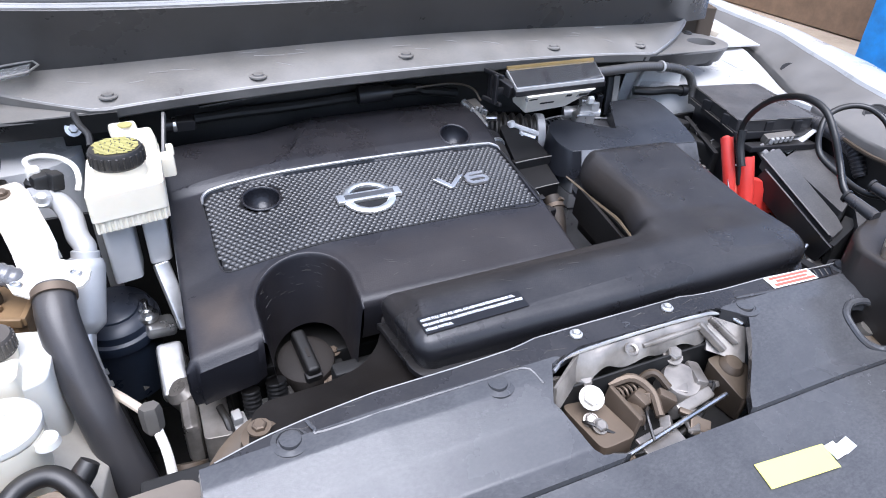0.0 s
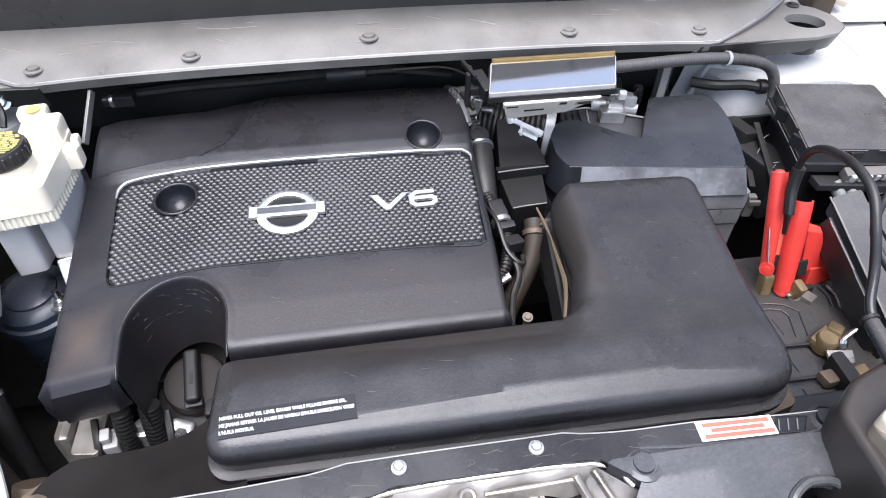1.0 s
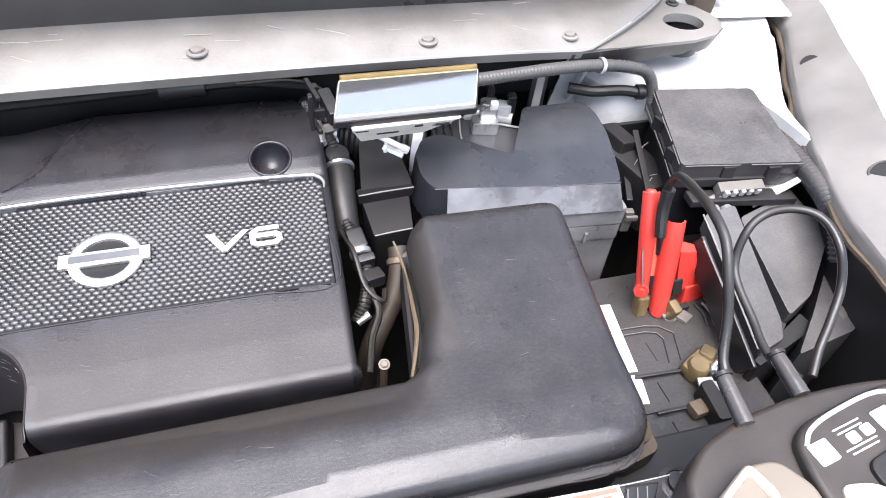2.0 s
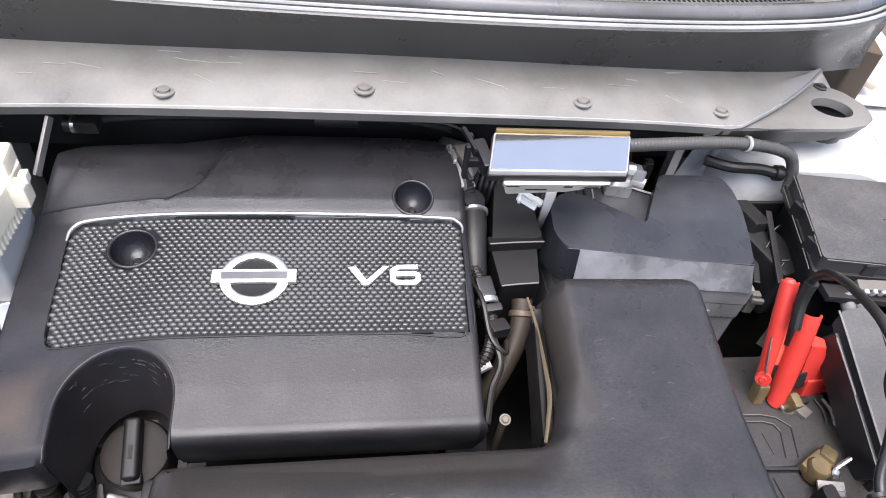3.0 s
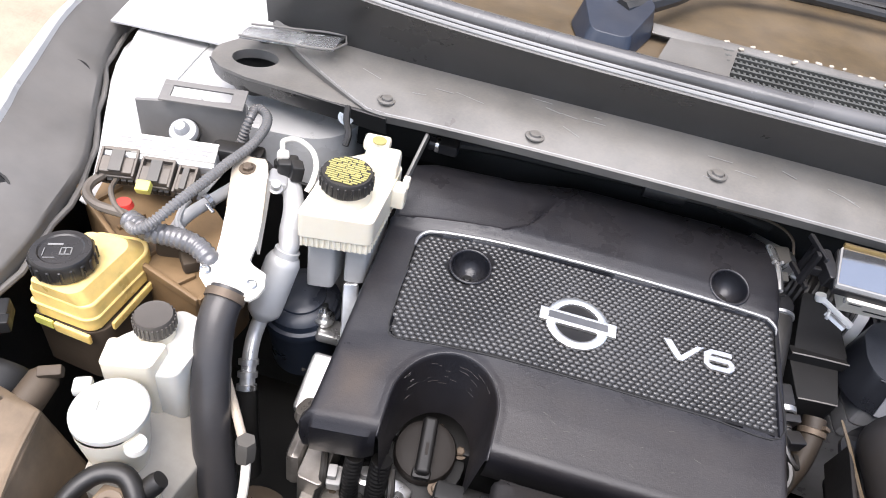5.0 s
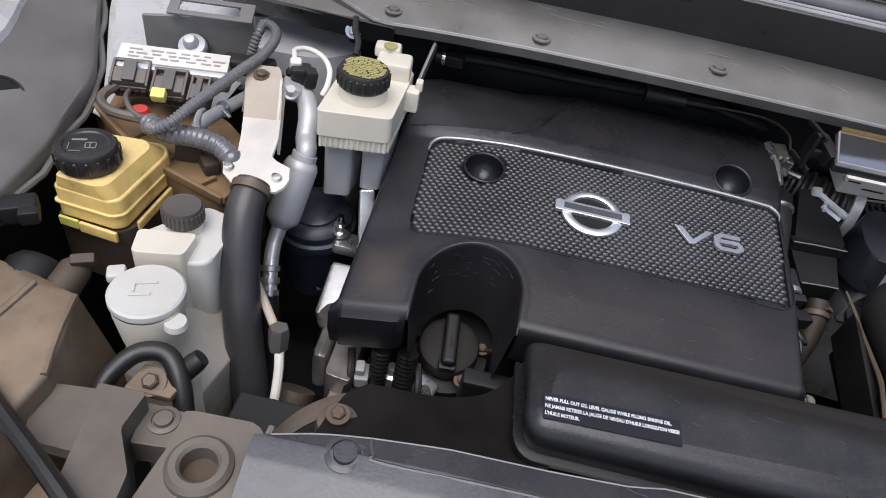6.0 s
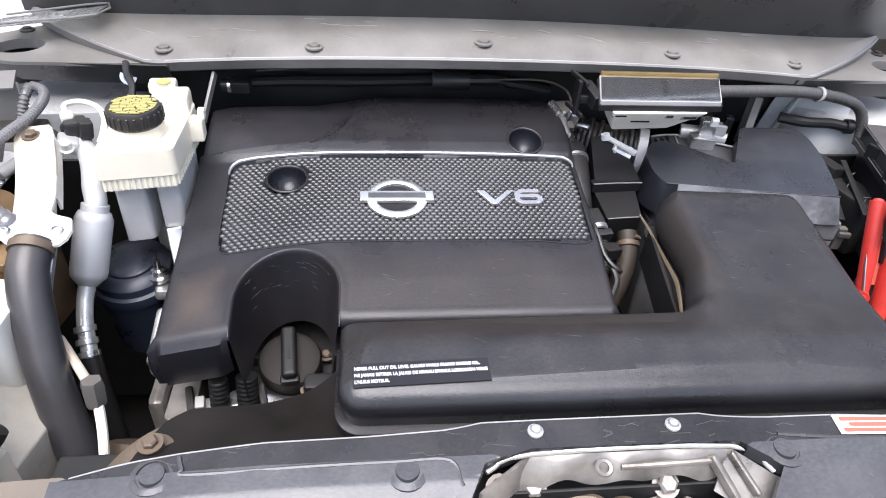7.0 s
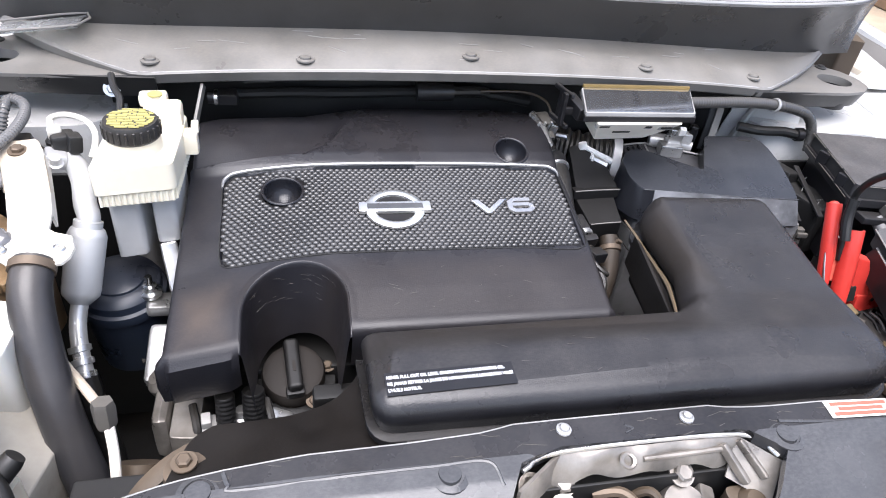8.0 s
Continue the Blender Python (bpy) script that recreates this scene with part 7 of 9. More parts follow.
part("lower_pipe", tube([can_b, (-0.338, -0.060, 0.850), (-0.333, -0.085, 0.835), (-0.325, -0.11, 0.81), (-0.315, -0.13, 0.77)], [0.009, 0.0085, 0.0085, 0.0085, 0.0085], 12), PIPEALU, ac)
for t_ in (0.0, 0.01, 0.02):
    part("crimp_ring", lathe((-0.3335 + t_ * 0.3, -0.085 - t_, 0.836 - t_ * 0.9), [(0.009, -0.0035), (0.0112, -0.003), (0.0112, 0.003), (0.009, 0.0035)], 18, (0.2, -0.65, -0.7)), ALLOY, ac)
part("rubber_end", tube([(-0.327, -0.105, 0.815), (-0.318, -0.125, 0.78), (-0.305, -0.15, 0.72)], 0.0115, 12), RUBBER, ac)
part("fitting", join(block((0.024, 0.022, 0.030), pose(-0.350, 0.066, 0.992, 0, 0, 20), 0.005), block((0.014, 0.018, 0.020), pose(-0.338, 0.060, 0.998, 0, 10, 30), 0.003), lathe((-0.360, 0.074, 0.984), [(0, 0.014), (0.007, 0.014), (0.010, 0.010), (0.010, 0)], 18)), RUBBER, ac, "dark pressure switch")
part("flange_block", join(block((0.022, 0.026, 0.016), pose(-0.3560, 0.0500, 0.9850, 0, 15, 15), 0.004), lathe((-0.352, 0.036, 0.988), [(0, 0.008), (0.005, 0.008), (0.0055, 0.0), (0.008, -0.001)], 12, (0.2, -0.4, 1))), PALEALU, ac)
part("small_pipe", tube([(-0.3515, 0.0600, 1.000), (-0.3610, 0.0760, 1.010), (-0.3640, 0.0880, 1.013), (-0.3510, 0.0960, 1.013), (-0.3310, 0.0860, 1.012), (-0.3170, 0.0640, 1.010), (-0.3130, 0.0430, 1.004), (-0.316, 0.034, 0.995)], 0.0030, 10), BRACKET, ac, "thin bright aluminium pipe")
part("small_pipe_block", block((0.014, 0.012, 0.018), pose(-0.3575, 0.070, 1.004, 20, 0, 20), 0.004), BRACKET, ac)
part("second_pipe", tube([(-0.372, 0.02, 0.965), (-0.358, -0.02, 0.955), (-0.350, -0.06, 0.93), (-0.352, -0.10, 0.89), (-0.345, -0.13, 0.85)], 0.006, 10), ALLOY, ac)
gauge = thing("dipstick_tube", (-0.285, -0.2, 0.74), "thin bright metal tube with a grey joint", "tube")
part("upper_tube", tube([(-0.330, -0.138, 0.875), (-0.305, -0.170, 0.874), (-0.284, -0.197, 0.870)], 0.0044, 10), CHALK, gauge)
part("joint", lathe((-0.282, -0.199, 0.868), [(0, 0.012), (0.009, 0.012), (0.0105, 0.006), (0.0098, -0.012), (0.008, -0.016)], 6, (0, 0.2, 1)), GREY, gauge)
part("lower_tube", tube([(-0.280, -0.202, 0.858), (-0.275, -0.222, 0.835), (-0.275, -0.245, 0.80), (-0.282, -0.262, 0.76)], 0.0046, 10), BRACKET, gauge)

# ---- brake fluid tank and master cylinder ----
brake = thing("brake_fluid_tank", (-0.27, 0.04, 0.96), "milky white brake fluid tank with a yellow-printed cap", "brake tank")
part("tank", prism(rounded([(-0.3065, -0.020), (-0.2300, -0.006), (-0.2275, 0.100), (-0.262, 0.116), (-0.305, 0.078)], 0.007), 0.979, lambda x, y: 1.010 + 0.02 * max(0, y - 0.06) * 3, 0.006, 3), WHITE, brake)
SKIRT = [(-0.3045, -0.0165), (-0.2320, -0.0035), (-0.2300, 0.098), (-0.262, 0.112), (-0.303, 0.076)]
part("skirt", prism(rounded(SKIRT, 0.006), 0.9645, 0.9815, 0.002), WHITE, brake, "ribbed lower edge")
for (xa, ya), (xb, yb), count in ((SKIRT[0], SKIRT[1], 13), (SKIRT[1], SKIRT[2], 14)):
    for k in range(count):
        w = (k + 0.5) / count
        part("rib", block((0.0032, 0.0032, 0.0150), pose(lerp(xa, xb, w), lerp(ya, yb, w), 0.9725, 0, 0, 10), 0.0008, 1), WHITE, brake)
part("rear_step", join(block((0.040, 0.036, 0.024), pose(-0.250, 0.088, 1.018, 0, 0, 6), 0.005), block((0.030, 0.020, 0.014), pose(-0.262, 0.108, 1.028, 0, 0, 6), 0.004)), WHITE, brake)
part("step_dot", lathe((-0.259, 0.104, 1.0345), [(0, 0.0012), (0.008, 0.0012), (0.008, 0.0)], 16), YELLOW, brake, "small yellow print mark")
part("side_tab", join(block((0.016, 0.020, 0.026), pose(-0.2225, 0.070, 0.995, 0, 0, 4), 0.003), block((0.008, 0.012, 0.012), pose(-0.217, 0.076, 1.010, 0, 0, 4), 0.002)), WHITE, brake)
part("neck", lathe((-0.270, 0.028, 1.008), [(0.026, -0.004), (0.026, 0.016)], 28), WHITE, brake)
bcap = part("cap", lathe((-0.270, 0.026, 1.022), [(0.0255, 0.002), (0.0272, 0.005), (0.0272, 0.0165), (0.0255, 0.0205), (0.0, 0.0215)], 36), CAPBLACK, brake, "dusty dark ribbed screw cap")
for k in range(24):
    a = 2 * math.pi * k / 24
    part("rib", block((0.002, 0.0028, 0.013), pose(-0.270 + 0.0272 * math.cos(a), 0.026 + 0.0272 * math.sin(a), 1.0330, 0, 0, math.degrees(a)), 0.0006, 1), CAPBLACK, bcap)
random.seed(11)
for k in range(13):
    y = -0.0205 + 0.0034 * k
    half = math.sqrt(max(0, 0.0238 ** 2 - y * y))
    x = -half * random.uniform(0.80, 0.98)
    while x < half * 0.80:
        w = min(random.uniform(0.006, 0.016), half * 0.97 - x)
        part("print_bar", block((w, 0.0021, 0.0006), pose(-0.270 + x + w / 2, 0.026 + y + random.uniform(-0.0004, 0.0004), 1.0438), 0.0, 1), YELLOW, bcap, "yellow print bar")
        x += w + random.uniform(0.0008, 0.0020)
cyl_ = thing("master_cylinder", (-0.27, 0.03, 0.84), "pale grey cast brake master cylinder blocks", "master cylinder")
part("front_block", prism(rounded([(-0.302, 0.000), (-0.272, 0.006), (-0.270, 0.05), (-0.302, 0.05)], 0.006), 0.888, 0.966, 0.005), PALEALU, cyl_)
part("side_block", prism(rounded([(-0.262, 0.010), (-0.238, 0.014), (-0.236, 0.10), (-0.262, 0.10)], 0.006), 0.90, 0.966, 0.005), PALEALU, cyl_)
part("slim_plate", band((-0.252, 0.012, 0.90), (-0.238, -0.03, 0.83), 0.018, 0.012, 0.003), ALLOY, cyl_)
can = thing("vacuum_canister", (-0.335, 0.05, 0.68), "blue-black round vacuum canister", "canister")
part("drum", lathe((-0.316, 0.026, 0.834), [(0, 0.016), (0.022, 0.015), (0.030, 0.011), (0.0305, 0.008), (0.039, 0.006), (0.045, 0.0), (0.046, -0.010), (0.050, -0.012), (0.051, -0.018), (0.050, -0.026), (0.046, -0.029), (0.044, -0.12)], 40, (0.0, -0.15, 1)), BLUESTEEL, can)
part("label", block((0.022, 0.002, 0.02), pose(-0.296, 0.006, 0.735, -10, 0, 40), 0.0004), PAINTIN, can, "small pale paper label")
mount = thing("engine_mount_bolt", (-0.27, 0.0, 0.78), "bright bolt on an aluminium engine mount", "engine mount")
part("mount", join(block((0.034, 0.030, 0.016), pose(-0.268, 0.000, 0.818, 0, 10, 10), 0.005), band((-0.262, -0.03, 0.81), (-0.262, -0.10, 0.79), 0.03, 0.02, 0.006)), ALLOY, mount)
part("stud", join(lathe((-0.279, 0.006, 0.830), [(0, 0.026), (0.004, 0.026), (0.004, 0.014), (0.008, 0.013), (0.008, 0.006), (0.013, 0.005), (0.013, 0.0)], 14)), STEEL, mount)
strap_ = thing("support_stay", (-0.22, 0.13, 0.95), "thin grey steel stay from the cowl to the tank", "stay")
part("strip", band((-0.2145, 0.158, 1.024), (-0.2255, 0.112, 0.982), 0.004, 0.010, 0.001), COWL, strap_)
part("hook", tube([(-0.312, 0.150, 1.038), (-0.308, 0.135, 1.030), (-0.300, 0.120, 1.022), (-0.300, 0.110, 1.012)], 0.004, 8), RUBBER, strap_)
part("bolt", bolt((-0.318, 0.165, 1.014), 0.006, (0.2, -1, 0.4)), STEEL, strap_)

# ---- air filter housing ----
filt = thing("air_filter_housing", (0.46, 0.09, 0.78), "black plastic air filter housing with a raised lid", "air filter")


def body_front(x):
    return 0.0405 - 0.0945 * (x - 0.342)


def lid_top(x, y):
    return 0.932 + 0.25 * (y - 0.04)


LID = [(0.3434, 0.0533), (0.404, 0.0465), (0.482, 0.0376), (0.571, 0.0305), (0.5775, 0.070), (0.5805, 0.104), (0.578, 0.135), (0.567, 0.157), (0.4836, 0.157), (0.4500, 0.0880), (0.417, 0.1045), (0.382, 0.124), (0.362, 0.130), (0.343, 0.124), (0.3325, 0.1056), (0.331, 0.074)]
LIDLOW = [(0.340, 0.0410), (0.402, 0.0345), (0.480, 0.0260), (0.578, 0.0170), (0.586, 0.070), (0.590, 0.104), (0.588, 0.138), (0.572, 0.163), (0.4850, 0.161), (0.4510, 0.0890), (0.417, 0.1055), (0.382, 0.125), (0.361, 0.132), (0.338, 0.128), (0.3255, 0.1056), (0.324, 0.070)]
CORNER = [0.012, 0.0, 0.0, 0.008, 0.0, 0.0, 0.010, 0.012, 0.006, 0.003, 0.0, 0.0, 0.006, 0.008, 0.0, 0.020]
part("lid", crowned(rounded(LIDLOW, CORNER, 3), lambda x, y: 0.8925, rounded(LID, CORNER, 3), lid_top, 0.010,
                    [(0.0, 0.0), (0.90, 0.0026), (0.965, 0.0008)]), FILTERBOX, filt, "scuffed black lid", smooth=28)
# Thin pale sheet over the black lid, its reflected light painted as grey.
part("lid_front", sheet(lambda u, v: (lerp(lerp(0.3560, 0.3580, v), lerp(0.5770, 0.5695, v), u), lerp(body_front(lerp(0.356, 0.577, u)), 0.0533 - 0.0985 * (lerp(0.358, 0.5695, u) - 0.3434), v * 0.97) - 0.0022, lerp(0.8935, 0.9300, v) + 0.0055 * v * (1 - u) - 0.002 * v * u), np.linspace(0, 1, 20), np.linspace(0, 1, 6), 0.0012), LIDFACE, filt, "front face with the sky's reflection in its grey")
FRONT = [(0.3434, 0.0533), (0.404, 0.0465), (0.482, 0.0376), (0.571, 0.0305)]
part("worn_lit_edge", tube([(x, y - 0.0004, lid_top(x, y) - 0.0006) for x, y in FRONT], 0.0008, 6, 2), NOTCH, filt, "pale edge line for wear and edge light")
STEP = [(0.362, 0.128), (0.452, 0.086), (0.486, 0.152), (0.412, 0.193), (0.372, 0.186)]
part("lid_notch", loft(STEP, lambda x, y: 0.88, STEP, lambda x, y: interp(y, [0.09, 0.15, 0.19], [0.9290, 0.9300, 0.9290]), 0.0015), NOTCH, filt, "dusty slanted step of the lid")
part("step_rim", tube([(0.373, 0.186, 0.931), (0.412, 0.193, 0.9305), (0.446, 0.173, 0.9320), (0.486, 0.152, 0.9325)], 0.0016, 6, 2), PLUG, filt, "pale rim of the step")
part("step_rim", tube([(0.412, 0.192, 0.9305), (0.404, 0.160, 0.9310), (0.398, 0.122, 0.9330)], 0.0012, 6, 2), PLUG, filt)
part("ribs", join(*[band((0.376 + 0.010 * k, 0.178 + 0.003 * k, 0.932), (0.372 + 0.009 * k, 0.150 - 0.004 * k, 0.933), 0.0022, 0.004, 0.0006) for k in range(3)]), FILTERBOX, filt)
part("lid_mark", block((0.022, 0.003, 0.001), pose(0.545, 0.148, lid_top(0.545, 0.148), 14, 0, -8), 0.0004, 1), DARK, filt)
part("inner_pipe", join(tube([(0.420, 0.196, 0.935), (0.452, 0.184, 0.937), (0.478, 0.172, 0.936)], 0.011, 14), block((0.020, 0.016, 0.026), pose(0.466, 0.176, 0.945, 0, 0, -25), 0.003)), PALEALU, filt, "pale grey sensor body")


for low, high, out in ((0.866, 0.8930, 0.0), (0.8385, 0.8645, 0.0015), (0.70, 0.8370, 0.004)):
    part("body_tier", prism(rounded([(0.345, body_front(0.345) + 0.002 + out), (0.586, body_front(0.586) + 0.002 + out), (0.590, 0.15), (0.345, 0.15)], 0.006), low, high, 0.002), BODYPALE, filt, "scuffed grey filter base")
part("body_core", prism([(0.348, body_front(0.348) + 0.008), (0.583, body_front(0.583) + 0.008), (0.586, 0.148), (0.348, 0.148)], 0.70, 0.8925, 0.0), DARK, filt)
part("base_tab", block((0.005, 0.004, 0.016), pose(0.540, body_front(0.540) + 0.002, 0.846, 0, 0, -6), 0.001), BODYPALE, filt)
part("clip", join(block((0.012, 0.010, 0.034), pose(0.592, 0.024, 0.868, 0, 0, -10), 0.002), block((0.016, 0.006, 0.008), pose(0.594, 0.018, 0.876, 0, 0, -10), 0.002)), GREY, filt, "grey spring clip")
part("clip", block((0.014, 0.010, 0.028), pose(0.486, 0.031, 0.868, 0, 0, -8), 0.002), FILTERBOX, filt)

pipe = thing("intake_bellows", (0.3, 0.18, 0.88), "ribbed black rubber intake bellows with steel clamps", "intake hose")
part("bellows", tube([(0.250, 0.203, 0.918), (0.28, 0.192, 0.916), (0.32, 0.176, 0.913), (0.356, 0.164, 0.911)], 0.0330, 28, 14, 0.0045, 0.0135), RUBBER, pipe)
part("clamp", lathe((0.252, 0.203, 0.917), [(0.034, -0.007), (0.0385, -0.006), (0.0385, 0.006), (0.034, 0.007)], 28, (0.93, -0.36, -0.03)), PALEALU, pipe, "bright steel band clamp")
part("clamp", lathe((0.351, 0.165, 0.911), [(0.034, -0.007), (0.0395, -0.006), (0.0395, 0.006), (0.034, 0.007)], 28, (0.93, -0.36, -0.03)), PALEALU, pipe, "pale steel band clamp")
part("clamp_screw", tube([(0.255, 0.170, 0.955), (0.268, 0.160, 0.957)], 0.004, 8), STEEL, pipe)
part("throttle_body", join(lathe((0.235, 0.203, 0.926), [(0.036, 0.02), (0.038, 0.01), (0.038, -0.03), (0.02, -0.04)], 24, (0.96, -0.27, -0.1)), block((0.035, 0.03, 0.028), pose(0.236, 0.180, 0.962, 0, 15, 0), 0.005)), ALLOY, pipe, "grey aluminium throttle body")

res = thing("resonator_box", (0.295, 0.09, 0.82), "black plastic resonator box beside the engine cover", "resonator")
part("cap", prism(rounded([(0.262, 0.080), (0.326, 0.088), (0.318, 0.128), (0.298, 0.158), (0.272, 0.158)], [0.006, 0.006, 0.01, 0.012, 0.008], 4), 0.895, lambda x, y: interp(y, [0.08, 0.10, 0.16], [0.916, 0.922, 0.946]), 0.005, 3), OILCAP, res)
part("rim", prism(rounded([(0.258, 0.076), (0.326, 0.080), (0.324, 0.093), (0.257, 0.089)], 0.003), 0.905, 0.918, 0.002), OILCAP, res)
part("body", prism(rounded([(0.268, 0.030), (0.315, 0.034), (0.320, 0.086), (0.262, 0.082)], 0.005), 0.80, lambda x, y: interp(y, [0.04, 0.084], [0.895, 0.907]), 0.004), OILCAP, res)
# Pale tubes stand for the glossy highlights on the box edges.
part("worn_lit_edge", tube([(0.2585, 0.0765, 0.9180), (0.290, 0.0785, 0.9186), (0.3255, 0.0805, 0.9180)], 0.0010, 6, 2), PAINTIN, res, "pale edge line for wear and edge light")
part("worn_lit_edge", tube([(0.2690, 0.0310, 0.8950), (0.290, 0.0330, 0.8955), (0.3140, 0.0350, 0.8950)], 0.0009, 6, 2), PAINTIN, res, "pale edge line for wear and edge light")
pin = thing("hose_clip", (0.31, 0.14, 0.92), "white plastic hose clip on the resonator", "clip")
part("bar", tube([(0.293, 0.153, 0.946), (0.326, 0.131, 0.936)], 0.0038, 8), PAPER, pin)
part("head", join(lathe((0.293, 0.153, 0.943), [(0, 0.008), (0.006, 0.008), (0.007, 0.0), (0, -0.002)], 12, (-0.3, 0.2, 1)), block((0.012, 0.010, 0.006), pose(0.325, 0.132, 0.936, 0, 20, -30), 0.0015)), PAPER, pin)
part("wing", band((0.306, 0.150, 0.940), (0.300, 0.130, 0.936), 0.004, 0.006, 0.001), PAPER, pin)
part("grey_core", tube([(0.300, 0.140, 0.936), (0.322, 0.126, 0.930)], 0.0055, 8), ALLOY, pin)

# ---- fuse box under the cowl ----
ecm = thing("relay_box", (0.32, 0.10, 0.98), "control box with a flat bright metal lid", "relay box")


LIDPLAN = [(0.236, 0.058), (0.382, 0.059), (0.400, 0.110), (0.249, 0.110)]


def lid_plane(x, y):
    return 1.044 + 0.160 * (y - 0.059)


def grown(plan, by):
    cx, cy = sum(p[0] for p in plan) / 4, sum(p[1] for p in plan) / 4
    return [(x + math.copysign(by, x - cx), y + math.copysign(by, y - cy)) for x, y in plan]


part("lid", prism(rounded(LIDPLAN, 0.002), lambda x, y: lid_plane(x, y) - 0.004, lid_plane, 0.0008, 2), METALLID, ecm, "flat bright metal lid")
part("lid_rim", prism(rounded(grown(LIDPLAN, 0.0016), 0.003), lambda x, y: lid_plane(x, y) - 0.006, lambda x, y: lid_plane(x, y) - 0.0010, 0.0008), PLUG, ecm, "worn pale rim")
part("case", join(prism(rounded(grown(LIDPLAN, 0.003), 0.003), lambda x, y: lid_plane(x, y) - 0.0125, lambda x, y: lid_plane(x, y) - 0.0055, 0.002), block((0.014, 0.040, 0.018), pose(0.234, 0.088, 1.036, 10, 0, 12), 0.003)), BLACK, ecm, "black box body")
part("brass_edge", band((0.249, 0.1125, 1.0535), (0.400, 0.1125, 1.0535), 0.004, 0.005, 0.001), BRASS, ecm, "thin brass edge")
part("base_plate", loft([(0.262, 0.072), (0.335, 0.078), (0.345, 0.120), (0.268, 0.120)], lambda x, y: 0.998, [(0.250, 0.049), (0.368, 0.051), (0.382, 0.108), (0.256, 0.108)], lambda x, y: 1.0310, 0.003), BRACKET, ecm, "pale connector base")
for x, z, w in ((0.262, 1.026, 0.020), (0.290, 1.016, 0.034), (0.322, 1.026, 0.012), (0.348, 1.024, 0.022)):
    slot = part("connector", block((w, 0.006, 0.008), pose(x, 0.0545 + (1.030 - z) * 0.72, z, 30, 0, 1), 0.0015), PLUG, ecm)
    part("slot", block((w * 0.7, 0.003, 0.0034), pose(x, 0.0512 + (1.030 - z) * 0.72, z, 30, 0, 1), 0.0006), DARK, slot)
part("end_frame", join(block((0.005, 0.008, 0.042), pose(0.2145, 0.080, 1.036, 0, 0, 5), 0.0015), block((0.005, 0.008, 0.042), pose(0.222, 0.108, 1.030, 0, 0, 5), 0.0015),
                       block((0.005, 0.040, 0.006), pose(0.218, 0.094, 1.054, 0, 0, 12), 0.0015), block((0.005, 0.040, 0.006), pose(0.218, 0.094, 1.014, 0, 0, 12), 0.0015), block((0.018, 0.006, 0.010), pose(0.226, 0.084, 1.032), 0.0015)), BLACK, ecm)
sens = thing("air_flow_sensor", (0.44, 0.16, 0.92), "grey air flow sensor plug behind the filter lid", "sensor")
part("plug", join(block((0.022, 0.018, 0.024), pose(0.442, 0.168, 0.957, 0, 0, -12), 0.003), block((0.034, 0.022, 0.018), pose(0.436, 0.160, 0.938, 0, 0, -12), 0.003)), ALLOY, sens)
part("catch", block((0.010, 0.008, 0.012), pose(0.445, 0.158, 0.968, 20, 0, -12), 0.0015), PAPER, sens)
part("lead", tube([(0.445, 0.175, 0.965), (0.455, 0.20, 0.965), (0.46, 0.23, 0.95)], 0.005, 8), RUBBER, sens)
part("stub", block((0.012, 0.014, 0.030), pose(0.475, 0.175, 0.955, 0, 0, -12), 0.003), BLACK, sens)
part("upright_strap", band((0.505, 0.168, 0.935), (0.519, 0.190, 0.992), 0.010, 0.003, 0.001), COWL, sens)
part("strap_back", band((0.515, 0.19, 0.92), (0.525, 0.205, 0.985), 0.02, 0.006, 0.002), BLACK, sens)

sleeve = thing("cowl_wiring_tube", (0.55, 0.16, 0.94), "grey corrugated wiring tube along the cowl", "wiring tube")
part("tube", tube([(0.404, 0.128, 1.026), (0.45, 0.135, 1.024), (0.52, 0.145, 1.021), (0.575, 0.155, 1.014), (0.625, 0.160, 1.004), (0.655, 0.162, 0.990), (0.668, 0.158, 0.965), (0.668, 0.150, 0.94)], 0.0076, 12, 8, 0.0003, 0.0045), TUBEGREY, sleeve)
part("tie", lathe((0.579, 0.1555, 1.013), [(0.009, -0.0025), (0.0105, -0.002), (0.0105, 0.002), (0.009, 0.0025)], 16, (1, 0.15, -0.15)), PLUG, sleeve, "pale cable tie")
part("branch", tube([(0.560, 0.19, 0.962), (0.59, 0.176, 0.962), (0.63, 0.172, 0.962), (0.66, 0.165, 0.958)], 0.0075, 10), RUBBER, sleeve)
part("collar", lathe((0.655, 0.167, 0.960), [(0.0085, -0.006), (0.0105, -0.005), (0.0105, 0.005), (0.0085, 0.006)], 14, (1, -0.1, 0)), BLACK, sleeve)

# ---- main fuse box by the fender ----
fuse = thing("fuse_box", (0.72, 0.08, 0.86), "black plastic fuse box with a flat lid and clips", "fuse box")
FP = [(0.624, 0.004), (0.787, -0.008), (0.812, 0.144), (0.664, 0.150)]


def fuse_z(x, y):
    return 0.9685 + 0.06 * (y - 0.004) * 0.8 - 0.06 * (x - 0.624) * 0.9


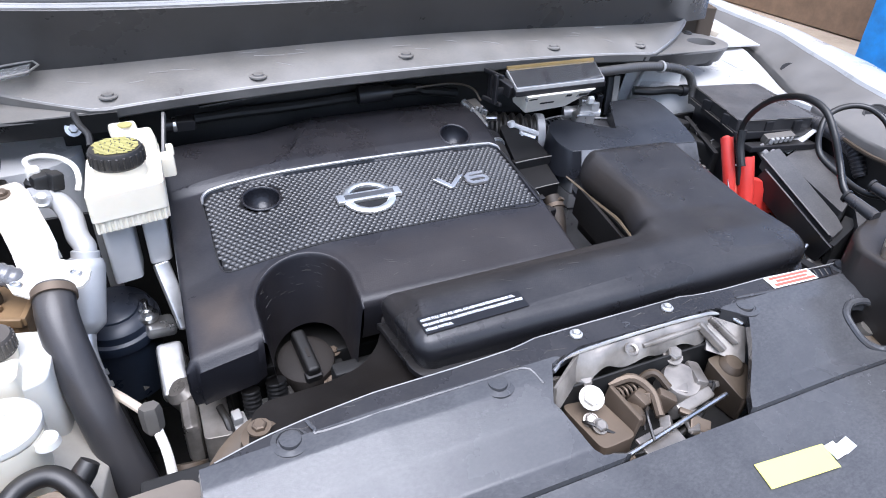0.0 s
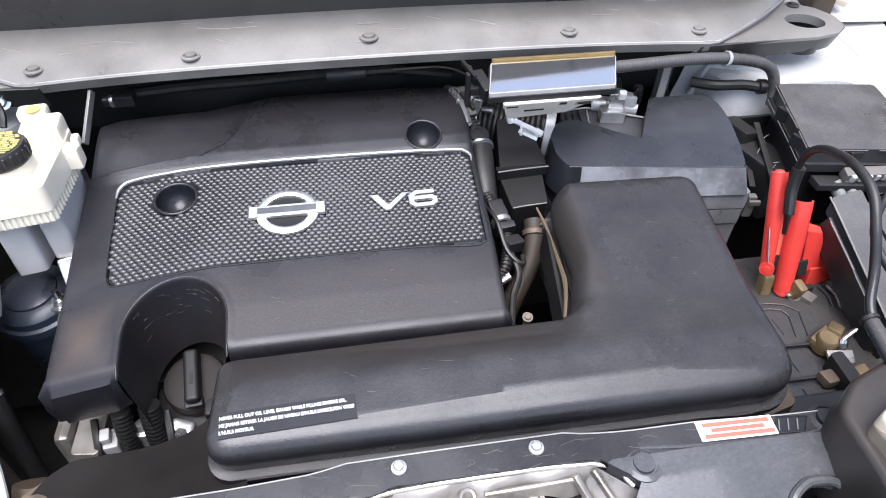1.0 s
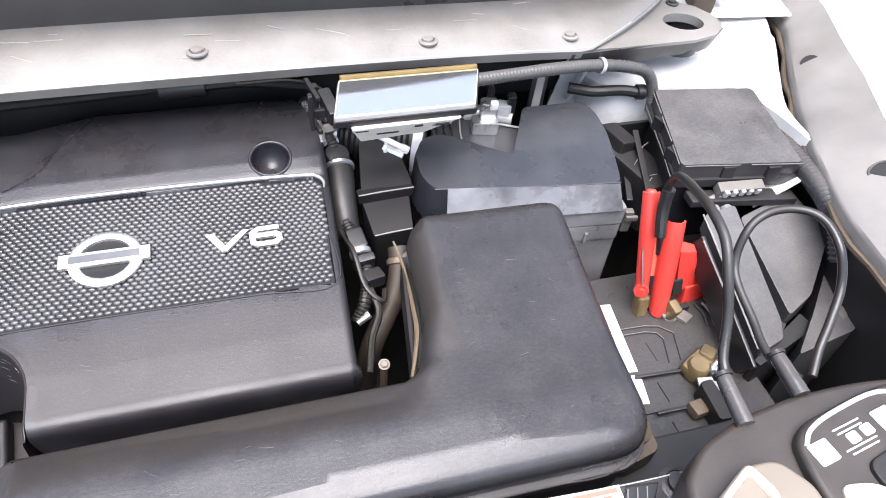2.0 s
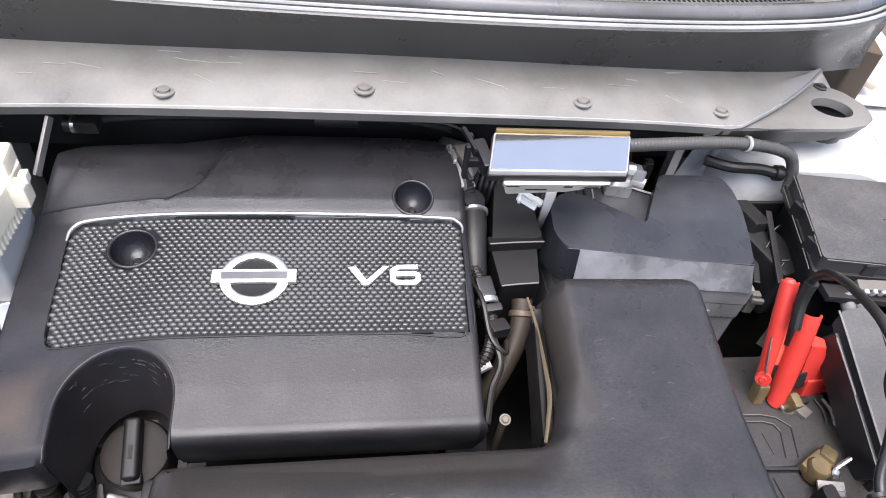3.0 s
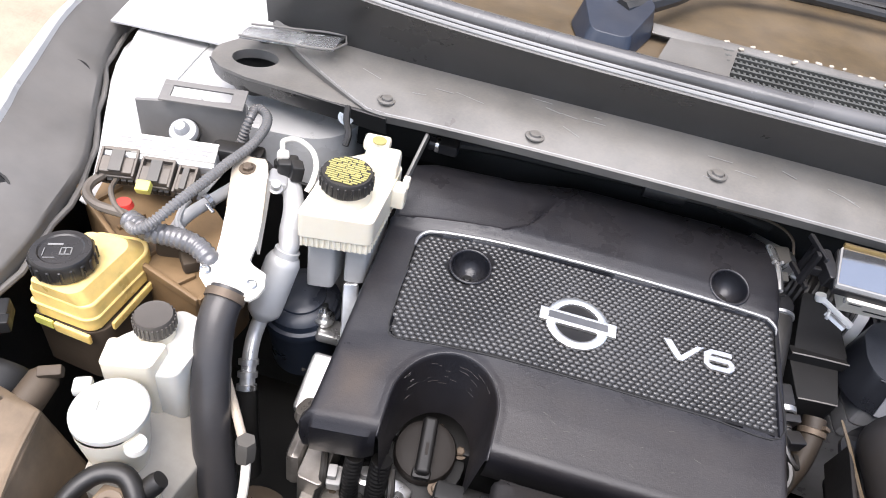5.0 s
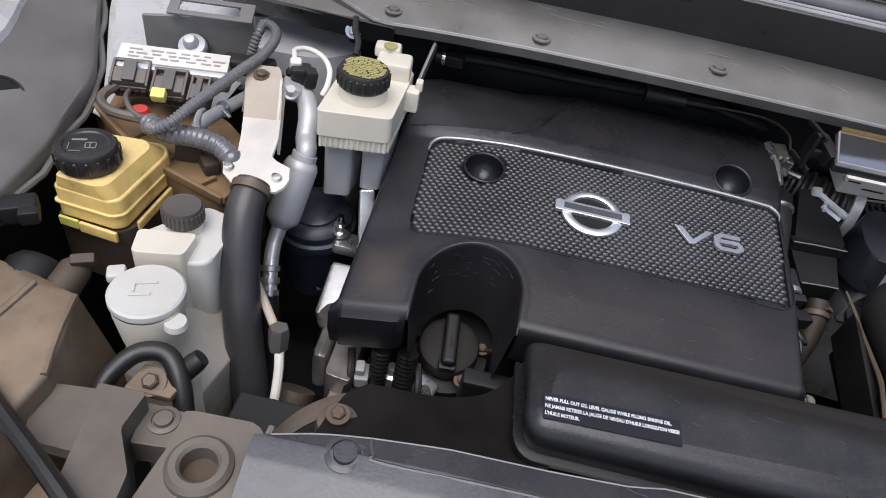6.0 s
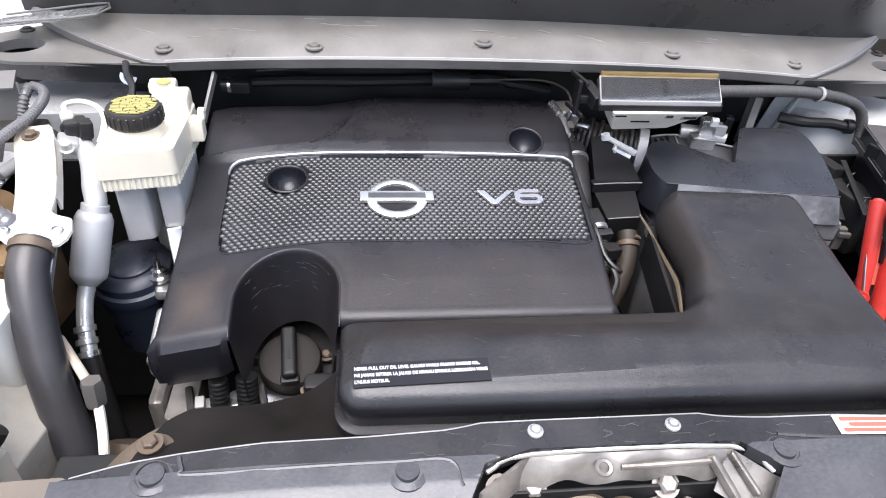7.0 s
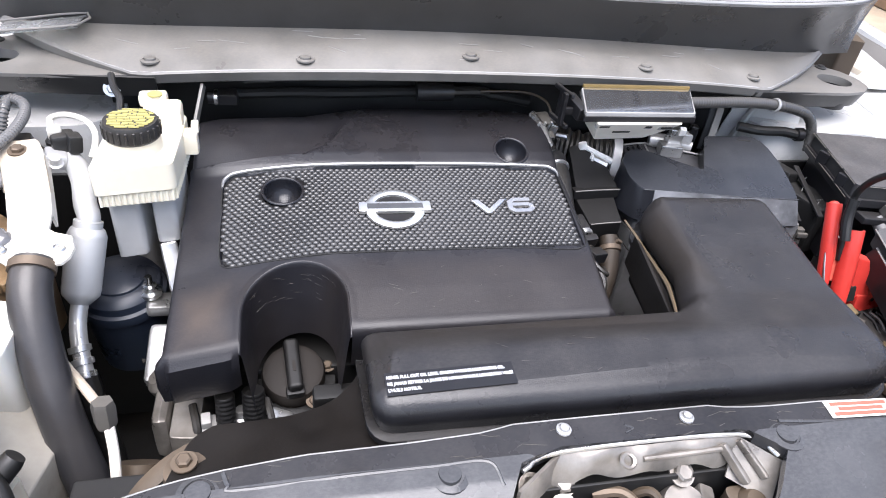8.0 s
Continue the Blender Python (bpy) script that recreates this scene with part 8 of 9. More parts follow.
part("lid", prism(rounded(FP, 0.008), lambda x, y: fuse_z(x, y) - 0.022, fuse_z, 0.003), FILTERBODY, fuse, "flat dusty black lid")
part("skirt", prism(rounded([(0.620, 0.000), (0.791, -0.012), (0.816, 0.147), (0.661, 0.154)], 0.008), lambda x, y: fuse_z(x, y) - 0.032, lambda x, y: fuse_z(x, y) - 0.020, 0.002), BLACK, fuse)
part("body", prism(rounded([(0.630, 0.010), (0.78, 0.0), (0.80, 0.14), (0.668, 0.144)], 0.006), 0.84, lambda x, y: fuse_z(x, y) - 0.030, 0.003), BLACK, fuse)
for a, b in (((0.632, 0.035), 105), ((0.646, 0.095), 105), ((0.69, 0.0), -4), ((0.75, -0.006), -4), ((0.70, 0.150), 0), ((0.77, 0.148), 0)):
    part("latch", block((0.018, 0.007, 0.020), pose(a[0], a[1], fuse_z(*a) - 0.014, 0, 0, b), 0.002), BLACK, fuse)
for p, q, r in (((0.660, 0.146), (0.648, 0.100), 0.0010), ((0.646, 0.094), (0.634, 0.046), 0.0012), ((0.632, 0.040), (0.6225, 0.006), 0.0010), ((0.628, 0.0015), (0.700, -0.0040), 0.0010), ((0.715, -0.0050), (0.785, -0.0105), 0.0011)):
    part("worn_lit_edge", tube([(p[0], p[1], fuse_z(*p) - 0.0005), (q[0], q[1], fuse_z(*q) - 0.0005)], r * 0.7, 6), GREY, fuse, "pale edge line for wear and edge light")
    part("worn_lit_edge", tube([(p[0] - 0.004, p[1], fuse_z(*p) - 0.021), (q[0] - 0.004, q[1], fuse_z(*q) - 0.021)], r * 0.6, 6), GREY, fuse, "pale edge line for wear and edge light")
strip = part("terminal_strip", block((0.060, 0.014, 0.014), pose(0.706, -0.012, 0.934, 18, 0, -4), 0.002), GREY, fuse, "pale terminal strip")
for k in range(5):
    part("terminal", block((0.006, 0.006, 0.010), pose(0.684 + 0.011 * k, -0.019, 0.934 - 0.0004 * k, 18, 0, -4), 0.001, 1), PLUG, strip)
part("ledge", band((0.640, -0.010, 0.925), (0.785, -0.020, 0.915), 0.022, 0.010, 0.002), BLACK, fuse)
cables_in = thing("fuse_box_cables", (0.66, -0.03, 0.86), "two grey sleeved cables below the fuse box", "cable")
for k in range(2):
    part("sleeve", tube([(0.668 + 0.016 * k, -0.010, 0.925), (0.676 + 0.016 * k, -0.030, 0.905), (0.682 + 0.016 * k, -0.045, 0.885)], 0.0078, 12), LOOM, cables_in)
    part("collar", lathe((0.680 + 0.016 * k, -0.040, 0.892), [(0.008, -0.004), (0.0095, -0.003), (0.0095, 0.003), (0.008, 0.004)], 14, (0.25, -0.6, -0.7)), PLUG, cables_in)
wingloom = thing("fender_wiring_tube", (0.82, -0.05, 0.88), "thick grey corrugated wiring tube by the fender", "wiring tube")
part("tube", tube([(0.797, 0.066, 0.945), (0.800, 0.030, 0.946), (0.799, -0.010, 0.944), (0.793, -0.050, 0.943), (0.790, -0.090, 0.932), (0.788, -0.12, 0.90)], 0.0115, 14, 8, 0.0016, 0.0060), HOSE, wingloom)
part("tape", tube([(0.7985, -0.012, 0.944), (0.793, -0.050, 0.943), (0.790, -0.090, 0.932)], 0.0126, 14), HOSE, wingloom, "grey wrapped tape")
tower_void = single("relay_block", join(block((0.05, 0.10, 0.08), pose(0.632, 0.085, 0.87, 0, 0, 15), 0.006), block((0.03, 0.05, 0.05), pose(0.615, 0.13, 0.90, 0, 10, 15), 0.004)), DARK, "dark relays and brackets beside the fuse box", "relays")
scr = thing("relay_bracket", (0.62, 0.06, 0.86), "scratched black steel bracket with bright edges", "bracket")
for k, (p, q) in enumerate((((0.612, 0.02, 0.905), (0.640, 0.13, 0.925)), ((0.600, 0.04, 0.885), (0.625, 0.12, 0.90)))):
    part("rail", band(p, q, 0.008, 0.004, 0.001), BLACK, scr)

part("back_plate", box(0.575, 0.72, 0.150, 0.156, 0.55, 0.922, 0.002), DARK, scr)
random.seed(5)
for k in range(8):
    x, y, z = 0.612 + 0.03 * random.random(), 0.03 + 0.09 * random.random(), 0.905 + 0.008 * random.random()
    part("scratch", tube([(x, y, z + 0.004), (x + 0.004 + 0.010 * random.random(), y + 0.012 * random.random(), z + 0.003 + 0.006 * random.random())], 0.0004, 4, 1), SMUDGE, scr)

# ---- battery and clamp ----
BT = 0.816  # the battery's top
battery = thing("battery", (0.55, -0.15, 0.60), "black car battery with moulded lid and yellow terminals", "battery")
part("case", box(0.452, 0.665, -0.268, -0.022, 0.60, 0.796, 0.006), BATTERY, battery)
part("lid", box(0.448, 0.669, -0.272, -0.018, 0.790, BT - 0.004, 0.004), BATTERY, battery)
part("lid_panel", prism(rounded([(0.500, -0.022), (0.640, -0.022), (0.655, -0.090), (0.628, -0.150), (0.600, -0.168), (0.500, -0.166)], 0.012), BT - 0.008, BT, 0.002), BATTERY, battery)
part("lid_panel", prism(rounded([(0.500, -0.174), (0.580, -0.174), (0.572, -0.213), (0.500, -0.212)], 0.005), BT - 0.008, BT - 0.0005, 0.002), BATTERY, battery)
part("lid_panel", prism(rounded([(0.500, -0.219), (0.570, -0.218), (0.560, -0.262), (0.500, -0.262)], 0.005), BT - 0.008, BT - 0.001, 0.002), BATTERY, battery)
for offset in (0.0, 0.0085):
    line = [(0.520, -0.1035 - offset, BT), (0.5680 - 0.3 * offset, -0.1050 - offset, BT), (0.5850 - 0.8 * offset, -0.1090 - offset, BT), (0.5985 - 1.9 * offset, -0.1215 - 0.6 * offset, BT), (0.5885 - 1.8 * offset, -0.1580, BT)]
    part("lid_groove", tube(line, 0.0010, 6, 1, smooth=False), DARK, battery, "dark moulded line")
    part("groove_edge", tube([(x + 0.001, y + 0.0016, z - 0.0002) for x, y, z in line], 0.0006, 5, 1, smooth=False), PAINTIN, battery)
part("side_label", block((0.0125, 0.097, 0.0006), pose(0.5305, -0.1125, BT + 0.0005, 0, 0, -6), 0.0), PAPER, battery, "white paper battery label")
part("side_label", block((0.0110, 0.036, 0.0006), pose(0.5235, -0.1835, BT + 0.0005, 0, 0, -10), 0.0), PAPER, battery, "white paper battery label")
part("hold_down", band((0.524, -0.1690, BT + 0.002), (0.590, -0.1735, BT + 0.004), 0.004, 0.005, 0.001), BLACK, battery)
part("hold_down", band((0.527, -0.2155, BT + 0.002), (0.570, -0.2170, BT + 0.004), 0.004, 0.005, 0.001), BLACK, battery)
neg = part("terminal", join(block((0.036, 0.024, 0.014), pose(0.598, -0.172, BT + 0.007, 6, 0, 28), 0.004), block((0.022, 0.018, 0.012), pose(0.616, -0.162, BT + 0.010, 0, 12, 40), 0.004), lathe((0.594, -0.178, BT), [(0.0125, 0.0), (0.0125, 0.016), (0.010, 0.020), (0, 0.020)], 18)), CORRODED, battery, "corroded yellow brass terminal")
part("terminal_bolt", join(bolt((0.610, -0.184, BT + 0.012), 0.0055, (0.6, -0.6, 0.5)), tube([(0.612, -0.180, BT + 0.014), (0.632, -0.172, BT + 0.020)], 0.0028, 8)), STEEL, neg)
part("strap_end", join(block((0.030, 0.012, 0.004), pose(0.600, -0.197, BT + 0.010, 20, 0, -8), 0.001), block((0.018, 0.006, 0.003), pose(0.604, -0.205, BT + 0.009, 30, 0, -4), 0.001)), DULL, neg, "worn cable lug")
part("terminal", join(block((0.028, 0.014, 0.010), pose(0.604, -0.222, BT + 0.010, 10, 0, 12), 0.003), block((0.012, 0.010, 0.014), pose(0.592, -0.220, BT + 0.010, 0, 0, 12), 0.002)), CORRODED, battery, "corroded yellow brass terminal")
part("terminal", block((0.020, 0.018, 0.012), pose(0.571, -0.222, BT + 0.006, 0, 8, 10), 0.003), RUSTY, battery, "rusty brown terminal")
part("post_cover", prism(rounded([(0.580, -0.200), (0.596, -0.198), (0.596, -0.246), (0.578, -0.246)], 0.005), BT - 0.004, BT + 0.022, 0.004), DARK, battery, "black strap between the terminals")
for x, y in ((0.560, -0.140), (0.548, -0.192), (0.541, -0.240)):
    part("cell_seam", block((0.0008, 0.026, 0.0010), pose(x, y, BT, 0, 0, 4), 0.0), DARK, battery)

cover_ = thing("terminal_cover", (0.65, -0.075, 0.81), "red faceted plastic battery terminal cover", "terminal cover")
part("base", loft([(0.630, -0.084), (0.694, -0.072), (0.690, -0.048), (0.630, -0.054)], lambda x, y: BT - 0.002, [(0.630, -0.079), (0.684, -0.068), (0.680, -0.050), (0.632, -0.056)], lambda x, y: 0.842 - 0.12 * (x - 0.63), 0.002), RED, cover_)
part("hood", loft([(0.618, -0.078), (0.656, -0.074), (0.668, -0.052), (0.622, -0.048)], lambda x, y: 0.836, [(0.608, -0.068), (0.634, -0.064), (0.640, -0.050), (0.612, -0.046)], lambda x, y: 0.900 - 0.35 * (x - 0.61), 0.0025), RED, cover_, "faceted red hood")
part("hood_step", loft([(0.634, -0.066), (0.656, -0.062), (0.660, -0.050), (0.638, -0.048)], lambda x, y: 0.850, [(0.636, -0.062), (0.650, -0.058), (0.652, -0.050), (0.638, -0.048)], lambda x, y: 0.886, 0.002), RED, cover_)
part("mouth", block((0.014, 0.006, 0.022), pose(0.617, -0.0765, 0.846, -18, 0, 6), 0.002), DARK, cover_, "dark opening under the hood")
part("fuse_link", block((0.026, 0.008, 0.010), pose(0.620, -0.092, BT + 0.005, 0, 0, 8), 0.0015), DARK, cover_)
part("pin", lathe((0.664, -0.073, 0.830), [(0, 0.002), (0.003, 0.002), (0.003, -0.002)], 12, (0.1, -1, 0.1)), DARK, cover_)
part("stud", join(bolt((0.606, -0.096, BT), 0.006), block((0.016, 0.014, 0.006), pose(0.622, -0.104, BT + 0.003, 0, 0, 30), 0.001)), DULL, cover_)
for k in range(3):
    part("cable_strand", tube([(0.646 + 0.010 * k, -0.088, BT + 0.003), (0.650 + 0.010 * k, -0.104, BT + 0.001), (0.650 + 0.009 * k, -0.120, BT - 0.006)], 0.0022, 6), PAINTIN if k % 2 else DARK, cover_)

clamp = thing("jumper_clamp", (0.59, -0.08, 0.816), "red jumper cable clamp gripping the battery post", "jumper clamp")


def handle_shell(p, q, w0, w1, facing, thick=0.0022):
    """A channel-shaped clamp handle: a bent sheet open at its back, wider at the grip end."""
    p, q, out = Vector(p), Vector(q), Vector(facing).normalized()
    ahead = (q - p).normalized()
    across = ahead.cross(out).normalized()
    out = across.cross(ahead).normalized()
    def f(u, v):
        w = lerp(w0, w1, min(1, u * 1.6))
        a = lerp(-1.75, 1.75, v)
        return p.lerp(q, u) + across * (w * math.sin(a)) + out * (w * 0.95 * math.cos(a) + 0.003 * math.sin(u * math.pi))
    bm = bmesh.new()
    us, vs = np.linspace(0, 1, 10), np.linspace(0, 1, 13)
    g = [[bm.verts.new(f(u, v)) for v in vs] for u in us]
    for i in range(len(us) - 1):
        for j in range(len(vs) - 1):
            bm.faces.new((g[i][j], g[i + 1][j], g[i + 1][j + 1], g[i][j + 1]))
    bm.normal_update()
    bmesh.ops.solidify(bm, geom=bm.faces[:], thickness=thick)
    return bm


part("handle", handle_shell((0.594, -0.0870, 0.822), (0.603, -0.0445, 0.930), 0.0086, 0.0100, (-0.45, -0.85, 0.35)), RED, clamp)
part("handle_toe", lathe((0.593, -0.0880, 0.818), [(0, 0.010), (0.006, 0.010), (0.0095, 0.004), (0.0095, 0.0)], 16, (0.1, -0.1, 1)), RED, clamp)
part("handle", handle_shell((0.5720, -0.0720, 0.846), (0.578, -0.0190, 0.955), 0.0055, 0.0075, (-0.45, -0.85, 0.35)), RED, clamp)
part("handle_tip", lathe((0.578, -0.0190, 0.953), [(0.0072, -0.004), (0.0070, 0.001), (0.0045, 0.004), (0, 0.005)], 16, (0.05, 0.45, 0.9)), RED, clamp)
part("inner_strip", band((0.584, -0.066, 0.862), (0.588, -0.040, 0.925), 0.008, 0.003, 0.001), ORANGE, clamp, "orange inner strip")
part("spring_bar", tube([(0.5655, -0.0770, 0.862), (0.5665, -0.0560, 0.895), (0.5700, -0.0430, 0.918), (0.5800, -0.0460, 0.920), (0.5880, -0.0480, 0.918)], 0.0014, 8), STEEL, clamp, "bright spring wire")
part("pivot_disc", lathe((0.5665, -0.0785, 0.852), [(0, 0.003), (0.004, 0.003), (0.0045, 0.0012), (0.0085, 0.0012), (0.0090, -0.003)], 20, (-0.55, -0.8, 0.25)), RED, clamp)
part("jaw", join(block((0.012, 0.018, 0.030), pose(0.605, -0.096, 0.826, 15, 0, 10), 0.003), block((0.014, 0.016, 0.030), pose(0.572, -0.080, 0.828, -10, 0, 0), 0.003), block((0.022, 0.012, 0.010), pose(0.588, -0.074, 0.822, 0, 0, 15), 0.003)), CORRODED, clamp, "brass jaws")
part("solder", join(block((0.010, 0.006, 0.005), pose(0.598, -0.098, 0.822, 10, 20, 30), 0.002), block((0.007, 0.005, 0.004), pose(0.606, -0.100, 0.820, 0, 0, -20), 0.0015)), STEEL, clamp, "bright worn toe")
part("cable_tail", tube([(0.590, -0.058, 0.890), (0.589, -0.046, 0.920), (0.586, -0.040, 0.950), (0.584, -0.040, 0.975)], 0.0054, 12), RUBBER, clamp)
LOOP = [(.560, -.292, .990), (.553, -.262, .984), (.560, -.226, .986), (.564, -.181, 1.000), (.574, -.163, 1.030), (.594, -.157, 1.045), (.614, -.167, 1.055),
        (.628, -.184, 1.055), (.630, -.210, 1.045), (.630, -.230, 1.020), (.615, -.250, 1.000), (.600, -.266, .985), (.585, -.284, .975)]
leads = thing("jumper_cables", (0.65, -0.15, 0.84), "thick black jumper cables looping beside the battery", "jumper cable")
part("cable", tube([(0.576, -0.062, 0.925), (0.577, -0.045, 0.956), (0.580, -0.040, 0.982), (0.569, -0.058, 1.011), (0.541, -0.100, 1.046), (0.524, -0.135, 1.066), (0.513, -0.172, 1.078), (0.509, -0.203, 1.074), (0.506, -0.226, 1.054), (0.505, -0.246, 1.026), (0.497, -0.268, 1.003), (0.495, -0.290, 0.994)], 0.0043, 12, 8), RUBBER, leads)
part("cable", tube(LOOP, 0.0039, 12, 8), RUBBER, leads, "worn cable loop")
for p, q in (((0.4925, -0.276, 0.9985), (0.4905, -0.318, 0.992)), ((0.5475, -0.268, 0.9985), (0.5480, -0.306, 0.994))):
    p, q = Vector(p), Vector(q)
    part("cable_boot", tube([p, p.lerp(q, 0.12), p.lerp(q, 0.5), q], [0.0054, 0.0066, 0.0070, 0.0074], 14, 4), HOSE, leads, "grey strain-relief boot")
    part("boot_collar", lathe(p.lerp(q, 0.04), [(0.0060, -0.002), (0.0080, -0.0016), (0.0080, 0.0016), (0.0060, 0.002)], 16, tuple(q - p)), RUBBER, leads)
part("tape", tube([(0.580, -0.041, 0.975), (0.578, -0.048, 0.950), (0.576, -0.062, 0.925)], 0.0064, 10), RUBBER, leads)

# ---- black duct panels between battery and fender ----
side_duct = thing("battery_air_guide", (0.70, -0.10, 0.70), "black plastic air guide panels beside the battery", "air guide")
slab_a = lambda x, y: 0.923 + 0.45 * (y + 0.037)
slab_b = lambda x, y: 0.905 + 0.30 * (y + 0.045)
part("panel", prism(rounded([(0.649, -0.037), (0.656, -0.190), (0.690, -0.180), (0.6955, -0.160), (0.692, -0.031)], 0.004), lambda x, y: slab_a(x, y) - 0.022, slab_a, 0.003), GUIDE, side_duct)
part("panel", prism(rounded([(0.704, -0.036), (0.7065, -0.160), (0.745, -0.142), (0.812, -0.072), (0.790, -0.012)], 0.006), lambda x, y: slab_b(x, y) - 0.030, slab_b, 0.003), GUIDE, side_duct)
part("slot_floor", prism([(0.688, -0.034), (0.690, -0.178), (0.710, -0.160), (0.708, -0.038)], lambda x, y: slab_b(x, y) - 0.040, lambda x, y: slab_b(x, y) - 0.018, 0.0), DARK, side_duct, "dark slot between the panels")
part("panel", prism(rounded([(0.8385, -0.065), (0.859, -0.096), (0.775, -0.19), (0.690, -0.2050), (0.740, -0.160)], 0.006), 0.62, lambda x, y: 0.868 + 0.06 * (y + 0.12), 0.003), GUIDE, side_duct)
part("front_wall", prism(rounded([(0.650, -0.192), (0.652, -0.200), (0.740, -0.172), (0.735, -0.150)], 0.002), 0.62, lambda x, y: 0.846 + 0.1 * (x - 0.65), 0.002), DARK, side_duct)
part("rail", band((0.641, -0.048, 0.890), (0.647, -0.192, 0.826), 0.005, 0.040, 0.0015), BLACK, side_duct)
part("rail_edge", tube([(0.6475, -0.036, 0.9225), (0.6490, -0.060, 0.9120), (0.6510, -0.110, 0.8895), (0.6545, -0.185, 0.8560)], 0.0012, 6, 2), PAINTIN, side_duct, "pale edge line for wear and edge light")
part("rail_edge", tube([(0.6390, -0.062, 0.906), (0.6430, -0.120, 0.880)], 0.0011, 6, 2), PAINTIN, side_duct, "pale edge line for wear and edge light")

# ---- booster pack on the front corner ----
boost = thing("jump_starter", (0.55, -0.38, 0.90), "pale grey and black portable jump starter with white buttons", "jump starter")


def boost_top(x, y):
    return 0.986 + 0.06 * (x - 0.43)


SHELL = [(0.425, -0.345), (0.452, -0.322), (0.494, -0.309), (0.545, -0.303), (0.598, -0.304), (0.690, -0.318), (0.760, -0.40), (0.70, -0.52), (0.47, -0.54), (0.418, -0.46)]
part("shell", prism(rounded(SHELL, [0.012, 0.012, 0.006, 0.0, 0.02, 0.03, 0.04, 0.04, 0.03, 0.02], 4), 0.90, boost_top, 0.006, 3), BROWNBLACK, boost, "black outer shell with brown dust")
SIDE = [(0.4300, -0.3690), (0.4640, -0.3500), (0.4895, -0.3505), (0.5040, -0.3740), (0.5060, -0.52), (0.4480, -0.52)]
part("side_panel", prism(rounded(SIDE, [0.006, 0.008, 0.010, 0.006, 0.01, 0.01], 4), 0.95, lambda x, y: boost_top(x, y) + 0.014, 0.004, 3), BEIGE, boost, "dusty beige end panel")
PO = [(0.4300, -0.3690), (0.4640, -0.3500), (0.4740, -0.3750), (0.4600, -0.3960), (0.4400, -0.4030)]
PI = [(0.4365, -0.3715), (0.4600, -0.3585), (0.4665, -0.3750), (0.4555, -0.3900), (0.4420, -0.3950)]


def ring_box(outer, inner, low, high):
    """A rounded frame on two plans with the same count of points, its rim rolled over."""
    bm = bmesh.new()
    rows = []
    for plan, w, z in ((outer, 1.0, low), (outer, 1.0, high - 0.003), (outer, 0.97, high - 0.0008), (outer, 0.94, high), (inner, 1.05, high), (inner, 1.0, high - 0.002), (inner, 0.94, low)):
        cx, cy = sum(q[0] for q in plan) / len(plan), sum(q[1] for q in plan) / len(plan)
        rows.append([bm.verts.new((cx + (x - cx) * w, cy + (y - cy) * w, z)) for x, y in plan])
    n = len(outer)
    for a, b in zip(rows, rows[1:]):
        for k in range(n):
            bm.faces.new((a[k], a[(k + 1) % n], b[(k + 1) % n], b[k]))
    return bm


part("pocket_rim", ring_box(rounded(PO, 0.006, 4), rounded(PI, 0.004, 4), 0.990, 1.0090), CHALK, boost, "pale raised pocket rim")
part("pocket_floor", prism(rounded(PI, 0.004), 0.988, lambda x, y: 1.0055 + 0.10 * (y + 0.37), 0.0005), BEIGE, boost)
# Near-black sliver paints the shade in the pocket's corner.
part("pocket_shade", prism([(0.4420, -0.3935), (0.4560, -0.3885), (0.4585, -0.3840), (0.4470, -0.3880)], 0.990, 1.0052, 0.0), DARK, boost, "dark sliver painting shade in the pocket")
FACE = [(0.5140, -0.3400), (0.5300, -0.3290), (0.5860, -0.3180), (0.6150, -0.3150), (0.680, -0.335), (0.690, -0.48), (0.515, -0.50), (0.5080, -0.370)]
part("face", prism(rounded(FACE, [0.012, 0.012, 0.010, 0.015, 0.02, 0.02, 0.02, 0.02], 5), 0.95, lambda x, y: boost_top(x, y) + 0.010, 0.005, 3), BROWNBLACK, boost, "dark control face")
part("lower_panel", prism(rounded([(0.520, -0.378), (0.548, -0.383), (0.590, -0.430), (0.60, -0.50), (0.52, -0.50)], 0.010, 4), 0.95, lambda x, y: boost_top(x, y) + 0.0125, 0.002), CHALK, boost, "pale dusty lower panel")
part("grip_hollow", prism(rounded([(0.5500, -0.3700), (0.600, -0.358), (0.66, -0.362), (0.66, -0.43), (0.60, -0.43), (0.5500, -0.3900)], 0.012, 5), 0.96, lambda x, y: boost_top(x, y) + 0.0140, 0.002), DARK, boost, "dark finger hollow")
part("face_rim", tube([(x, y, boost_top(x, y) + 0.0105) for x, y in ((0.5180, -0.3475), (0.5280, -0.3375), (0.5480, -0.3300), (0.5860, -0.3225), (0.6060, -0.3235), (0.6160, -0.333))], 0.0018, 8), PAINT, boost, "white line round the buttons")
for x, y, w, h in ((0.5270, -0.3548, 0.017, 0.017), (0.5555, -0.3500, 0.009, 0.0085), (0.5695, -0.3470, 0.009, 0.0085), (0.5890, -0.3428, 0.016, 0.017)):
    part("button", block((w, h, 0.004), pose(x, y, boost_top(x, y) + 0.0105, 0, -3, 10), 0.0015), PAPER, boost, "white push button")
part("print_bar", join(*[block((w, 0.0011, 0.0006), pose(x, y, boost_top(x, y) + 0.0108, 0, -3, 10), 0.0) for x, y, w in ((0.5560, -0.3400, 0.026), (0.5570, -0.3435, 0.024), (0.5580, -0.3560, 0.030), (0.5590, -0.3595, 0.026))]), PAPER, boost)
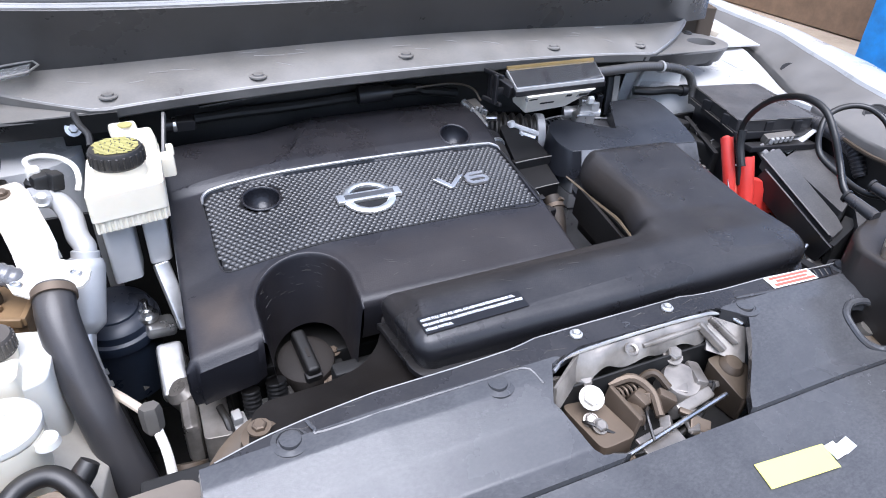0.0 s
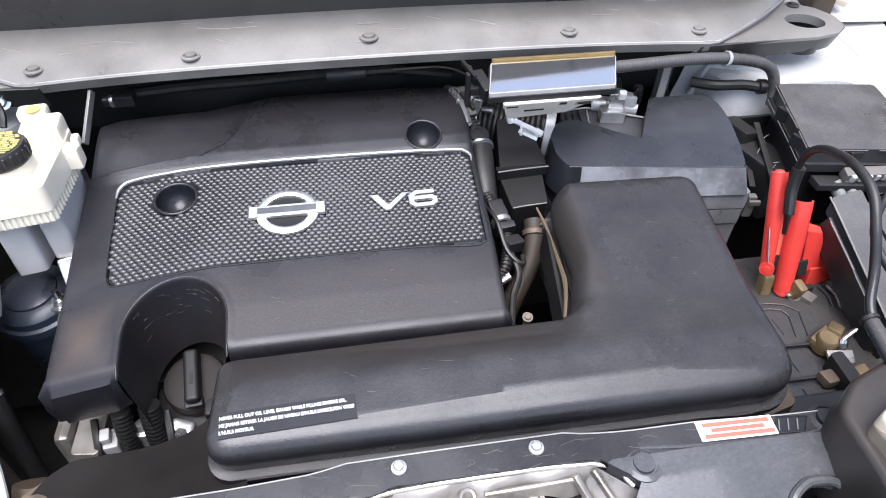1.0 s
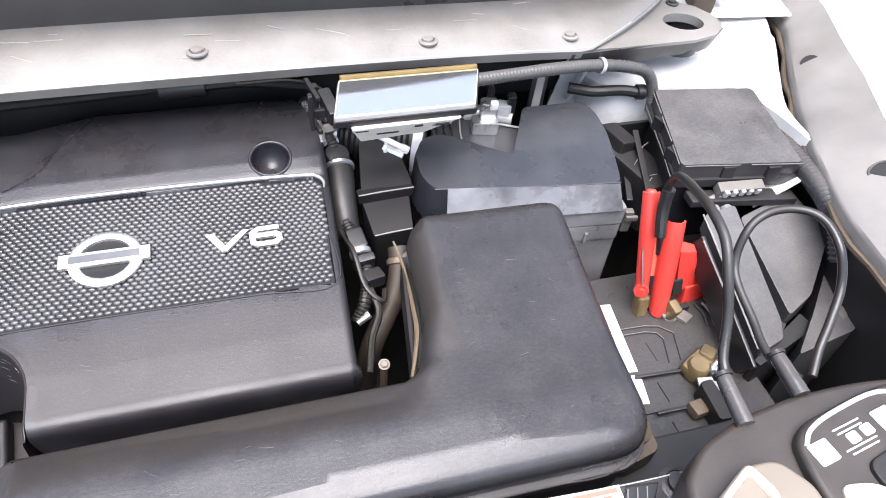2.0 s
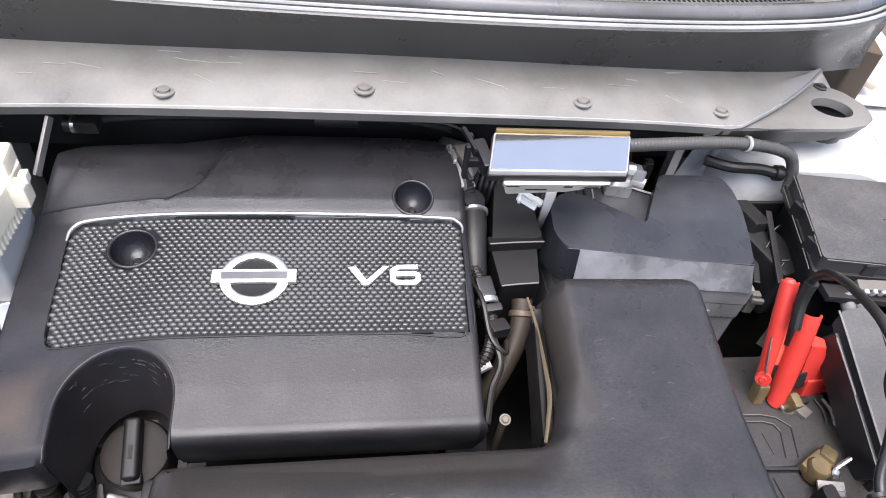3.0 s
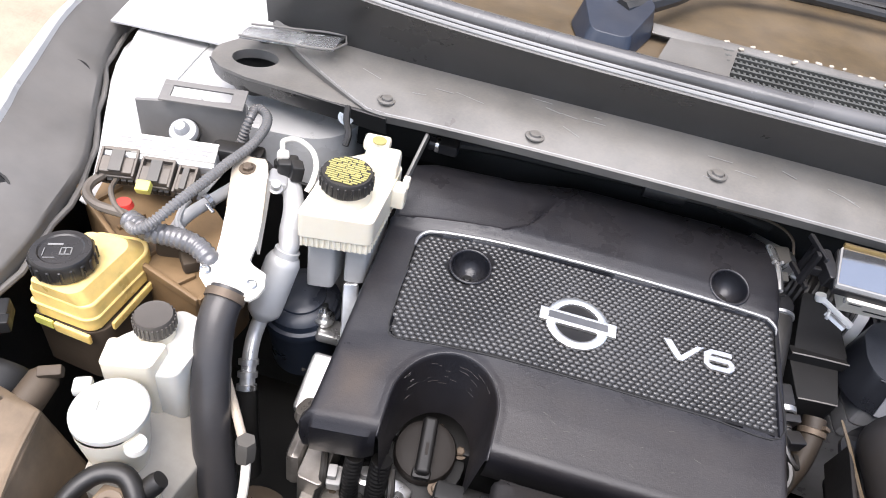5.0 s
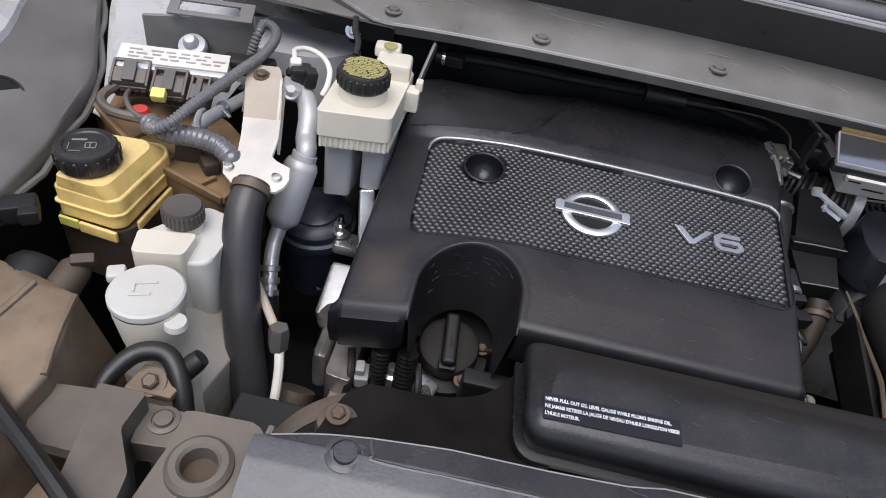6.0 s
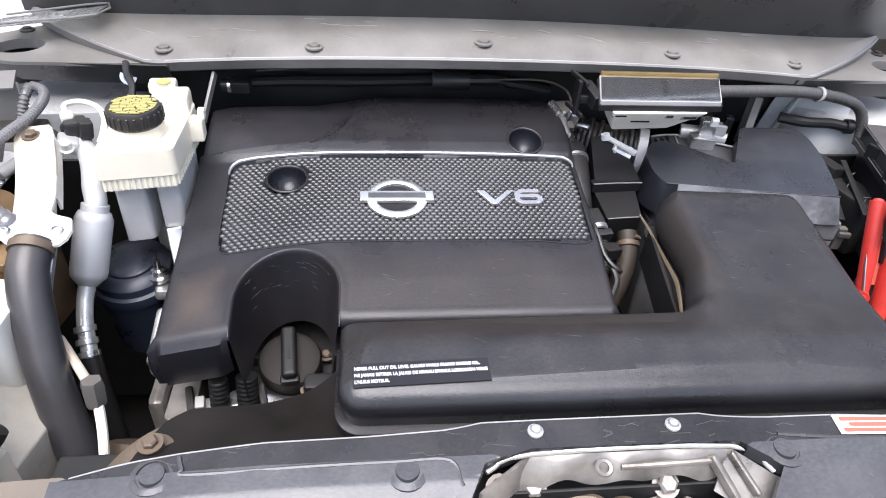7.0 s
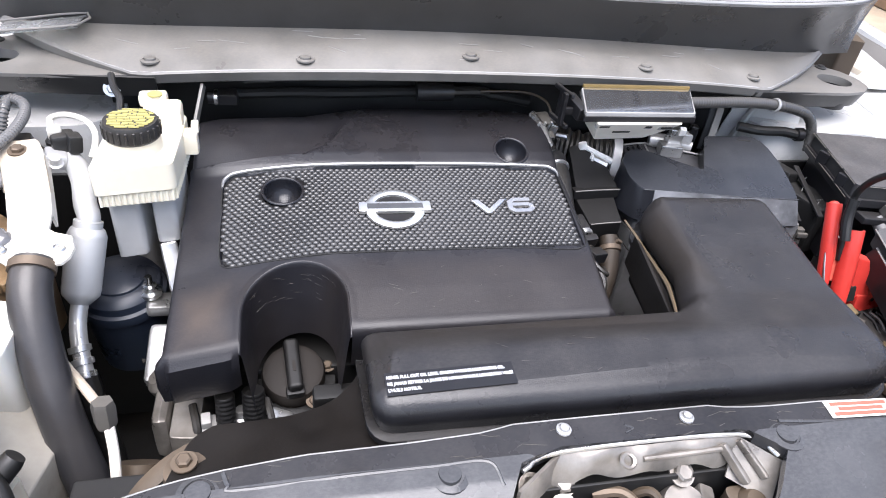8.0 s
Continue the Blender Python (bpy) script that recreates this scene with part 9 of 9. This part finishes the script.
endcap = thing("duct_mount", (0.462, -0.262, 0.86), "brown rubber grommet mount at the duct's end", "grommet")
part("grommet", lathe((0.464, -0.252, 0.872), [(0, 0.018), (0.005, 0.018), (0.006, 0.012), (0.014, 0.010), (0.016, 0.002), (0.020, 0.0), (0.022, -0.02)], 20, (0.2, -0.2, 1)), BROWN, endcap)
part("tab", prism(rounded([(0.438, -0.215), (0.478, -0.235), (0.482, -0.275), (0.440, -0.285)], 0.010), 0.85, 0.874, 0.003), BROWN, endcap)
outer = single("headlamp_right", prism(rounded([(0.50, -0.32), (0.84, -0.22), (0.90, -0.45), (0.60, -0.60), (0.48, -0.58)], 0.03), 0.62, 0.80, 0.02, 3), TAN, "tan dusty headlamp housing below the booster", "headlamp")
for k, (x, y) in enumerate(((0.775, -0.165), (0.79, -0.17))):
    single("harness_plug", block((0.018, 0.014, 0.014), pose(x, y, 0.86, 10, 0, 25), 0.003), GREY, "grey wiring plug by the fender", "plug", "harness plugs")
single("front_bumper", sheet(lambda u, v: (MID + u, lerp(-0.655, -0.80, v) + 0.25 * u * u, lerp(0.862, 0.60, v ** 2)), np.linspace(-0.75, 0.75, 21), np.linspace(0, 1, 9), 0.004), PAINT, "white painted bumper nose", "bumper", kind="structure")

# ---- pipes and plugs beside and behind the engine cover ----
side_pipe = thing("coolant_elbow", (0.26, -0.05, 0.80), "brown dusty rubber coolant elbow beside the cover", "hose")
part("elbow", tube([(0.294, 0.022, 0.880), (0.292, 0.004, 0.868), (0.284, -0.018, 0.855), (0.270, -0.040, 0.845), (0.254, -0.060, 0.835), (0.242, -0.074, 0.815), (0.234, -0.084, 0.77)], 0.0125, 14, 8), ELBOW, side_pipe)
part("clamp", lathe((0.2925, 0.008, 0.8705), [(0.0130, -0.004), (0.0150, -0.003), (0.0150, 0.003), (0.0130, 0.004)], 18, (0.1, 0.82, 0.55)), RUSTY, side_pipe)
part("clamp_ear", block((0.008, 0.005, 0.006), pose(0.301, 0.006, 0.884, 20, 30, 0), 0.001), RUSTY, side_pipe)
plugs = thing("injector_harness", (0.245, 0.02, 0.86), "dark injector wiring with bright plugs", "wiring harness")
part("loom", tube([(0.242, 0.10, 0.915), (0.238, 0.06, 0.905), (0.246, 0.025, 0.895), (0.252, -0.010, 0.885), (0.244, -0.045, 0.875), (0.232, -0.06, 0.86)], 0.0065, 10, 8, 0.001, 0.004), RUBBER, plugs)
part("plug", join(block((0.020, 0.026, 0.018), pose(0.246, 0.022, 0.900, 15, 0, 10), 0.003), block((0.024, 0.010, 0.020), pose(0.250, -0.004, 0.893, 15, 0, 10), 0.002)), BLACK, plugs)
part("plug_ring", lathe((0.248, 0.006, 0.896), [(0.010, -0.004), (0.0125, -0.003), (0.0125, 0.003), (0.010, 0.004)], 16, (0.1, -1, -0.3)), ALLOY, plugs)
part("plug", block((0.024, 0.018, 0.016), pose(0.256, -0.024, 0.886, 0, 10, 20), 0.003), BLACK, plugs)
part("wire", tube([(0.232, 0.04, 0.90), (0.240, 0.0, 0.905), (0.246, -0.035, 0.888), (0.262, -0.05, 0.876), (0.268, -0.03, 0.87)], 0.003, 8), RUBBER, plugs)
part("wire", tube([(0.250, -0.03, 0.882), (0.256, -0.06, 0.872), (0.244, -0.085, 0.86), (0.235, -0.12, 0.85)], 0.004, 8), RUBBER, plugs)
part("stub", tube([(0.232, -0.062, 0.862), (0.246, -0.058, 0.868)], 0.005, 10), ALLOY, plugs)
side_hose = thing("breather_pipe", (0.238, 0.08, 0.88), "dark rubber breather pipe beside the engine cover", "hose")
part("pipe", tube([(0.243, 0.138, 0.935), (0.242, 0.11, 0.926), (0.239, 0.075, 0.908), (0.240, 0.045, 0.885)], [0.014, 0.0165, 0.0165, 0.015], 16), RUBBER, side_hose)
part("clamp", lathe((0.2425, 0.118, 0.929), [(0.0160, -0.003), (0.0182, -0.002), (0.0182, 0.002), (0.0160, 0.003)], 20, (0, 0.95, 0.32)), STEEL, side_hose)
sidecan = thing("cover_side_plug", (0.235, 0.14, 0.90), "dark round sensor beside the engine cover", "sensor")
part("barrel", lathe((0.240, 0.128, 0.935), [(0, 0.014), (0.014, 0.012), (0.017, 0.0), (0.017, -0.04)], 20, (0.2, -0.3, 1)), BLACK, sidecan)
part("ring", lathe((0.240, 0.150, 0.945), [(0.004, 0.004), (0.007, 0.003), (0.007, -0.004)], 14, (0.2, -0.6, 1)), STEEL, sidecan)
coil = thing("coil_plug", (0.225, 0.165, 0.95), "grey boxy wiring plug with worn edges behind the cover", "plug")
part("body", join(block((0.026, 0.024, 0.034), pose(0.226, 0.172, 0.968, 20, 0, 12), 0.003), block((0.018, 0.012, 0.022), pose(0.232, 0.152, 0.958, 30, 0, 12), 0.002)), GREY, coil)
part("latch", join(*[block((0.003, 0.004, 0.026), pose(0.217 + 0.009 * k, 0.156 + 0.002 * k, 0.972, 30, 0, 12), 0.0008) for k in range(3)]), PLUG, coil, "pale latch bars")
part("boot", tube([(0.232, 0.150, 0.955), (0.238, 0.138, 0.945), (0.240, 0.120, 0.930)], 0.008, 12, 4, 0.001, 0.004), RUBBER, coil)
back = thing("rear_harness", (0.02, 0.21, 0.95), "black harness and pipes behind the engine cover", "wiring harness")
part("plug", join(block((0.028, 0.018, 0.016), pose(-0.192, 0.184, 0.998, 10, 0, 0), 0.003), lathe((-0.208, 0.182, 0.998), [(0.004, 0.006), (0.008, 0.006), (0.008, -0.002)], 12, (-1, 0, 0))), BLACK, back)
part("plug_ring", lathe((-0.204, 0.182, 0.998), [(0.006, -0.003), (0.0095, -0.002), (0.0095, 0.002), (0.006, 0.003)], 14, (1, 0, 0)), STEEL, back)
part("loom", tube([(-0.19, 0.20, 0.995), (-0.12, 0.215, 0.992), (-0.04, 0.222, 0.990), (0.06, 0.222, 0.994), (0.15, 0.215, 0.996), (0.22, 0.215, 0.985)], 0.0075, 10, 6), DARK, back)
part("canister", tube([(0.055, 0.208, 1.000), (0.105, 0.206, 1.002)], 0.013, 16), BLACK, back)
part("pipe", tube([(0.105, 0.206, 1.002), (0.14, 0.204, 1.004), (0.155, 0.206, 1.000)], 0.0075, 10), RUBBER, back)
part("thin_pipe", tube([(0.14, 0.19, 1.01), (0.20, 0.185, 1.012), (0.232, 0.18, 1.002), (0.242, 0.17, 0.985)], 0.0016, 8), TRAY, back, "thin dusty wire")
part("strap", band((-0.17, 0.19, 1.016), (-0.06, 0.20, 1.020), 0.008, 0.003, 0.001), COWLDARK, back)
# Near-black block that paints the shade below the cowl.
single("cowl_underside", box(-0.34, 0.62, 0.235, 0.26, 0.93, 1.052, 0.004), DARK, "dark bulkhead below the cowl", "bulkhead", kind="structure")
part("gasket", tube([(0.214, 0.176, 0.985), (0.224, 0.150, 0.975), (0.226, 0.12, 0.965)], 0.005, 8), ALLOY, back)
